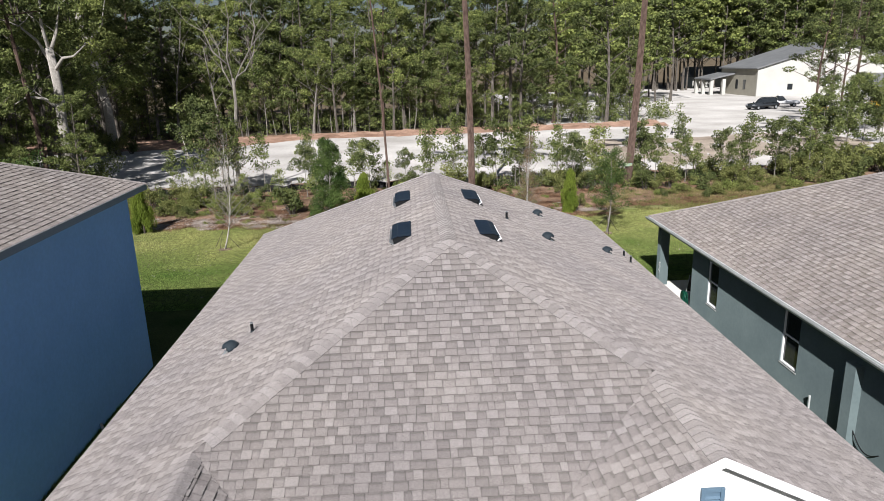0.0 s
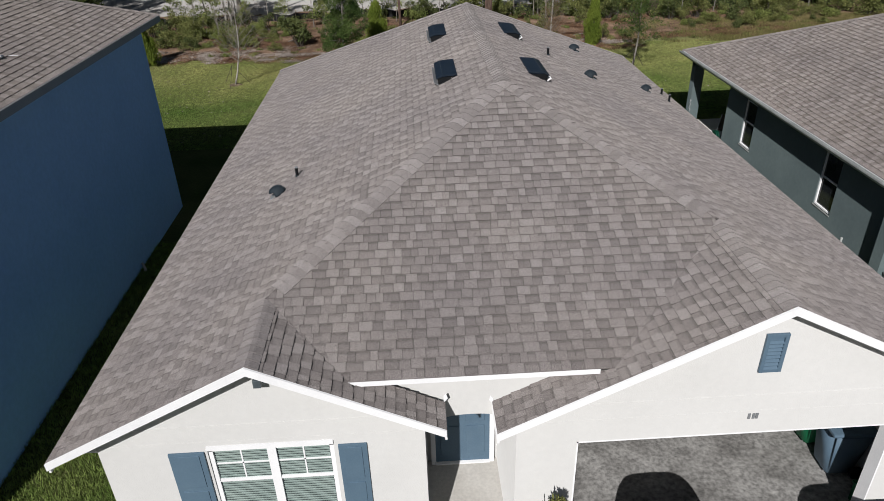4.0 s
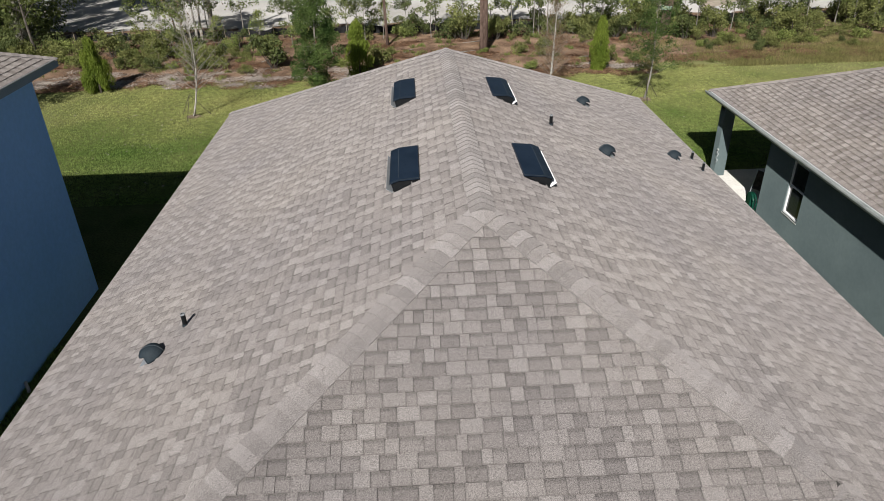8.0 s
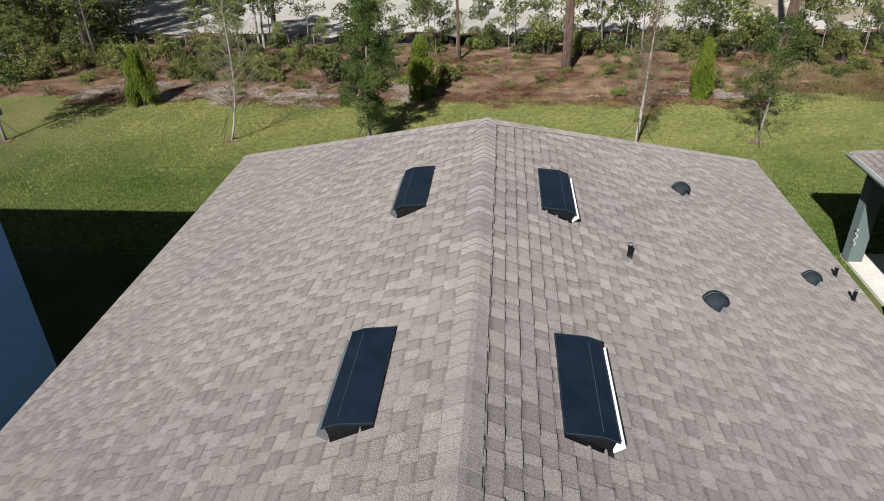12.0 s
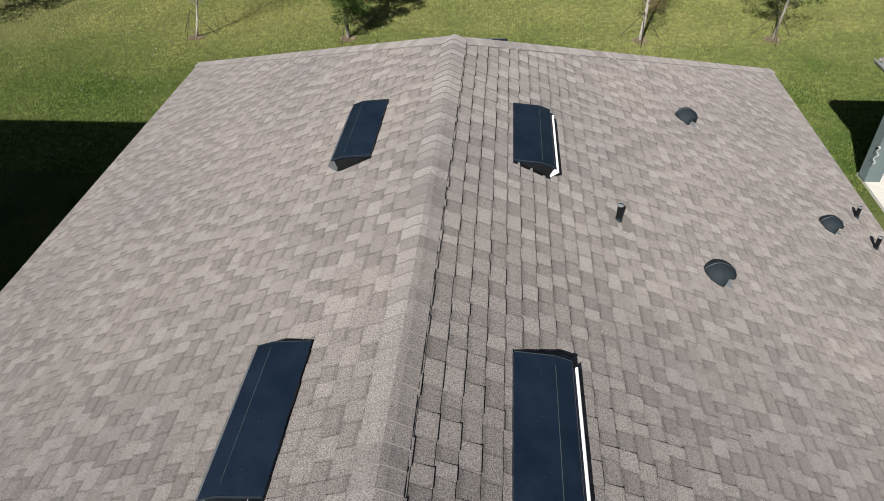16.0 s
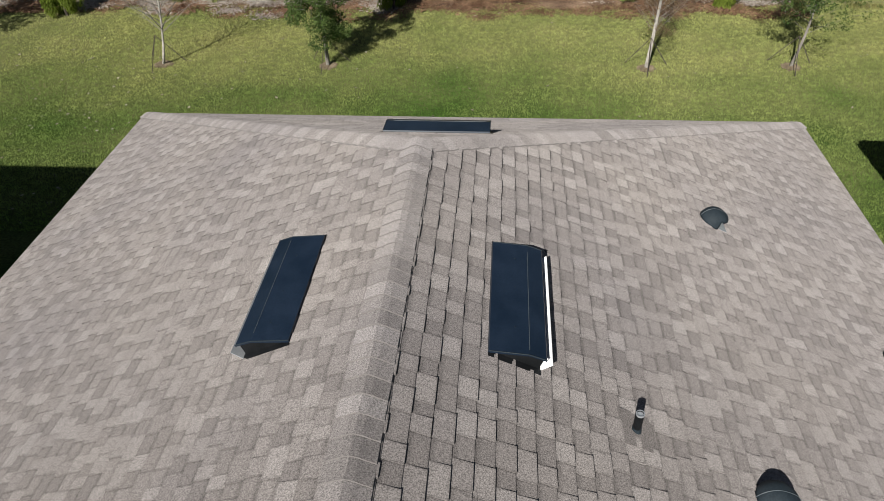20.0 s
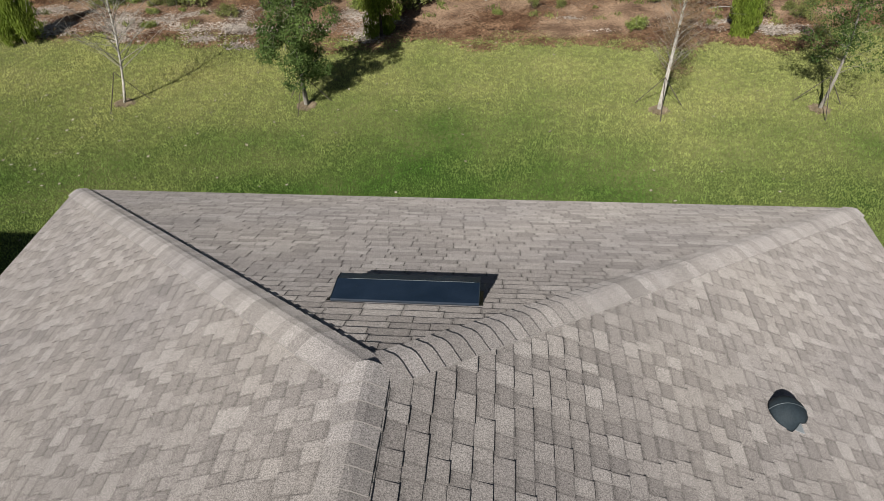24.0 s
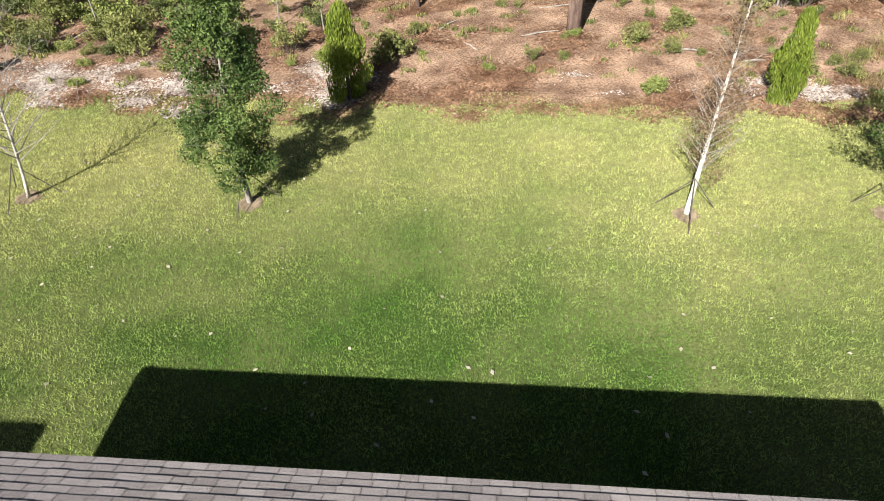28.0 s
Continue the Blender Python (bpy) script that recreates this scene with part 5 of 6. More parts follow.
for i in range(30):
    place(SAPLINGS[rs.choice((0, 1, 2, 3))], -18 + 50 * (i + rs.random()) / 30, rs.uniform(36.2, 38.7), rs.uniform(0.5, 0.95), rs.uniform(0, 360))


def pine(name, at, h, r, lean, seed, label):
    """A tall straight trunk whose crown stands above the view."""
    ob = thing(name, label, "tree", at)
    rng = random.Random(seed)
    bm = bmesh.new()
    pts = [(lean[0] * f + 0.08 * math.sin(f * 5), lean[1] * f, h * f - 0.1) for f in (i / 12 for i in range(13))]
    tube(bm, pts, [r * (1.15 if i == 0 else 1 - 0.045 * i) for i in range(13)], 14)
    part("trunk", bm, BARK_PINE, ob, "", True)
    bm = bmesh.new()
    blobs = []
    for i in range(14):
        f = 0.72 + 0.28 * i / 14
        a = i * 2.4
        L = 2.6 * (1.15 - f) / 0.4 + 0.6
        p = Vector((lean[0] * f, lean[1] * f, h * f))
        e = p + Vector((math.cos(a) * L, math.sin(a) * L, 0.5))
        tube(bm, [p, p.lerp(e, 0.6) + Vector((0, 0, -0.1)), e], [0.06, 0.04, 0.012], 5)
        blobs += [(*e, 0.8, 0.8, 0.45), (*p.lerp(e, 0.6), 0.7, 0.7, 0.4)]
    tagged(part("branching", bm, BARK_PINE, ob), kind="stuff")
    link("crown", leaf_mesh("crown", LEAF_DARK, blobs, int(1800 * min(1, r / 0.2)), 0.16, seed, long=3.0), ob)
    return ob


pine("pine_tree", (3.47, 33.0, 0), 22, 0.235, (-0.5, 0.1), 101, "tall straight pine with bare reddish-brown trunk")
rp = pine("pine_tree", (14.95, 35.8, 0), 23, 0.28, (1.3, 0.4), 102, "tall pine with a ribbon tied round its trunk")
bm = bmesh.new()
lathe(bm, [(0.34, 1.55), (0.345, 1.6), (0.345, 1.72), (0.335, 1.75)], 14)
part("ribbon", bm, RIBBON, rp, "faded coloured ribbon")
pine("pine_tree", (-2.16, 35.2, 0), 19, 0.085, (-0.9, 0.2), 103, "thin young pine with bare trunk")
pine("pine_tree", (-26.2, 37.2, 0), 18, 0.17, (-1.6, 0.6), 104, "leaning brown pine trunk at the edge of the wood")
fork = thing("forked_tree", "thick pale grey forked tree at the edge of the wood", "tree", (-25.2, 38.3, 0))
bm = bmesh.new()
tube(bm, [(0, 0, -0.1), (0.05, 0, 2.5), (-0.1, 0.1, 5.5), (0.05, 0.1, 8.2), (-0.1, 0.1, 10.8)], [0.44, 0.36, 0.33, 0.3, 0.25], 12)
for p in ([(-0.1, 0.1, 10.5), (-0.35, 0.1, 12.4), (-0.15, 0.2, 14.5), (-0.5, 0.3, 17)], [(-0.1, 0.1, 10.4), (0.5, 0.2, 11.8), (1.0, 0.3, 13.6), (1.2, 0.3, 16)], [(-0.1, 0.1, 9.8), (-0.9, 0.3, 11.3), (-1.9, 0.2, 12.3), (-3.4, 0.2, 12.9)],
          [(0.0, 0.1, 9.2), (0.9, -0.3, 10.1), (1.7, -0.4, 10.2), (2.6, -0.5, 10.9)], [(0.0, 0.1, 6.6), (-0.8, -0.3, 7.4), (-1.9, -0.4, 7.6), (-2.8, -0.5, 7.1)]):
    tube(bm, p, [0.14, 0.1, 0.07, 0.02], 9)
    for k in (1, 2):
        q = Vector(p[k])
        tube(bm, [q, q + Vector((0.5 * (-1) ** k, 0.1, 0.4)), q + Vector((1.0 * (-1) ** k, -0.1, 0.9))], [0.035, 0.022, 0.006], 5)
part("trunk", bm, BARK_WHITE, fork, "", True)
rk = random.Random(77)
link("crown", leaf_mesh("crown", LEAF_MID, [(rk.uniform(-3.2, 2.6), rk.uniform(0.5, 3.0), rk.uniform(11, 16), 0.9, 0.9, 0.6) for i in range(20)] + [(rk.uniform(-1.6, 1.6), rk.uniform(-0.8, 1.2), rk.uniform(1.0, 5.0), 0.6, 0.6, 0.5) for i in range(14)], 4000, 0.14, 78), fork)

leaning = thing("leaning_tree", "thick pale grey leaning trunk before the wood", "tree", (-33.6, 66.0, 0))
bm = bmesh.new()
tube(bm, [(0, 0, -0.1), (-0.1, 0, 5), (-0.9, 0, 11), (-2.3, 0.1, 18), (-3.4, 0.2, 25)], [0.52, 0.44, 0.38, 0.28, 0.14], 12)
for q in ([(-1.2, 0, 12), (0.6, 0.2, 14), (1.4, 0.3, 17)], [(-1.9, 0, 15.5), (-3.4, 0.3, 17.5), (-4.2, 0.3, 20)], [(-0.9, 0, 10.2), (-2.6, -0.2, 11.6), (-4.2, -0.3, 14)]):
    tube(bm, q, [0.15, 0.1, 0.04], 7)
part("trunk", bm, BARK_WHITE, leaning, "", True)
link("crown", leaf_mesh("crown", LEAF_MID, [(rk.uniform(-5, 2), rk.uniform(0, 3), rk.uniform(15, 21), 1.2, 1.2, 0.8) for i in range(16)], 2600, 0.2, 79), leaning)

for dx, dy, k, q in ((-1.0, -0.8, 1, 2.6), (0.7, -1.0, 3, 2.2), (-2.4, 0.0, 0, 2.8), (1.6, 0.5, 1, 2.0)):
    place(SHRUBS[k], -33.6 + dx, 66.0 + dy, q, 40 * dx)

bare = thing("bare_forked_tree", "tall pale leafless forked tree beside the sand road", "tree", (-13.35, 38.3, 0))
bm = bmesh.new()
tube(bm, [(0, 0, -0.1), (0.05, 0, 2.4), (0.22, 0, 4.6), (0.42, 0.05, 6.6), (0.4, 0.05, 8.4)], [0.17, 0.14, 0.125, 0.11, 0.09], 10)
for p in ([(0.4, 0.05, 7.6), (-0.25, 0.1, 9.0), (-0.42, 0.1, 10.6), (-1.6, 0.3, 13.2)], [(0.4, 0.05, 8.3), (0.15, 0, 9.8), (0.5, 0.2, 12.4), (0.3, 0.2, 14.5)], [(0.4, 0.05, 7.9), (1.1, 0.1, 9.3), (1.9, 0.3, 10.6), (3.3, 0.2, 12.0)],
          [(0.7, 0.05, 8.5), (1.4, -0.3, 8.9), (2.1, -0.4, 10.0), (2.4, -0.4, 11.2)], [(0.3, 0.1, 9.2), (-0.7, -0.2, 10.2), (-1.2, -0.3, 11.6), (-2.2, -0.4, 12.2)], [(1.9, 0.3, 10.6), (2.2, 0.5, 11.8), (2.0, 0.6, 13.2), (2.4, 0.8, 14.4)]):
    tube(bm, p, [0.066, 0.05, 0.032, 0.01], 7)
    for k in (1, 2, 3):
        q = Vector(p[k])
        for sgn, far in ((1, 0.9), (-1, 0.55)):
            e = q + Vector((far * sgn * (-1) ** k, 0.15, 0.25 + far))
            m_ = q + Vector((0.4 * sgn * (-1) ** k, 0.1, 0.5))
            tube(bm, [q, m_, e], [0.022, 0.014, 0.005], 5)
            tube(bm, [m_, m_ + Vector((0.1 * sgn, 0.1, 0.5)), m_ + Vector((0.45 * sgn, 0.2, 0.7))], [0.012, 0.009, 0.004], 4)
part("trunk", bm, BARK_GREY, bare, "", True)
for x, y, lx, h in ((-14.3, 38.0, -0.1, 5.2), (-13.9, 37.6, 0.25, 4.6), (-16.3, 38.2, -0.7, 4.6)):
    snag = thing("snag", "broken pale dead sapling stem beside the road", "dead sapling", (x, y, 0), "broken dead saplings")
    bm = bmesh.new()
    tube(bm, [(0, 0, -0.1), (lx * 0.4, 0.03, h * 0.5), (lx, 0, h)], [0.07, 0.06, 0.035], 7)
    tube(bm, [(lx * 0.4, 0.03, h * 0.5), (lx * 0.4 - 0.25, 0, h * 0.66), (lx * 0.4 - 0.3, 0, h * 0.78)], [0.03, 0.022, 0.01], 5)
    part("stem", bm, BARK_WHITE, snag)

# ---- woodland ----
WOODS_T, WOODS_B = [], []
for i, (h, r, leaf, cnt, size, bark) in enumerate(((19, 0.22, LEAF_MID, 4600, 0.25, BARK_WOODS), (22, 0.26, LEAF_DARK, 5000, 0.26, BARK_WOODS), (17, 0.18, LEAF_YEL, 4200, 0.24, BARK_WOODS),
                                                  (24, 0.24, LEAF_DARK, 4400, 0.26, BARK_PINE), (14, 0.15, LEAF_MID, 4400, 0.24, BARK_WOODS))):
    ob = thing("forest_tree", ("tall mixed-green woodland tree", "tall dark woodland oak", "yellow-green woodland tree", "tall dark woodland pine", "dense low woodland tree")[i] + " with pale trunk", "tree", (0, 0, -80), "trees of the wood")
    rng = random.Random(110 + i)
    bm = bmesh.new()
    bl = bmesh.new()
    ends = branches(bm, (0, 0, -0.2), (rng.uniform(-1, 1), rng.uniform(-1, 1), h), r, 0.04, 22, h * 0.22, 120 + i, 0.16 if i == 4 else 0.26, 0.55, 0, 5, bm_limbs=bl)
    part("trunk", bm, bark, ob)
    tagged(part("branching", bl, bark, ob), kind="stuff")
    blobs = []
    for e in ends:
        s = rng.uniform(0.55, 1.5)
        blobs.append((e.x, e.y, e.z, s, s, s * 0.5))
        if rng.random() < 0.7:
            blobs.append((e.x * 0.55 + rng.uniform(-0.8, 0.8), e.y * 0.55 + rng.uniform(-0.8, 0.8), e.z - rng.uniform(0.2, 0.9), s * 0.8, s * 0.8, s * 0.4))
    link("crown", leaf_mesh("crown", leaf, blobs, int(cnt * 1.9), size * 0.54, 130 + i, shell=0.5, flat=0.7), ob)
    WOODS_T.append(ob)
    back = copy_thing(ob, pose(0, 0, -80))
    for o in back.children:
        if o.name.startswith("crown"):
            o.data = leaf_mesh("crown", leaf, blobs, 2600, size * 1.25, 140 + i, shell=0.5, flat=0.7)
    WOODS_B.append(back)
rw = random.Random(17)
spots = []
for i in range(62):
    spots.append((-78 + 108 * (i + rw.random()) / 62, rw.uniform(81, 92)))
for i in range(60):
    spots.append((-95 + 135 * (i + rw.random()) / 60, rw.uniform(93, 118)))
for i in range(36):
    spots.append((rw.uniform(-66, -29), rw.uniform(40, 78)))
for i in range(24):
    spots.append((26 + 28 * rw.random(), rw.uniform(118, 165)))
for i in range(60):
    spots.append((55 + 110 * (i + rw.random()) / 60, rw.uniform(168, 200)))
for x, y in ((52.5, 63.0), (57.0, 66.0), (55.0, 72.0)):
    spots.append((x, y))
for i in range(40):
    spots.append((40 + 70 * (i + rw.random()) / 40, rw.uniform(161, 176)))
for i, (x, y) in enumerate(spots):
    if y < 79 and x < 0:
        x = min(x, -29.5 - (y - 42) * 0.22)
    out = (x + 0.65) / (y + 11.8)
    if (0.40 < out and 79 < y < 160) or (0.17 < out and 79 < y < 112 and i % 4):
        continue
    near = (80 < y < 92 and x > -60) or (y < 80 and x > -44) or (abs(x - 55) < 6 and y < 79)
    p = place((WOODS_T if near else WOODS_B)[rw.choice((0, 1, 2, 0, 1, 3, 4) if y < 112 else (0, 2, 0, 2, 1))], x, y, rw.uniform(0.85, 1.15) * (1.3 if y > 155 else 1.0), rw.uniform(0, 360))
for x, y, k, s in ((-23.6, 36.2, 0, 0.4), (-28.5, 35.2, 0, 0.85), (-32, 33.5, 0, 0.9), (-35, 38, 0, 0.95), (42.3, 58, 3, 0.72), (44.8, 60, 1, 0.62), (48.0, 63, 3, 0.7), (39.5, 52, 4, 0.4), (43, 54, 4, 0.45), (46, 52, 4, 0.5), (-33, 41.5, 4, 0.75), (-29.5, 39.5, 4, 0.6), (-36, 45, 1, 0.7), (-27.5, 43.5, 0, 0.6), (-31.5, 48, 1, 0.8), (-25.5, 41, 4, 0.5), (-38, 40, 0, 0.9), (-42, 44, 1, 0.9), (-34.5, 36.5, 4, 0.6),
                   (-30.5, 35.5, 4, 0.45), (-27.6, 36.2, 4, 0.3), (-24.6, 37.0, 4, 0.32), (-28.5, 42, 1, 0.8), (-30, 45.5, 0, 0.95), (-31.5, 50.5, 1, 0.9), (-26.8, 34.6, 4, 0.3)):
    place(WOODS_T[k], x, y, s, rw.uniform(0, 360))
for i in range(70):
    x = -80 + 112 * (i + rw.random()) / 70
    place(SAPLINGS[rw.choice((0, 1, 3, 3))], x, 82.5 + 0.05 * x + rw.uniform(0, 4), rw.uniform(1.2, 2.0), rw.uniform(0, 360))
for i in range(46):
    x = -82 + 116 * (i + rw.random()) / 46
    place(WOODS_T[rw.choice((4, 4, 2, 0))], x, 82 + 0.05 * x + rw.uniform(0, 6), rw.uniform(0.3, 0.62), rw.uniform(0, 360))
under = []
for i in range(420):
    x = -85 + 125 * (i + rw.random()) / 420
    s = rw.uniform(0.6, 1.5)
    under.append((x, 84 + 0.05 * x + rw.uniform(0, 14), rw.uniform(0.3, 2.6), s, s, s * 0.7))
for i in range(230):
    x = -85 + 117 * (i + rw.random()) / 230
    s = rw.uniform(0.5, 1.2)
    under.append((x, 82.2 + 0.05 * x + rw.uniform(0, 3.5), rw.uniform(0.2, 2.2), s, s, s * 0.75))
undergrowth = link("undergrowth", leaf_mesh("undergrowth", LEAF_MID, under, 70000, 0.13, 160, shell=0.3))
tagged(undergrowth, "tangled olive undergrowth below the woodland trees", "undergrowth", "", "stuff")
edge = []
for i in range(120):
    s = rw.uniform(0.6, 1.3)
    edge.append((rw.uniform(-39, -24.5), rw.uniform(36.0, 44), rw.uniform(0.3, 2.2), s, s, s * 0.75))
edge_growth = link("undergrowth", leaf_mesh("undergrowth", LEAF_MID, edge, 20000, 0.11, 161, shell=0.3))
tagged(edge_growth, "sunlit green undergrowth at the edge of the wood", "undergrowth", "", "stuff")
for x, y, lx, h in ((-47, 80.5, -4, 17), (-39.3, 81, -2.9, 18), (-34.2, 81.5, 0.3, 10), (-31, 80.5, 1.5, 15), (-26, 82, -1, 12), (-8, 82.5, 0.6, 13), (-13.5, 81.5, 1.2, 9), (6, 83, 0.5, 12)):
    ob = thing("dead_tree", "bare grey dead tree at the edge of the wood", "tree", (x, y, 0), "dead trees")
    bm = bmesh.new()
    branches(bm, (0, 0, -0.2), (lx, 0, h), 0.21, 0.04, 12, 4.0, int(-x), 0.4, 0.9, 3, 6)
    part("trunk", bm, BARK_GREY, ob)

# ---- low black silt fence along the road ----
fence = thing("silt_fence", "sagging black fabric silt fence along the sand road", "fence", (0, 39, 0))
rf = random.Random(3)
xs = [-24 + i * 1.6 for i in range(30)]
for i, x in enumerate(xs):
    bm = bmesh.new()
    y = 0.15 * math.sin(x * 0.7)
    beam(bm, (x, y, 0.75 + rf.uniform(-0.1, 0.1)), (x + rf.uniform(-0.05, 0.05), y, -0.05), 0.04, 0.03, (0, 1, 0))
    part("stake", bm, WOODS, fence)
    if i:
        x0 = xs[i - 1]
        y0 = 0.15 * math.sin(x0 * 0.7)
        vs, fs = [], []
        for k in range(7):
            f = k / 6
            sag = 0.12 * math.sin(f * math.pi) * rf.uniform(0.4, 1.6)
            px, py = x0 + (x - x0) * f, y0 + (y - y0) * f
            vs += [(px, py + 0.03, -0.03), (px, py + 0.06 * math.sin(f * 9), 0.58 - sag), (px, py + 0.03 + 0.008, -0.03), (px, py + 0.06 * math.sin(f * 9) + 0.008, 0.58 - sag)]
        for k in range(6):
            a = k * 4
            fs += [(a, a + 4, a + 5, a + 1), (a + 2, a + 3, a + 7, a + 6), (a + 1, a + 5, a + 7, a + 3)]
        link("fabric_panel", mesh_of("fabric_panel", vs, fs, FENCEM), fence)

# ---- far shed, vehicles ----
shed = thing("metal_shed", "large cream metal building with a grey gable roof", "building", (0, 0, 0))
SX, SY, SW, SL, SE, SR = 73.0, 131.0, 17.0, 17.0, 5.9, 10.6
bm = bmesh.new()
prism(bm, [(SX, 0), (SX + 2 * SW, 0), (SX + 2 * SW, SE), (SX + SW, SR), (SX, SE)], "y", SY, SY + 0.3)
part("gable_wall", bm, CREAM, shed)
part("wall", boxes((SX, SX + 0.3, SY + 0.3, SY + SL, 0, SE)), TAN, shed)
part("wall", boxes((SX + 0.3, SX + 2 * SW, SY + SL - 0.3, SY + SL, 0, SE)), TAN, shed)
for s in (-1, 1):
    bm = bmesh.new()
    cxs = SX + SW
    prism(bm, [(cxs, SR + 0.25), (cxs + s * (SW + 0.5), SE - 0.2 + 0.25), (cxs + s * (SW + 0.5), SE - 0.2), (cxs, SR)], "y", SY - 0.5, SY + SL + 0.5)
    part("roof", bm, ROOFM, shed)
part("window", boxes((79.6, 80.7, SY - 0.06, SY, 1.3, 2.5)), GLASSD, shed)
for y in (136.0, 139.5):
    part("window", boxes((SX - 0.06, SX, y, y + 1.0, 1.4, 3.4)), GLASSD, shed)
part("porch_roof", prism(bmesh.new(), [(67.4, 3.7), (SX, 4.8), (SX, 4.5), (67.4, 3.4)], "y", 141.0, 150.0), ROOFM, shed)
for x, y in ((67.6, 141.3), (67.6, 145.5), (67.6, 149.3), (70.4, 141.3)):
    part("porch_post", boxes((x, x + 0.7, y, y + 0.7, 0, 3.5)), CREAM, shed)
part("roller_door", boxes((96, 101, SY - 0.08, SY, 0, 4.2)), ROOFM, shed)
rebase(shed, (SX + SW, SY + 8, 0))
far_house = thing("far_house", "small pale house among the trees", "house", (86, 185, 0))
part("wall", boxes((-6, 6, -4, 4, 0, 3)), CREAM, far_house)
part("roof", prism(bmesh.new(), [(-4.6, 2.9), (4.6, 2.9), (0, 5.6)], "x", -6.5, 6.5), ROOFM, far_house)
part("door", boxes((-1.2, 0.2, -4.05, -4.0, 0, 2.2)), GLASSD, far_house)


def greenhouse(bm, rear, front, slant, w, z0, z1, f0, f1):
    """The rounded upper body of a car between two of its heights: rings that draw in upwards."""
    rings = []
    for k in range(7):
        f = f0 + (f1 - f0) * k / 6
        tuck = max(0.0, f - 0.7) / 0.3
        xa, xb = rear + slant[1] * f + 0.12 * tuck ** 3, front - slant[0] * f - 0.12 * tuck ** 3
        hw = w / 2 * (1 - 0.16 * f) - 0.16 * tuck ** 3
        z = z0 + (z1 - z0) * (f + 0.12 * math.sin(math.pi * f))
        ring = []
        for i in range(28):
            a = 2 * math.pi * i / 28
            c, q = math.cos(a), math.sin(a)
            ring.append(bm.verts.new(((xa + xb) / 2 + (xb - xa) / 2 * math.copysign(abs(c) ** 0.5, c), hw * math.copysign(abs(q) ** 0.5, q), z)))
        rings.append(ring)
    for a, b in zip(rings, rings[1:]):
        for i in range(28):
            bm.faces.new((a[i], a[(i + 1) % 28], b[(i + 1) % 28], b[i]))
    bm.faces.new(rings[-1])
    bm.faces.new(rings[0][::-1])


def car(name, label, paint, at, rz, pickup=False, h=1.72, w=1.9, L=4.7):
    """A parked vehicle, nose along +x."""
    ob = thing(name, label, "car", at, "parked vehicles", "", rz)
    bm = bmesh.new()
    if pickup:
        side = [(-L / 2, 0.45), (L / 2, 0.4), (L / 2 + 0.05, 0.75), (L / 2 - 0.1, 1.05), (0.95, 1.15), (-0.55, 1.12), (-L / 2, 1.1)]
        cabin = [(1.0, 1.13), (0.35, h - 0.04), (0.15, h), (-0.5, h), (-0.7, h - 0.05), (-0.8, 1.12)]
    else:
        side = [(-L / 2, 0.42), (L / 2 - 0.1, 0.36), (L / 2, 0.7), (L / 2 - 0.2, 0.98), (1.15, 1.08), (-L / 2 + 0.1, 1.06), (-L / 2 - 0.05, 0.75)]
        cabin = [(1.2, 1.06), (0.45, h - 0.06), (0.1, h), (-L / 2 + 0.7, h - 0.01), (-L / 2 + 0.42, h - 0.1), (-L / 2 + 0.08, 1.05)]
    prism(bm, side, "y", -w / 2, w / 2)
    bmesh.ops.bevel(bm, geom=list(bm.edges), offset=0.14, segments=3, affect="EDGES")
    body = part("body", bm, paint, ob, "", True)
    front, rear = max(c[0] for c in cabin), min(c[0] for c in cabin)
    slant = (front - max(c[0] for c in cabin if c[1] > h - 0.02), 0.3 if pickup else 0.12)
    bm = bmesh.new()
    greenhouse(bm, rear, front, slant, w - 0.2, 1.0, h - 0.05, 0.0, 0.9)
    part("cabin", bm, GLASSD, ob, "dark glass cabin", True)
    bm = bmesh.new()
    greenhouse(bm, rear, front, slant, w - 0.2, 1.0, h, 0.88, 1.0)
    part("roof_panel", bm, paint, ob, "", True)
    for s in (-1, 1):
        part("headlight", boxes((L / 2 - 0.12, L / 2 + 0.02, s * (w / 2 - 0.3) - 0.18, s * (w / 2 - 0.3) + 0.18, 0.72, 0.88), bevel=0.03), GALV, ob)
        part("tail_light", boxes((-L / 2 - 0.04, -L / 2 + 0.06, s * (w / 2 - 0.14) - 0.08, s * (w / 2 - 0.14) + 0.08, 0.66, 0.86), bevel=0.02), material("tail_light_red", (0.3, 0.01, 0.01), (0.35, 0.015, 0.01), 3, 0.2), ob)
        part("mirror", boxes((0.75, 0.95, s * (w / 2 + 0.08) - 0.1, s * (w / 2 + 0.08) + 0.1, 1.05, 1.22), bevel=0.07), paint, ob)
        for x in (-L / 2 + 0.85, L / 2 - 0.9):
            bm = bmesh.new()
            lathe(bm, [(0.2, -0.1), (0.34, -0.11), (0.36, -0.06), (0.36, 0.06), (0.34, 0.11), (0.2, 0.1)], 20)
            for v in bm.verts:
                v.co = Vector((v.co.x + x, s * (w / 2 - 0.1) + v.co.z, v.co.y + 0.36))
            wh = part("wheel", bm, TYRE, ob, "", True)
            bm = bmesh.new()
            lathe(bm, [(0.2, -0.09), (0.2, 0.112), (0.06, 0.118)], 14)
            for v in bm.verts:
                v.co = Vector((v.co.x + x, s * (w / 2 - 0.1) + v.co.z * s, v.co.y + 0.36))
            part("rim", bm, GALV, wh)
    return ob


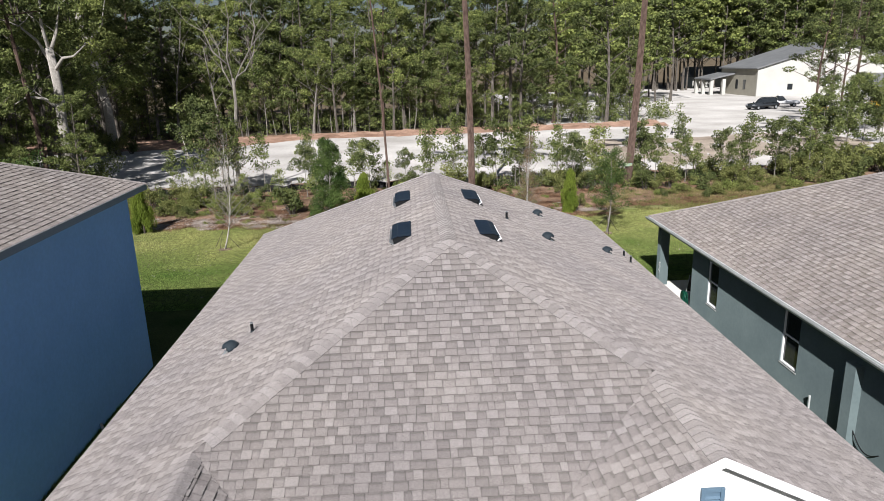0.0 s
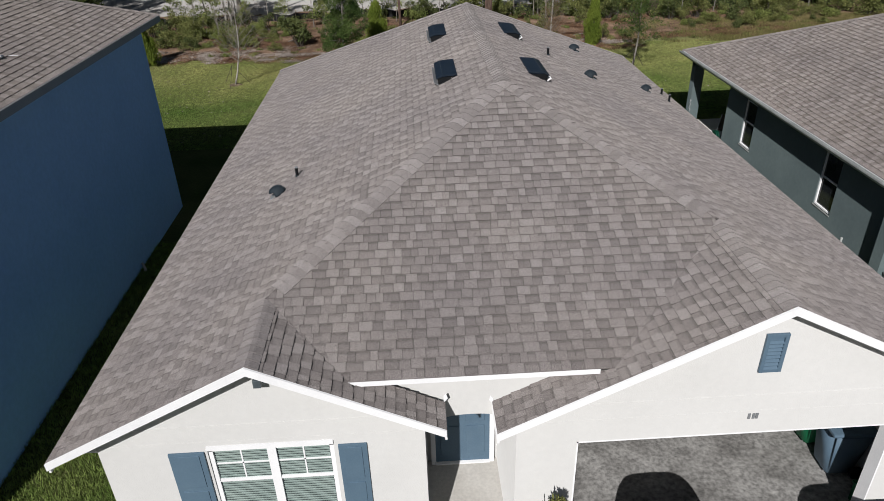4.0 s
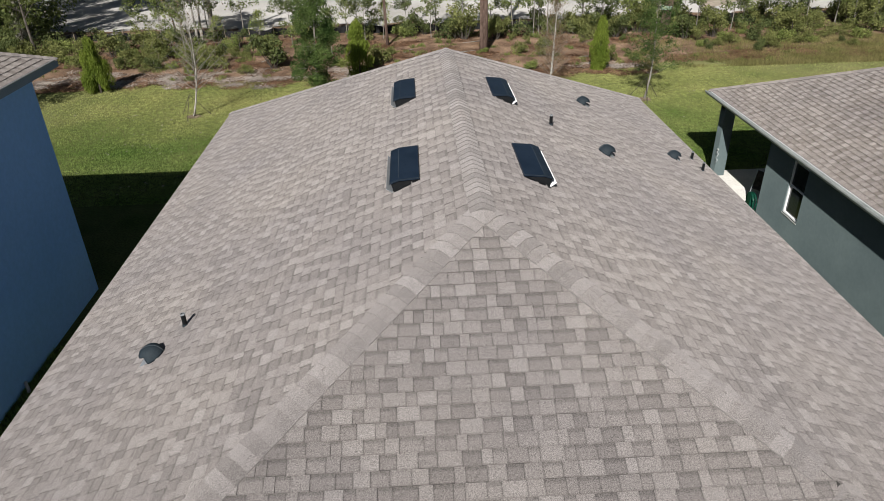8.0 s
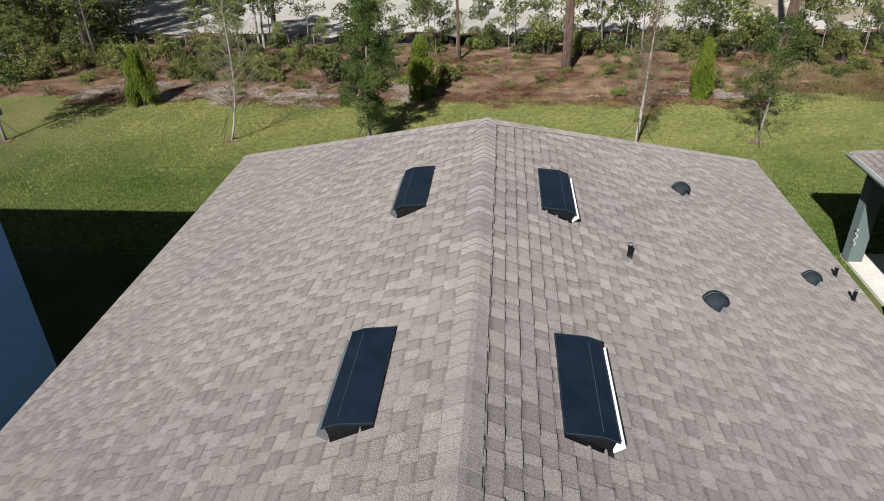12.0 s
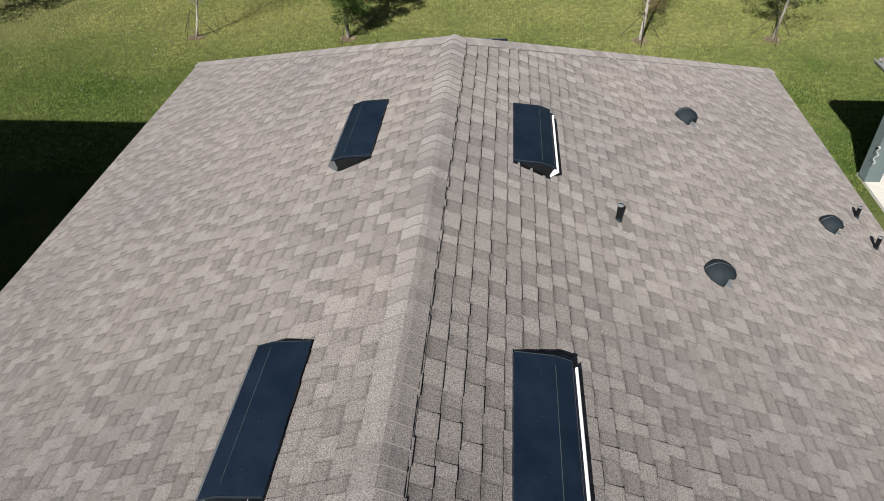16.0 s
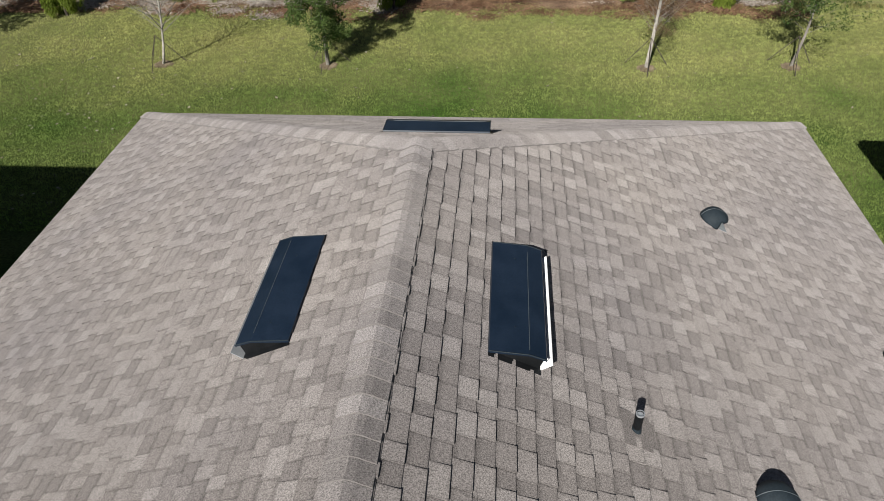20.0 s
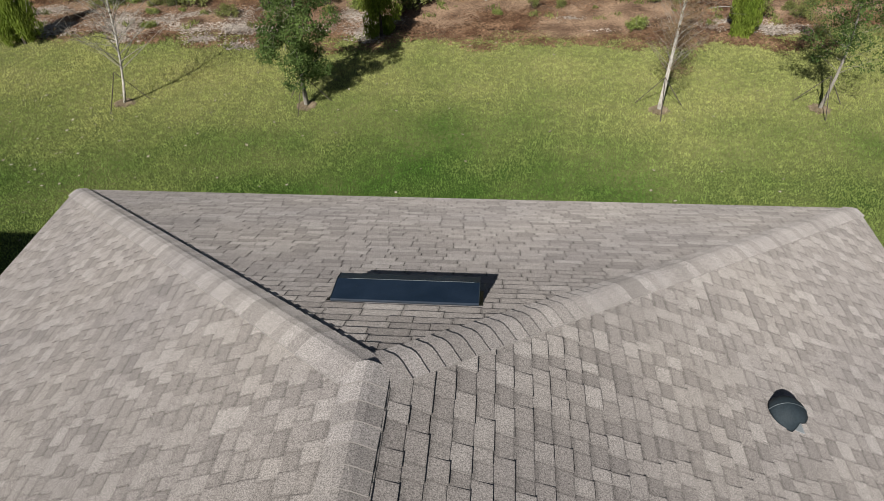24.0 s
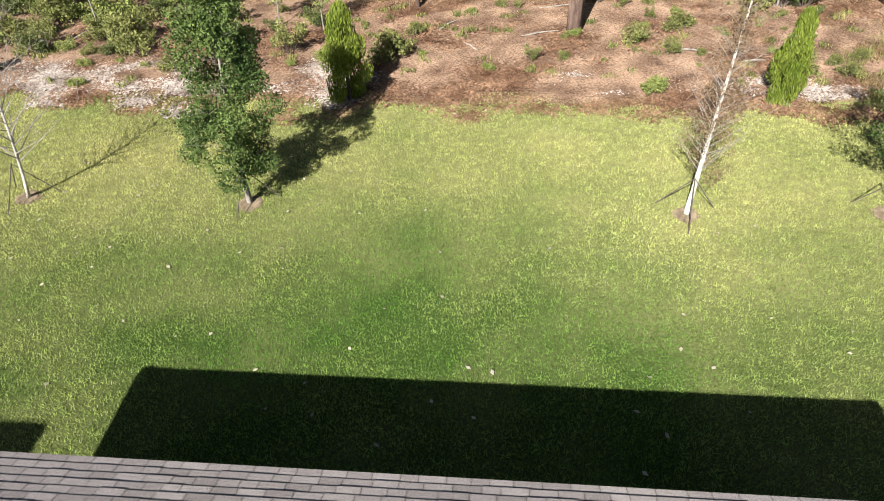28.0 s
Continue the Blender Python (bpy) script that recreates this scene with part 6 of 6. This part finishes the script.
car("parked_car", "black car parked in front of the open garage", CARB, (1.6, -7.52, 0.06), 270, h=1.62, w=1.78)
car("parked_car", "black car parked beside another on the driveway", CARB, (4.5, -8.02, 0.06), 270, h=1.66, w=2.0)
car("pickup_truck", "dark grey pickup truck with closed bed on the sand yard", CARG, (57.5, 98.5, 0.06), 200, False, 1.9, 2.0, 5.6)
car("pickup_truck", "white pickup truck parked on the sand yard", CARW, (62.6, 102.5, 0.06), 340, True, 1.95, 2.0, 5.9)


def wheelie_bin(at, mat, label, rz):
    ob = thing("wheelie_bin", label, "bin", at, "bins in the garage", "", rz)
    bm = bmesh.new()
    vs = [bm.verts.new(p) for p in ((-0.22, -0.24, 0.05), (0.22, -0.24, 0.05), (0.22, 0.2, 0.05), (-0.22, 0.2, 0.05), (-0.3, -0.34, 0.98), (0.3, -0.34, 0.98), (0.3, 0.34, 0.98), (-0.3, 0.34, 0.98))]
    for f in ((3, 2, 1, 0), (0, 1, 5, 4), (1, 2, 6, 5), (2, 3, 7, 6), (3, 0, 4, 7), (4, 5, 6, 7)):
        bm.faces.new([vs[i] for i in f])
    bmesh.ops.bevel(bm, geom=list(bm.edges), offset=0.04, segments=2, affect="EDGES")
    part("body", bm, mat, ob, "", True)
    part("lid", boxes((-0.32, 0.32, -0.38, 0.36, 0.98, 1.05), bevel=0.025), mat, ob)
    part("handle", boxes((-0.22, 0.22, 0.37, 0.42, 0.9, 0.94), bevel=0.01), BLACK, ob)
    for s in (-1, 1):
        bm = bmesh.new()
        lathe(bm, [(0.09, -0.03), (0.12, -0.03), (0.12, 0.03), (0.09, 0.03)], 14)
        for v in bm.verts:
            v.co = Vector((s * 0.27 + v.co.z, 0.24 + v.co.x, 0.12 + v.co.y))
        part("wheel", bm, BLACK, ob)
    return ob


wheelie_bin((5.3, -2.85, 0.1), GREENP, "bright green wheelie bin in the garage", 275)
wheelie_bin((5.32, -3.56, 0.1), SHUTTER, "blue-grey wheelie bin in the garage", 268)
crate = thing("recycling_box", "dark green open recycling box on the garage floor", "box", (5.42, -4.43, 0.1), "", "", 4)
for a, b in (((-0.18, 0.18, -0.216, -0.202, 0, 0.396), "side_panel"), ((-0.18, 0.18, 0.202, 0.216, 0, 0.396), "side_panel"), ((-0.194, -0.18, -0.216, 0.216, 0, 0.396), "side_panel"), ((0.18, 0.194, -0.216, 0.216, 0, 0.396), "side_panel"), ((-0.18, 0.18, -0.202, 0.202, 0, 0.014), "bottom")):
    part(b, boxes(a), GREENP, crate)
pieces("rim", GREENP, crate, (-0.216, 0.216, -0.238, -0.216, 0.374, 0.403), (-0.216, 0.216, 0.216, 0.238, 0.374, 0.403), (-0.216, -0.194, -0.216, 0.216, 0.374, 0.403), (0.194, 0.216, -0.216, 0.216, 0.374, 0.403))
plant = thing("garden_shrub", "upright leafy green shrub beside the garage opening", "shrub", (0.12, -5.35, 0))
bm = bmesh.new()
for k in range(5):
    tube(bm, [(0.03 * math.cos(k * 1.3), 0.03 * math.sin(k * 1.3), -0.03), (0.16 * math.cos(k * 1.3), 0.16 * math.sin(k * 1.3), 1.0), (0.22 * math.cos(k * 1.3), 0.22 * math.sin(k * 1.3), 1.7)], [0.018, 0.012, 0.005], 5)
part("stem", bm, BARK_DARK, plant)
rq = random.Random(9)
link("crown", leaf_mesh("crown", LEAF_SHRUB, [((1.9 - z) * 0.2 * rq.uniform(-1, 1), (1.9 - z) * 0.2 * rq.uniform(-1, 1), z, 0.11, 0.11, 0.2) for z in [0.35 + 1.4 * k / 34 for k in range(34)]], 7000, 0.02, 91, upright=1.5, long=4.0), plant)

# yellow machines on the far yard
for x, y, rz in ((58.5, 84.0, 20), (72.0, 92.0, 70)):
    ob = thing("skid_loader", "yellow compact loader standing on the sand", "machine", (x, y, 0.05), "yellow machines", "", rz)
    part("chassis", boxes((-1.3, 1.0, -0.7, 0.7, 0.45, 1.3), bevel=0.08), YELLOW, ob)
    part("cab", boxes((-0.7, 0.5, -0.6, 0.6, 1.3, 2.15), bevel=0.05), BLACK, ob)
    part("bucket", prism(bmesh.new(), [(1.2, 0.1), (2.0, 0.1), (1.9, 0.2), (1.4, 0.25), (1.4, 0.8), (1.2, 0.8)], "y", -0.85, 0.85), YELLOW, ob)
    for s in (-1, 1):
        part("lift_arm", boxes((-1.1, 1.35, s * 0.8 - 0.08, s * 0.8 + 0.08, 0.8, 1.0)), YELLOW, ob)
        for xx in (-0.75, 0.6):
            bm = bmesh.new()
            lathe(bm, [(0.2, -0.14), (0.42, -0.14), (0.42, 0.14), (0.2, 0.14)], 16)
            for v in bm.verts:
                v.co = Vector((v.co.x + xx, s * 0.8 + v.co.z, v.co.y + 0.42))
            part("wheel", bm, TYRE, ob)
rack = thing("equipment_frame", "dark steel equipment frame standing on the sand", "frame", (30.9, 66.5, 0.05))
for a, b in (((-1.2, 0, 0), (-1.2, 0, 1.3)), ((1.2, 0, 0), (1.2, 0, 1.1)), ((-1.2, 0, 1.2), (1.2, 0, 1.0)), ((-1.2, 0, 0.5), (1.2, 0, 0.4)), ((0, 0, 0), (0.1, 0, 1.1)), ((-1.2, 0.9, 0), (-1.2, 0, 0.9)), ((1.2, 0.9, 0), (1.2, 0, 0.9))):
    bm = bmesh.new()
    tube(bm, [Vector(a) * 0.65, Vector(b) * 0.65], [0.06, 0.06], 6)
    part("bar", bm, CARG, rack)

# ---- things by the neighbours' walls ----
reel = thing("garden_hose", "coiled dark green garden hose by the porch corner", "hose", (9.1, 10.75, 0))
bm = bmesh.new()
pts = [(0.05 * math.sin(i * 0.21) - 0.08, 0.26 * math.cos(i * 0.42), 0.62 + 0.3 * math.sin(i * 0.42)) for i in range(64)]
tube(bm, pts, [0.022] * 64, 6)
part("coil", bm, DGREEN, reel, "", True)
part("reel", boxes((-0.16, 0.0, -0.1, 0.1, 0.1, 0.9), (-0.2, 0.05, -0.26, 0.26, 0.0, 0.1)), DGREEN, reel)
chair = thing("folding_chair", "dark folding chair leaning on the porch", "chair", (9.75, 11.75, 0.08), "", "", 30)
for s in (-0.25, 0.25):
    bm = bmesh.new()
    tube(bm, [(-0.1, s, 0), (0.15, s, 1.0)], [0.014, 0.014], 6)
    part("leg", bm, GALV, chair)
part("back", prism(bmesh.new(), [(0.03, 0.5), (0.05, 0.5), (0.17, 0.98), (0.15, 0.98)], "y", -0.24, 0.24), BARK_DARK, chair)
part("seat", prism(bmesh.new(), [(0.0, 0.42), (0.3, 0.5), (0.3, 0.53), (0.0, 0.45)], "y", -0.24, 0.24), BARK_DARK, chair)

hang = thing("hose_hanger", "white looped cable hung on the porch post", "cable", (9.29, 13.9, 0.62))
bm = bmesh.new()
pts = [(-0.03 + 0.02 * math.sin(i * 1.1), -0.05 + 0.045 * math.sin(i * 0.55), 0.42 - 0.018 * i) for i in range(26)]
tube(bm, pts, [0.006] * 26, 6)
part("loop", bm, TRIM, hang, "", True)
part("hook", boxes((-0.04, 0.01, -0.04, 0.03, 0.42, 0.45), bevel=0.008), GUTTER, hang)
riser = thing("conduit_stub", "short grey conduit standing by the grey-green wall", "conduit", (9.22, 3.17, 0))
bm = bmesh.new()
tube(bm, [(0, 0, -0.02), (0, 0, 0.6), (0, 0.01, 0.72)], [0.022, 0.022, 0.03], 8)
part("pipe", bm, GUTTER, riser)
lead = thing("garden_hose", "black hose drooping along the grey-green wall", "hose", (9.22, 1.1, 0))
bm = bmesh.new()
tube(bm, [(0.02, -0.5 + 0.05 * i, 0.62 - 0.3 * math.sin(i * math.pi / 20) + 0.01 * i) for i in range(21)], [0.014] * 21, 6)
tube(bm, [(0.02, 0.5, 0.82), (0.03, 0.52, 0.3), (0.02, 0.5, -0.02)], [0.014] * 3, 6)
part("run", bm, BLACK, lead, "", True)
stub = thing("drain_outlet", "pale bent drain pipe at the foot of the blue wall", "drain pipe", (-9.05, 4.5, 0))
bm = bmesh.new()
tube(bm, [(-0.04, 0.12, 0.16), (0.0, 0.06, 0.14), (0.05, 0.0, 0.06), (0.07, -0.06, 0.03)], [0.035] * 4, 9)
part("pipe", bm, CONC, stub, "", True)

# ---- grass, straw, sticks ----
def blades(name, x0, x1, y0, y1, count, h, mat, seed, keep):
    r = np.random.RandomState(seed)
    p = np.stack([r.uniform(x0, x1, count), r.uniform(y0, y1, count), np.zeros(count)], 1)
    p = p[[keep(q[0], q[1]) for q in p]]
    k = len(p)
    a = r.uniform(0, math.tau, k)
    side = np.stack([np.cos(a), np.sin(a), np.zeros(k)], 1) * 0.0095
    tip = np.stack([r.normal(0, 0.028, k), r.normal(0, 0.028, k), h * r.uniform(0.5, 1.3, k)], 1)
    v = np.empty((k * 3, 3))
    v[0::3], v[1::3], v[2::3] = p - side, p + side, p + tip
    me = bpy.data.meshes.new(name)
    me.vertices.add(k * 3)
    me.vertices.foreach_set("co", v.ravel())
    me.loops.add(k * 3)
    me.loops.foreach_set("vertex_index", np.arange(k * 3))
    me.polygons.add(k)
    me.polygons.foreach_set("loop_start", np.arange(0, k * 3, 3))
    me.polygons.foreach_set("loop_total", np.full(k, 3))
    me.materials.append(mat)
    me.update()
    return me


rg = random.Random(19)
grass = link("grass", blades("grass", -19, 19, 13.6, 28.5, 640000, 0.05, GRASSM, 4, lambda x, y: rg.random() < (19 - abs(x)) / 6))
tagged(grass, "short green grass blades of the lawn", "grass", "", "stuff")
side_grass = link("grass", blades("grass", -30, 30, 10, 28.6, 190000, 0.045, GRASSM, 5, lambda x, y: rg.random() < (abs(x) - 12) / 8))
tagged(side_grass, "short green grass blades beside the neighbours", "grass", "", "stuff")
rough = link("grass", blades("grass", 11.5, 30, 27.9, 34.0, 110000, 0.2, DRYGRASS, 7, lambda x, y: 0.25 + noise.noise((x * 0.5, y * 0.6, 2.0)) + 0.05 * (x - 14) > rg.random() * 0.9))
tagged(rough, "rough tan and olive uncut grass before the hedge", "grass", "", "stuff")
front_grass = link("grass", blades("grass", -9.2, -5.9, -9, 6, 70000, 0.085, GRASSM, 6, lambda x, y: True))
tagged(front_grass, "rough green grass between the two houses", "grass", "", "stuff")
lit = []
rl = random.Random(41)
for i in range(220):
    x, y = rl.uniform(-26, 26), rl.uniform(27.6, 38)
    y = max(y, 29.8) if x > 12 else y
    lit.append((x, y, 0.07, 1.2, 1.0, 0.03))
for i in range(60):
    lit.append((rl.uniform(-20, 11.5), rl.gauss(27.7, 0.35), 0.03, 0.9, 0.5, 0.015))
litter = link("leaf_litter", leaf_mesh("leaf_litter", LITTER, lit, 170000, 0.046, 42, flat=4.0, shell=0.0, long=2.6))
tagged(litter, "scattered dry leaves and pine straw on the bed", "leaf litter", "", "stuff")
weeds = link("weeds", leaf_mesh("weeds", LEAF_SHRUB, [(rl.uniform(-26, 26), rl.uniform(28.3, 38.5), 0.1, 0.35, 0.3, 0.12) for i in range(260)], 16000, 0.035, 46, upright=2.0, long=4.0, shell=0.0))
tagged(weeds, "sparse olive weeds and seedlings in the straw bed", "weeds", "", "stuff")
belt = []
for i in range(260):
    x = -27 + 68 * (i + rl.random()) / 260
    if noise.noise((x * 0.4, 3.0, 0)) > (0.12 if -13 < x < 2 else -0.25):
        s = rl.uniform(0.3, 0.55)
        belt.append((x, rl.uniform(36.3, 39.0) + max(0, x - 24) * 0.25, rl.uniform(0.15, 1.15) * (0.7 + 0.5 * noise.noise((x * 0.25, 0, 5))), s, s, s * 0.8))
thicket = link("thicket", leaf_mesh("thicket", LEAF_DARK, belt, 26000, 0.075, 47, shell=0.25))
tagged(thicket, "low dark tangled thicket along the sand road", "thicket", "", "stuff")
sandy = link("sandy_litter", leaf_mesh("sandy_litter", SANDY, [(rl.uniform(-20, -3.4), rl.gauss(29.2, 0.7), 0.06, 0.9, 0.6, 0.02) for i in range(150)] + [(rl.uniform(3, 12), rl.gauss(28.9, 0.3), 0.06, 0.7, 0.3, 0.02) for i in range(24)], 60000, 0.052, 45, flat=5.0, shell=0.0, long=1.8))
tagged(sandy, "pale sandy chips and bleached bark on the bed", "litter", "", "stuff")
PALE = leaf_material("bleached_leaves", (0.32, 0.28, 0.2), (0.5, 0.46, 0.38), 0.1)
lv = [(rl.uniform(-13, 13), rl.uniform(17, 27), 0.05, 3.0, 2.0, 0.004) for i in range(30)] + [(rl.uniform(-16, -7), rl.uniform(14.5, 24), 0.05, 2.5, 2.0, 0.004) for i in range(34)]
fallen = link("fallen_leaves", leaf_mesh("fallen_leaves", PALE, lv, 190, 0.06, 43, flat=6.0, shell=0.0))
tagged(fallen, "pale fallen leaves scattered on the lawn", "leaves", "", "stuff")
for i, (x, y, L, a) in enumerate(((1.5, 32.4, 1.6, 0.4), (-1.2, 33.0, 1.1, 1.0), (6.6, 31.6, 1.2, -0.3), (-9.2, 31.9, 1.4, 0.9), (0.2, 31.3, 0.8, 2.2), (-14.2, 31.5, 1.8, 1.3), (8.4, 30.6, 0.9, 0.2), (2.2, 35.0, 2.2, 0.25))):
    st = thing("stick", "fallen grey stick on the pine straw", "stick", (x, y, 0.05), "fallen sticks")
    bm = bmesh.new()
    tube(bm, [(0, 0, 0.02), (L * 0.5 * math.cos(a), L * 0.5 * math.sin(a), 0.07), (L * math.cos(a), L * math.sin(a), 0.03)], [0.03, 0.024, 0.01], 6)
    part("limb", bm, BARK_GREY, st)

for proto in SHRUBS + SAPLINGS + WOODS_T + WOODS_B:
    for o in list(proto.children):
        bpy.data.objects.remove(o)
    bpy.data.objects.remove(proto)

# ---- the shingles nearest to the flight, one by one ----
for deck, spot, w, t, (ua, us, un), flip, mat in PIECES:
    rot = Matrix((ua, us, un)).transposed().to_4x4()
    link("shingle", tab_mesh(w, t, mat), deck, "", Matrix.Translation(Vector(spot)) @ rot)
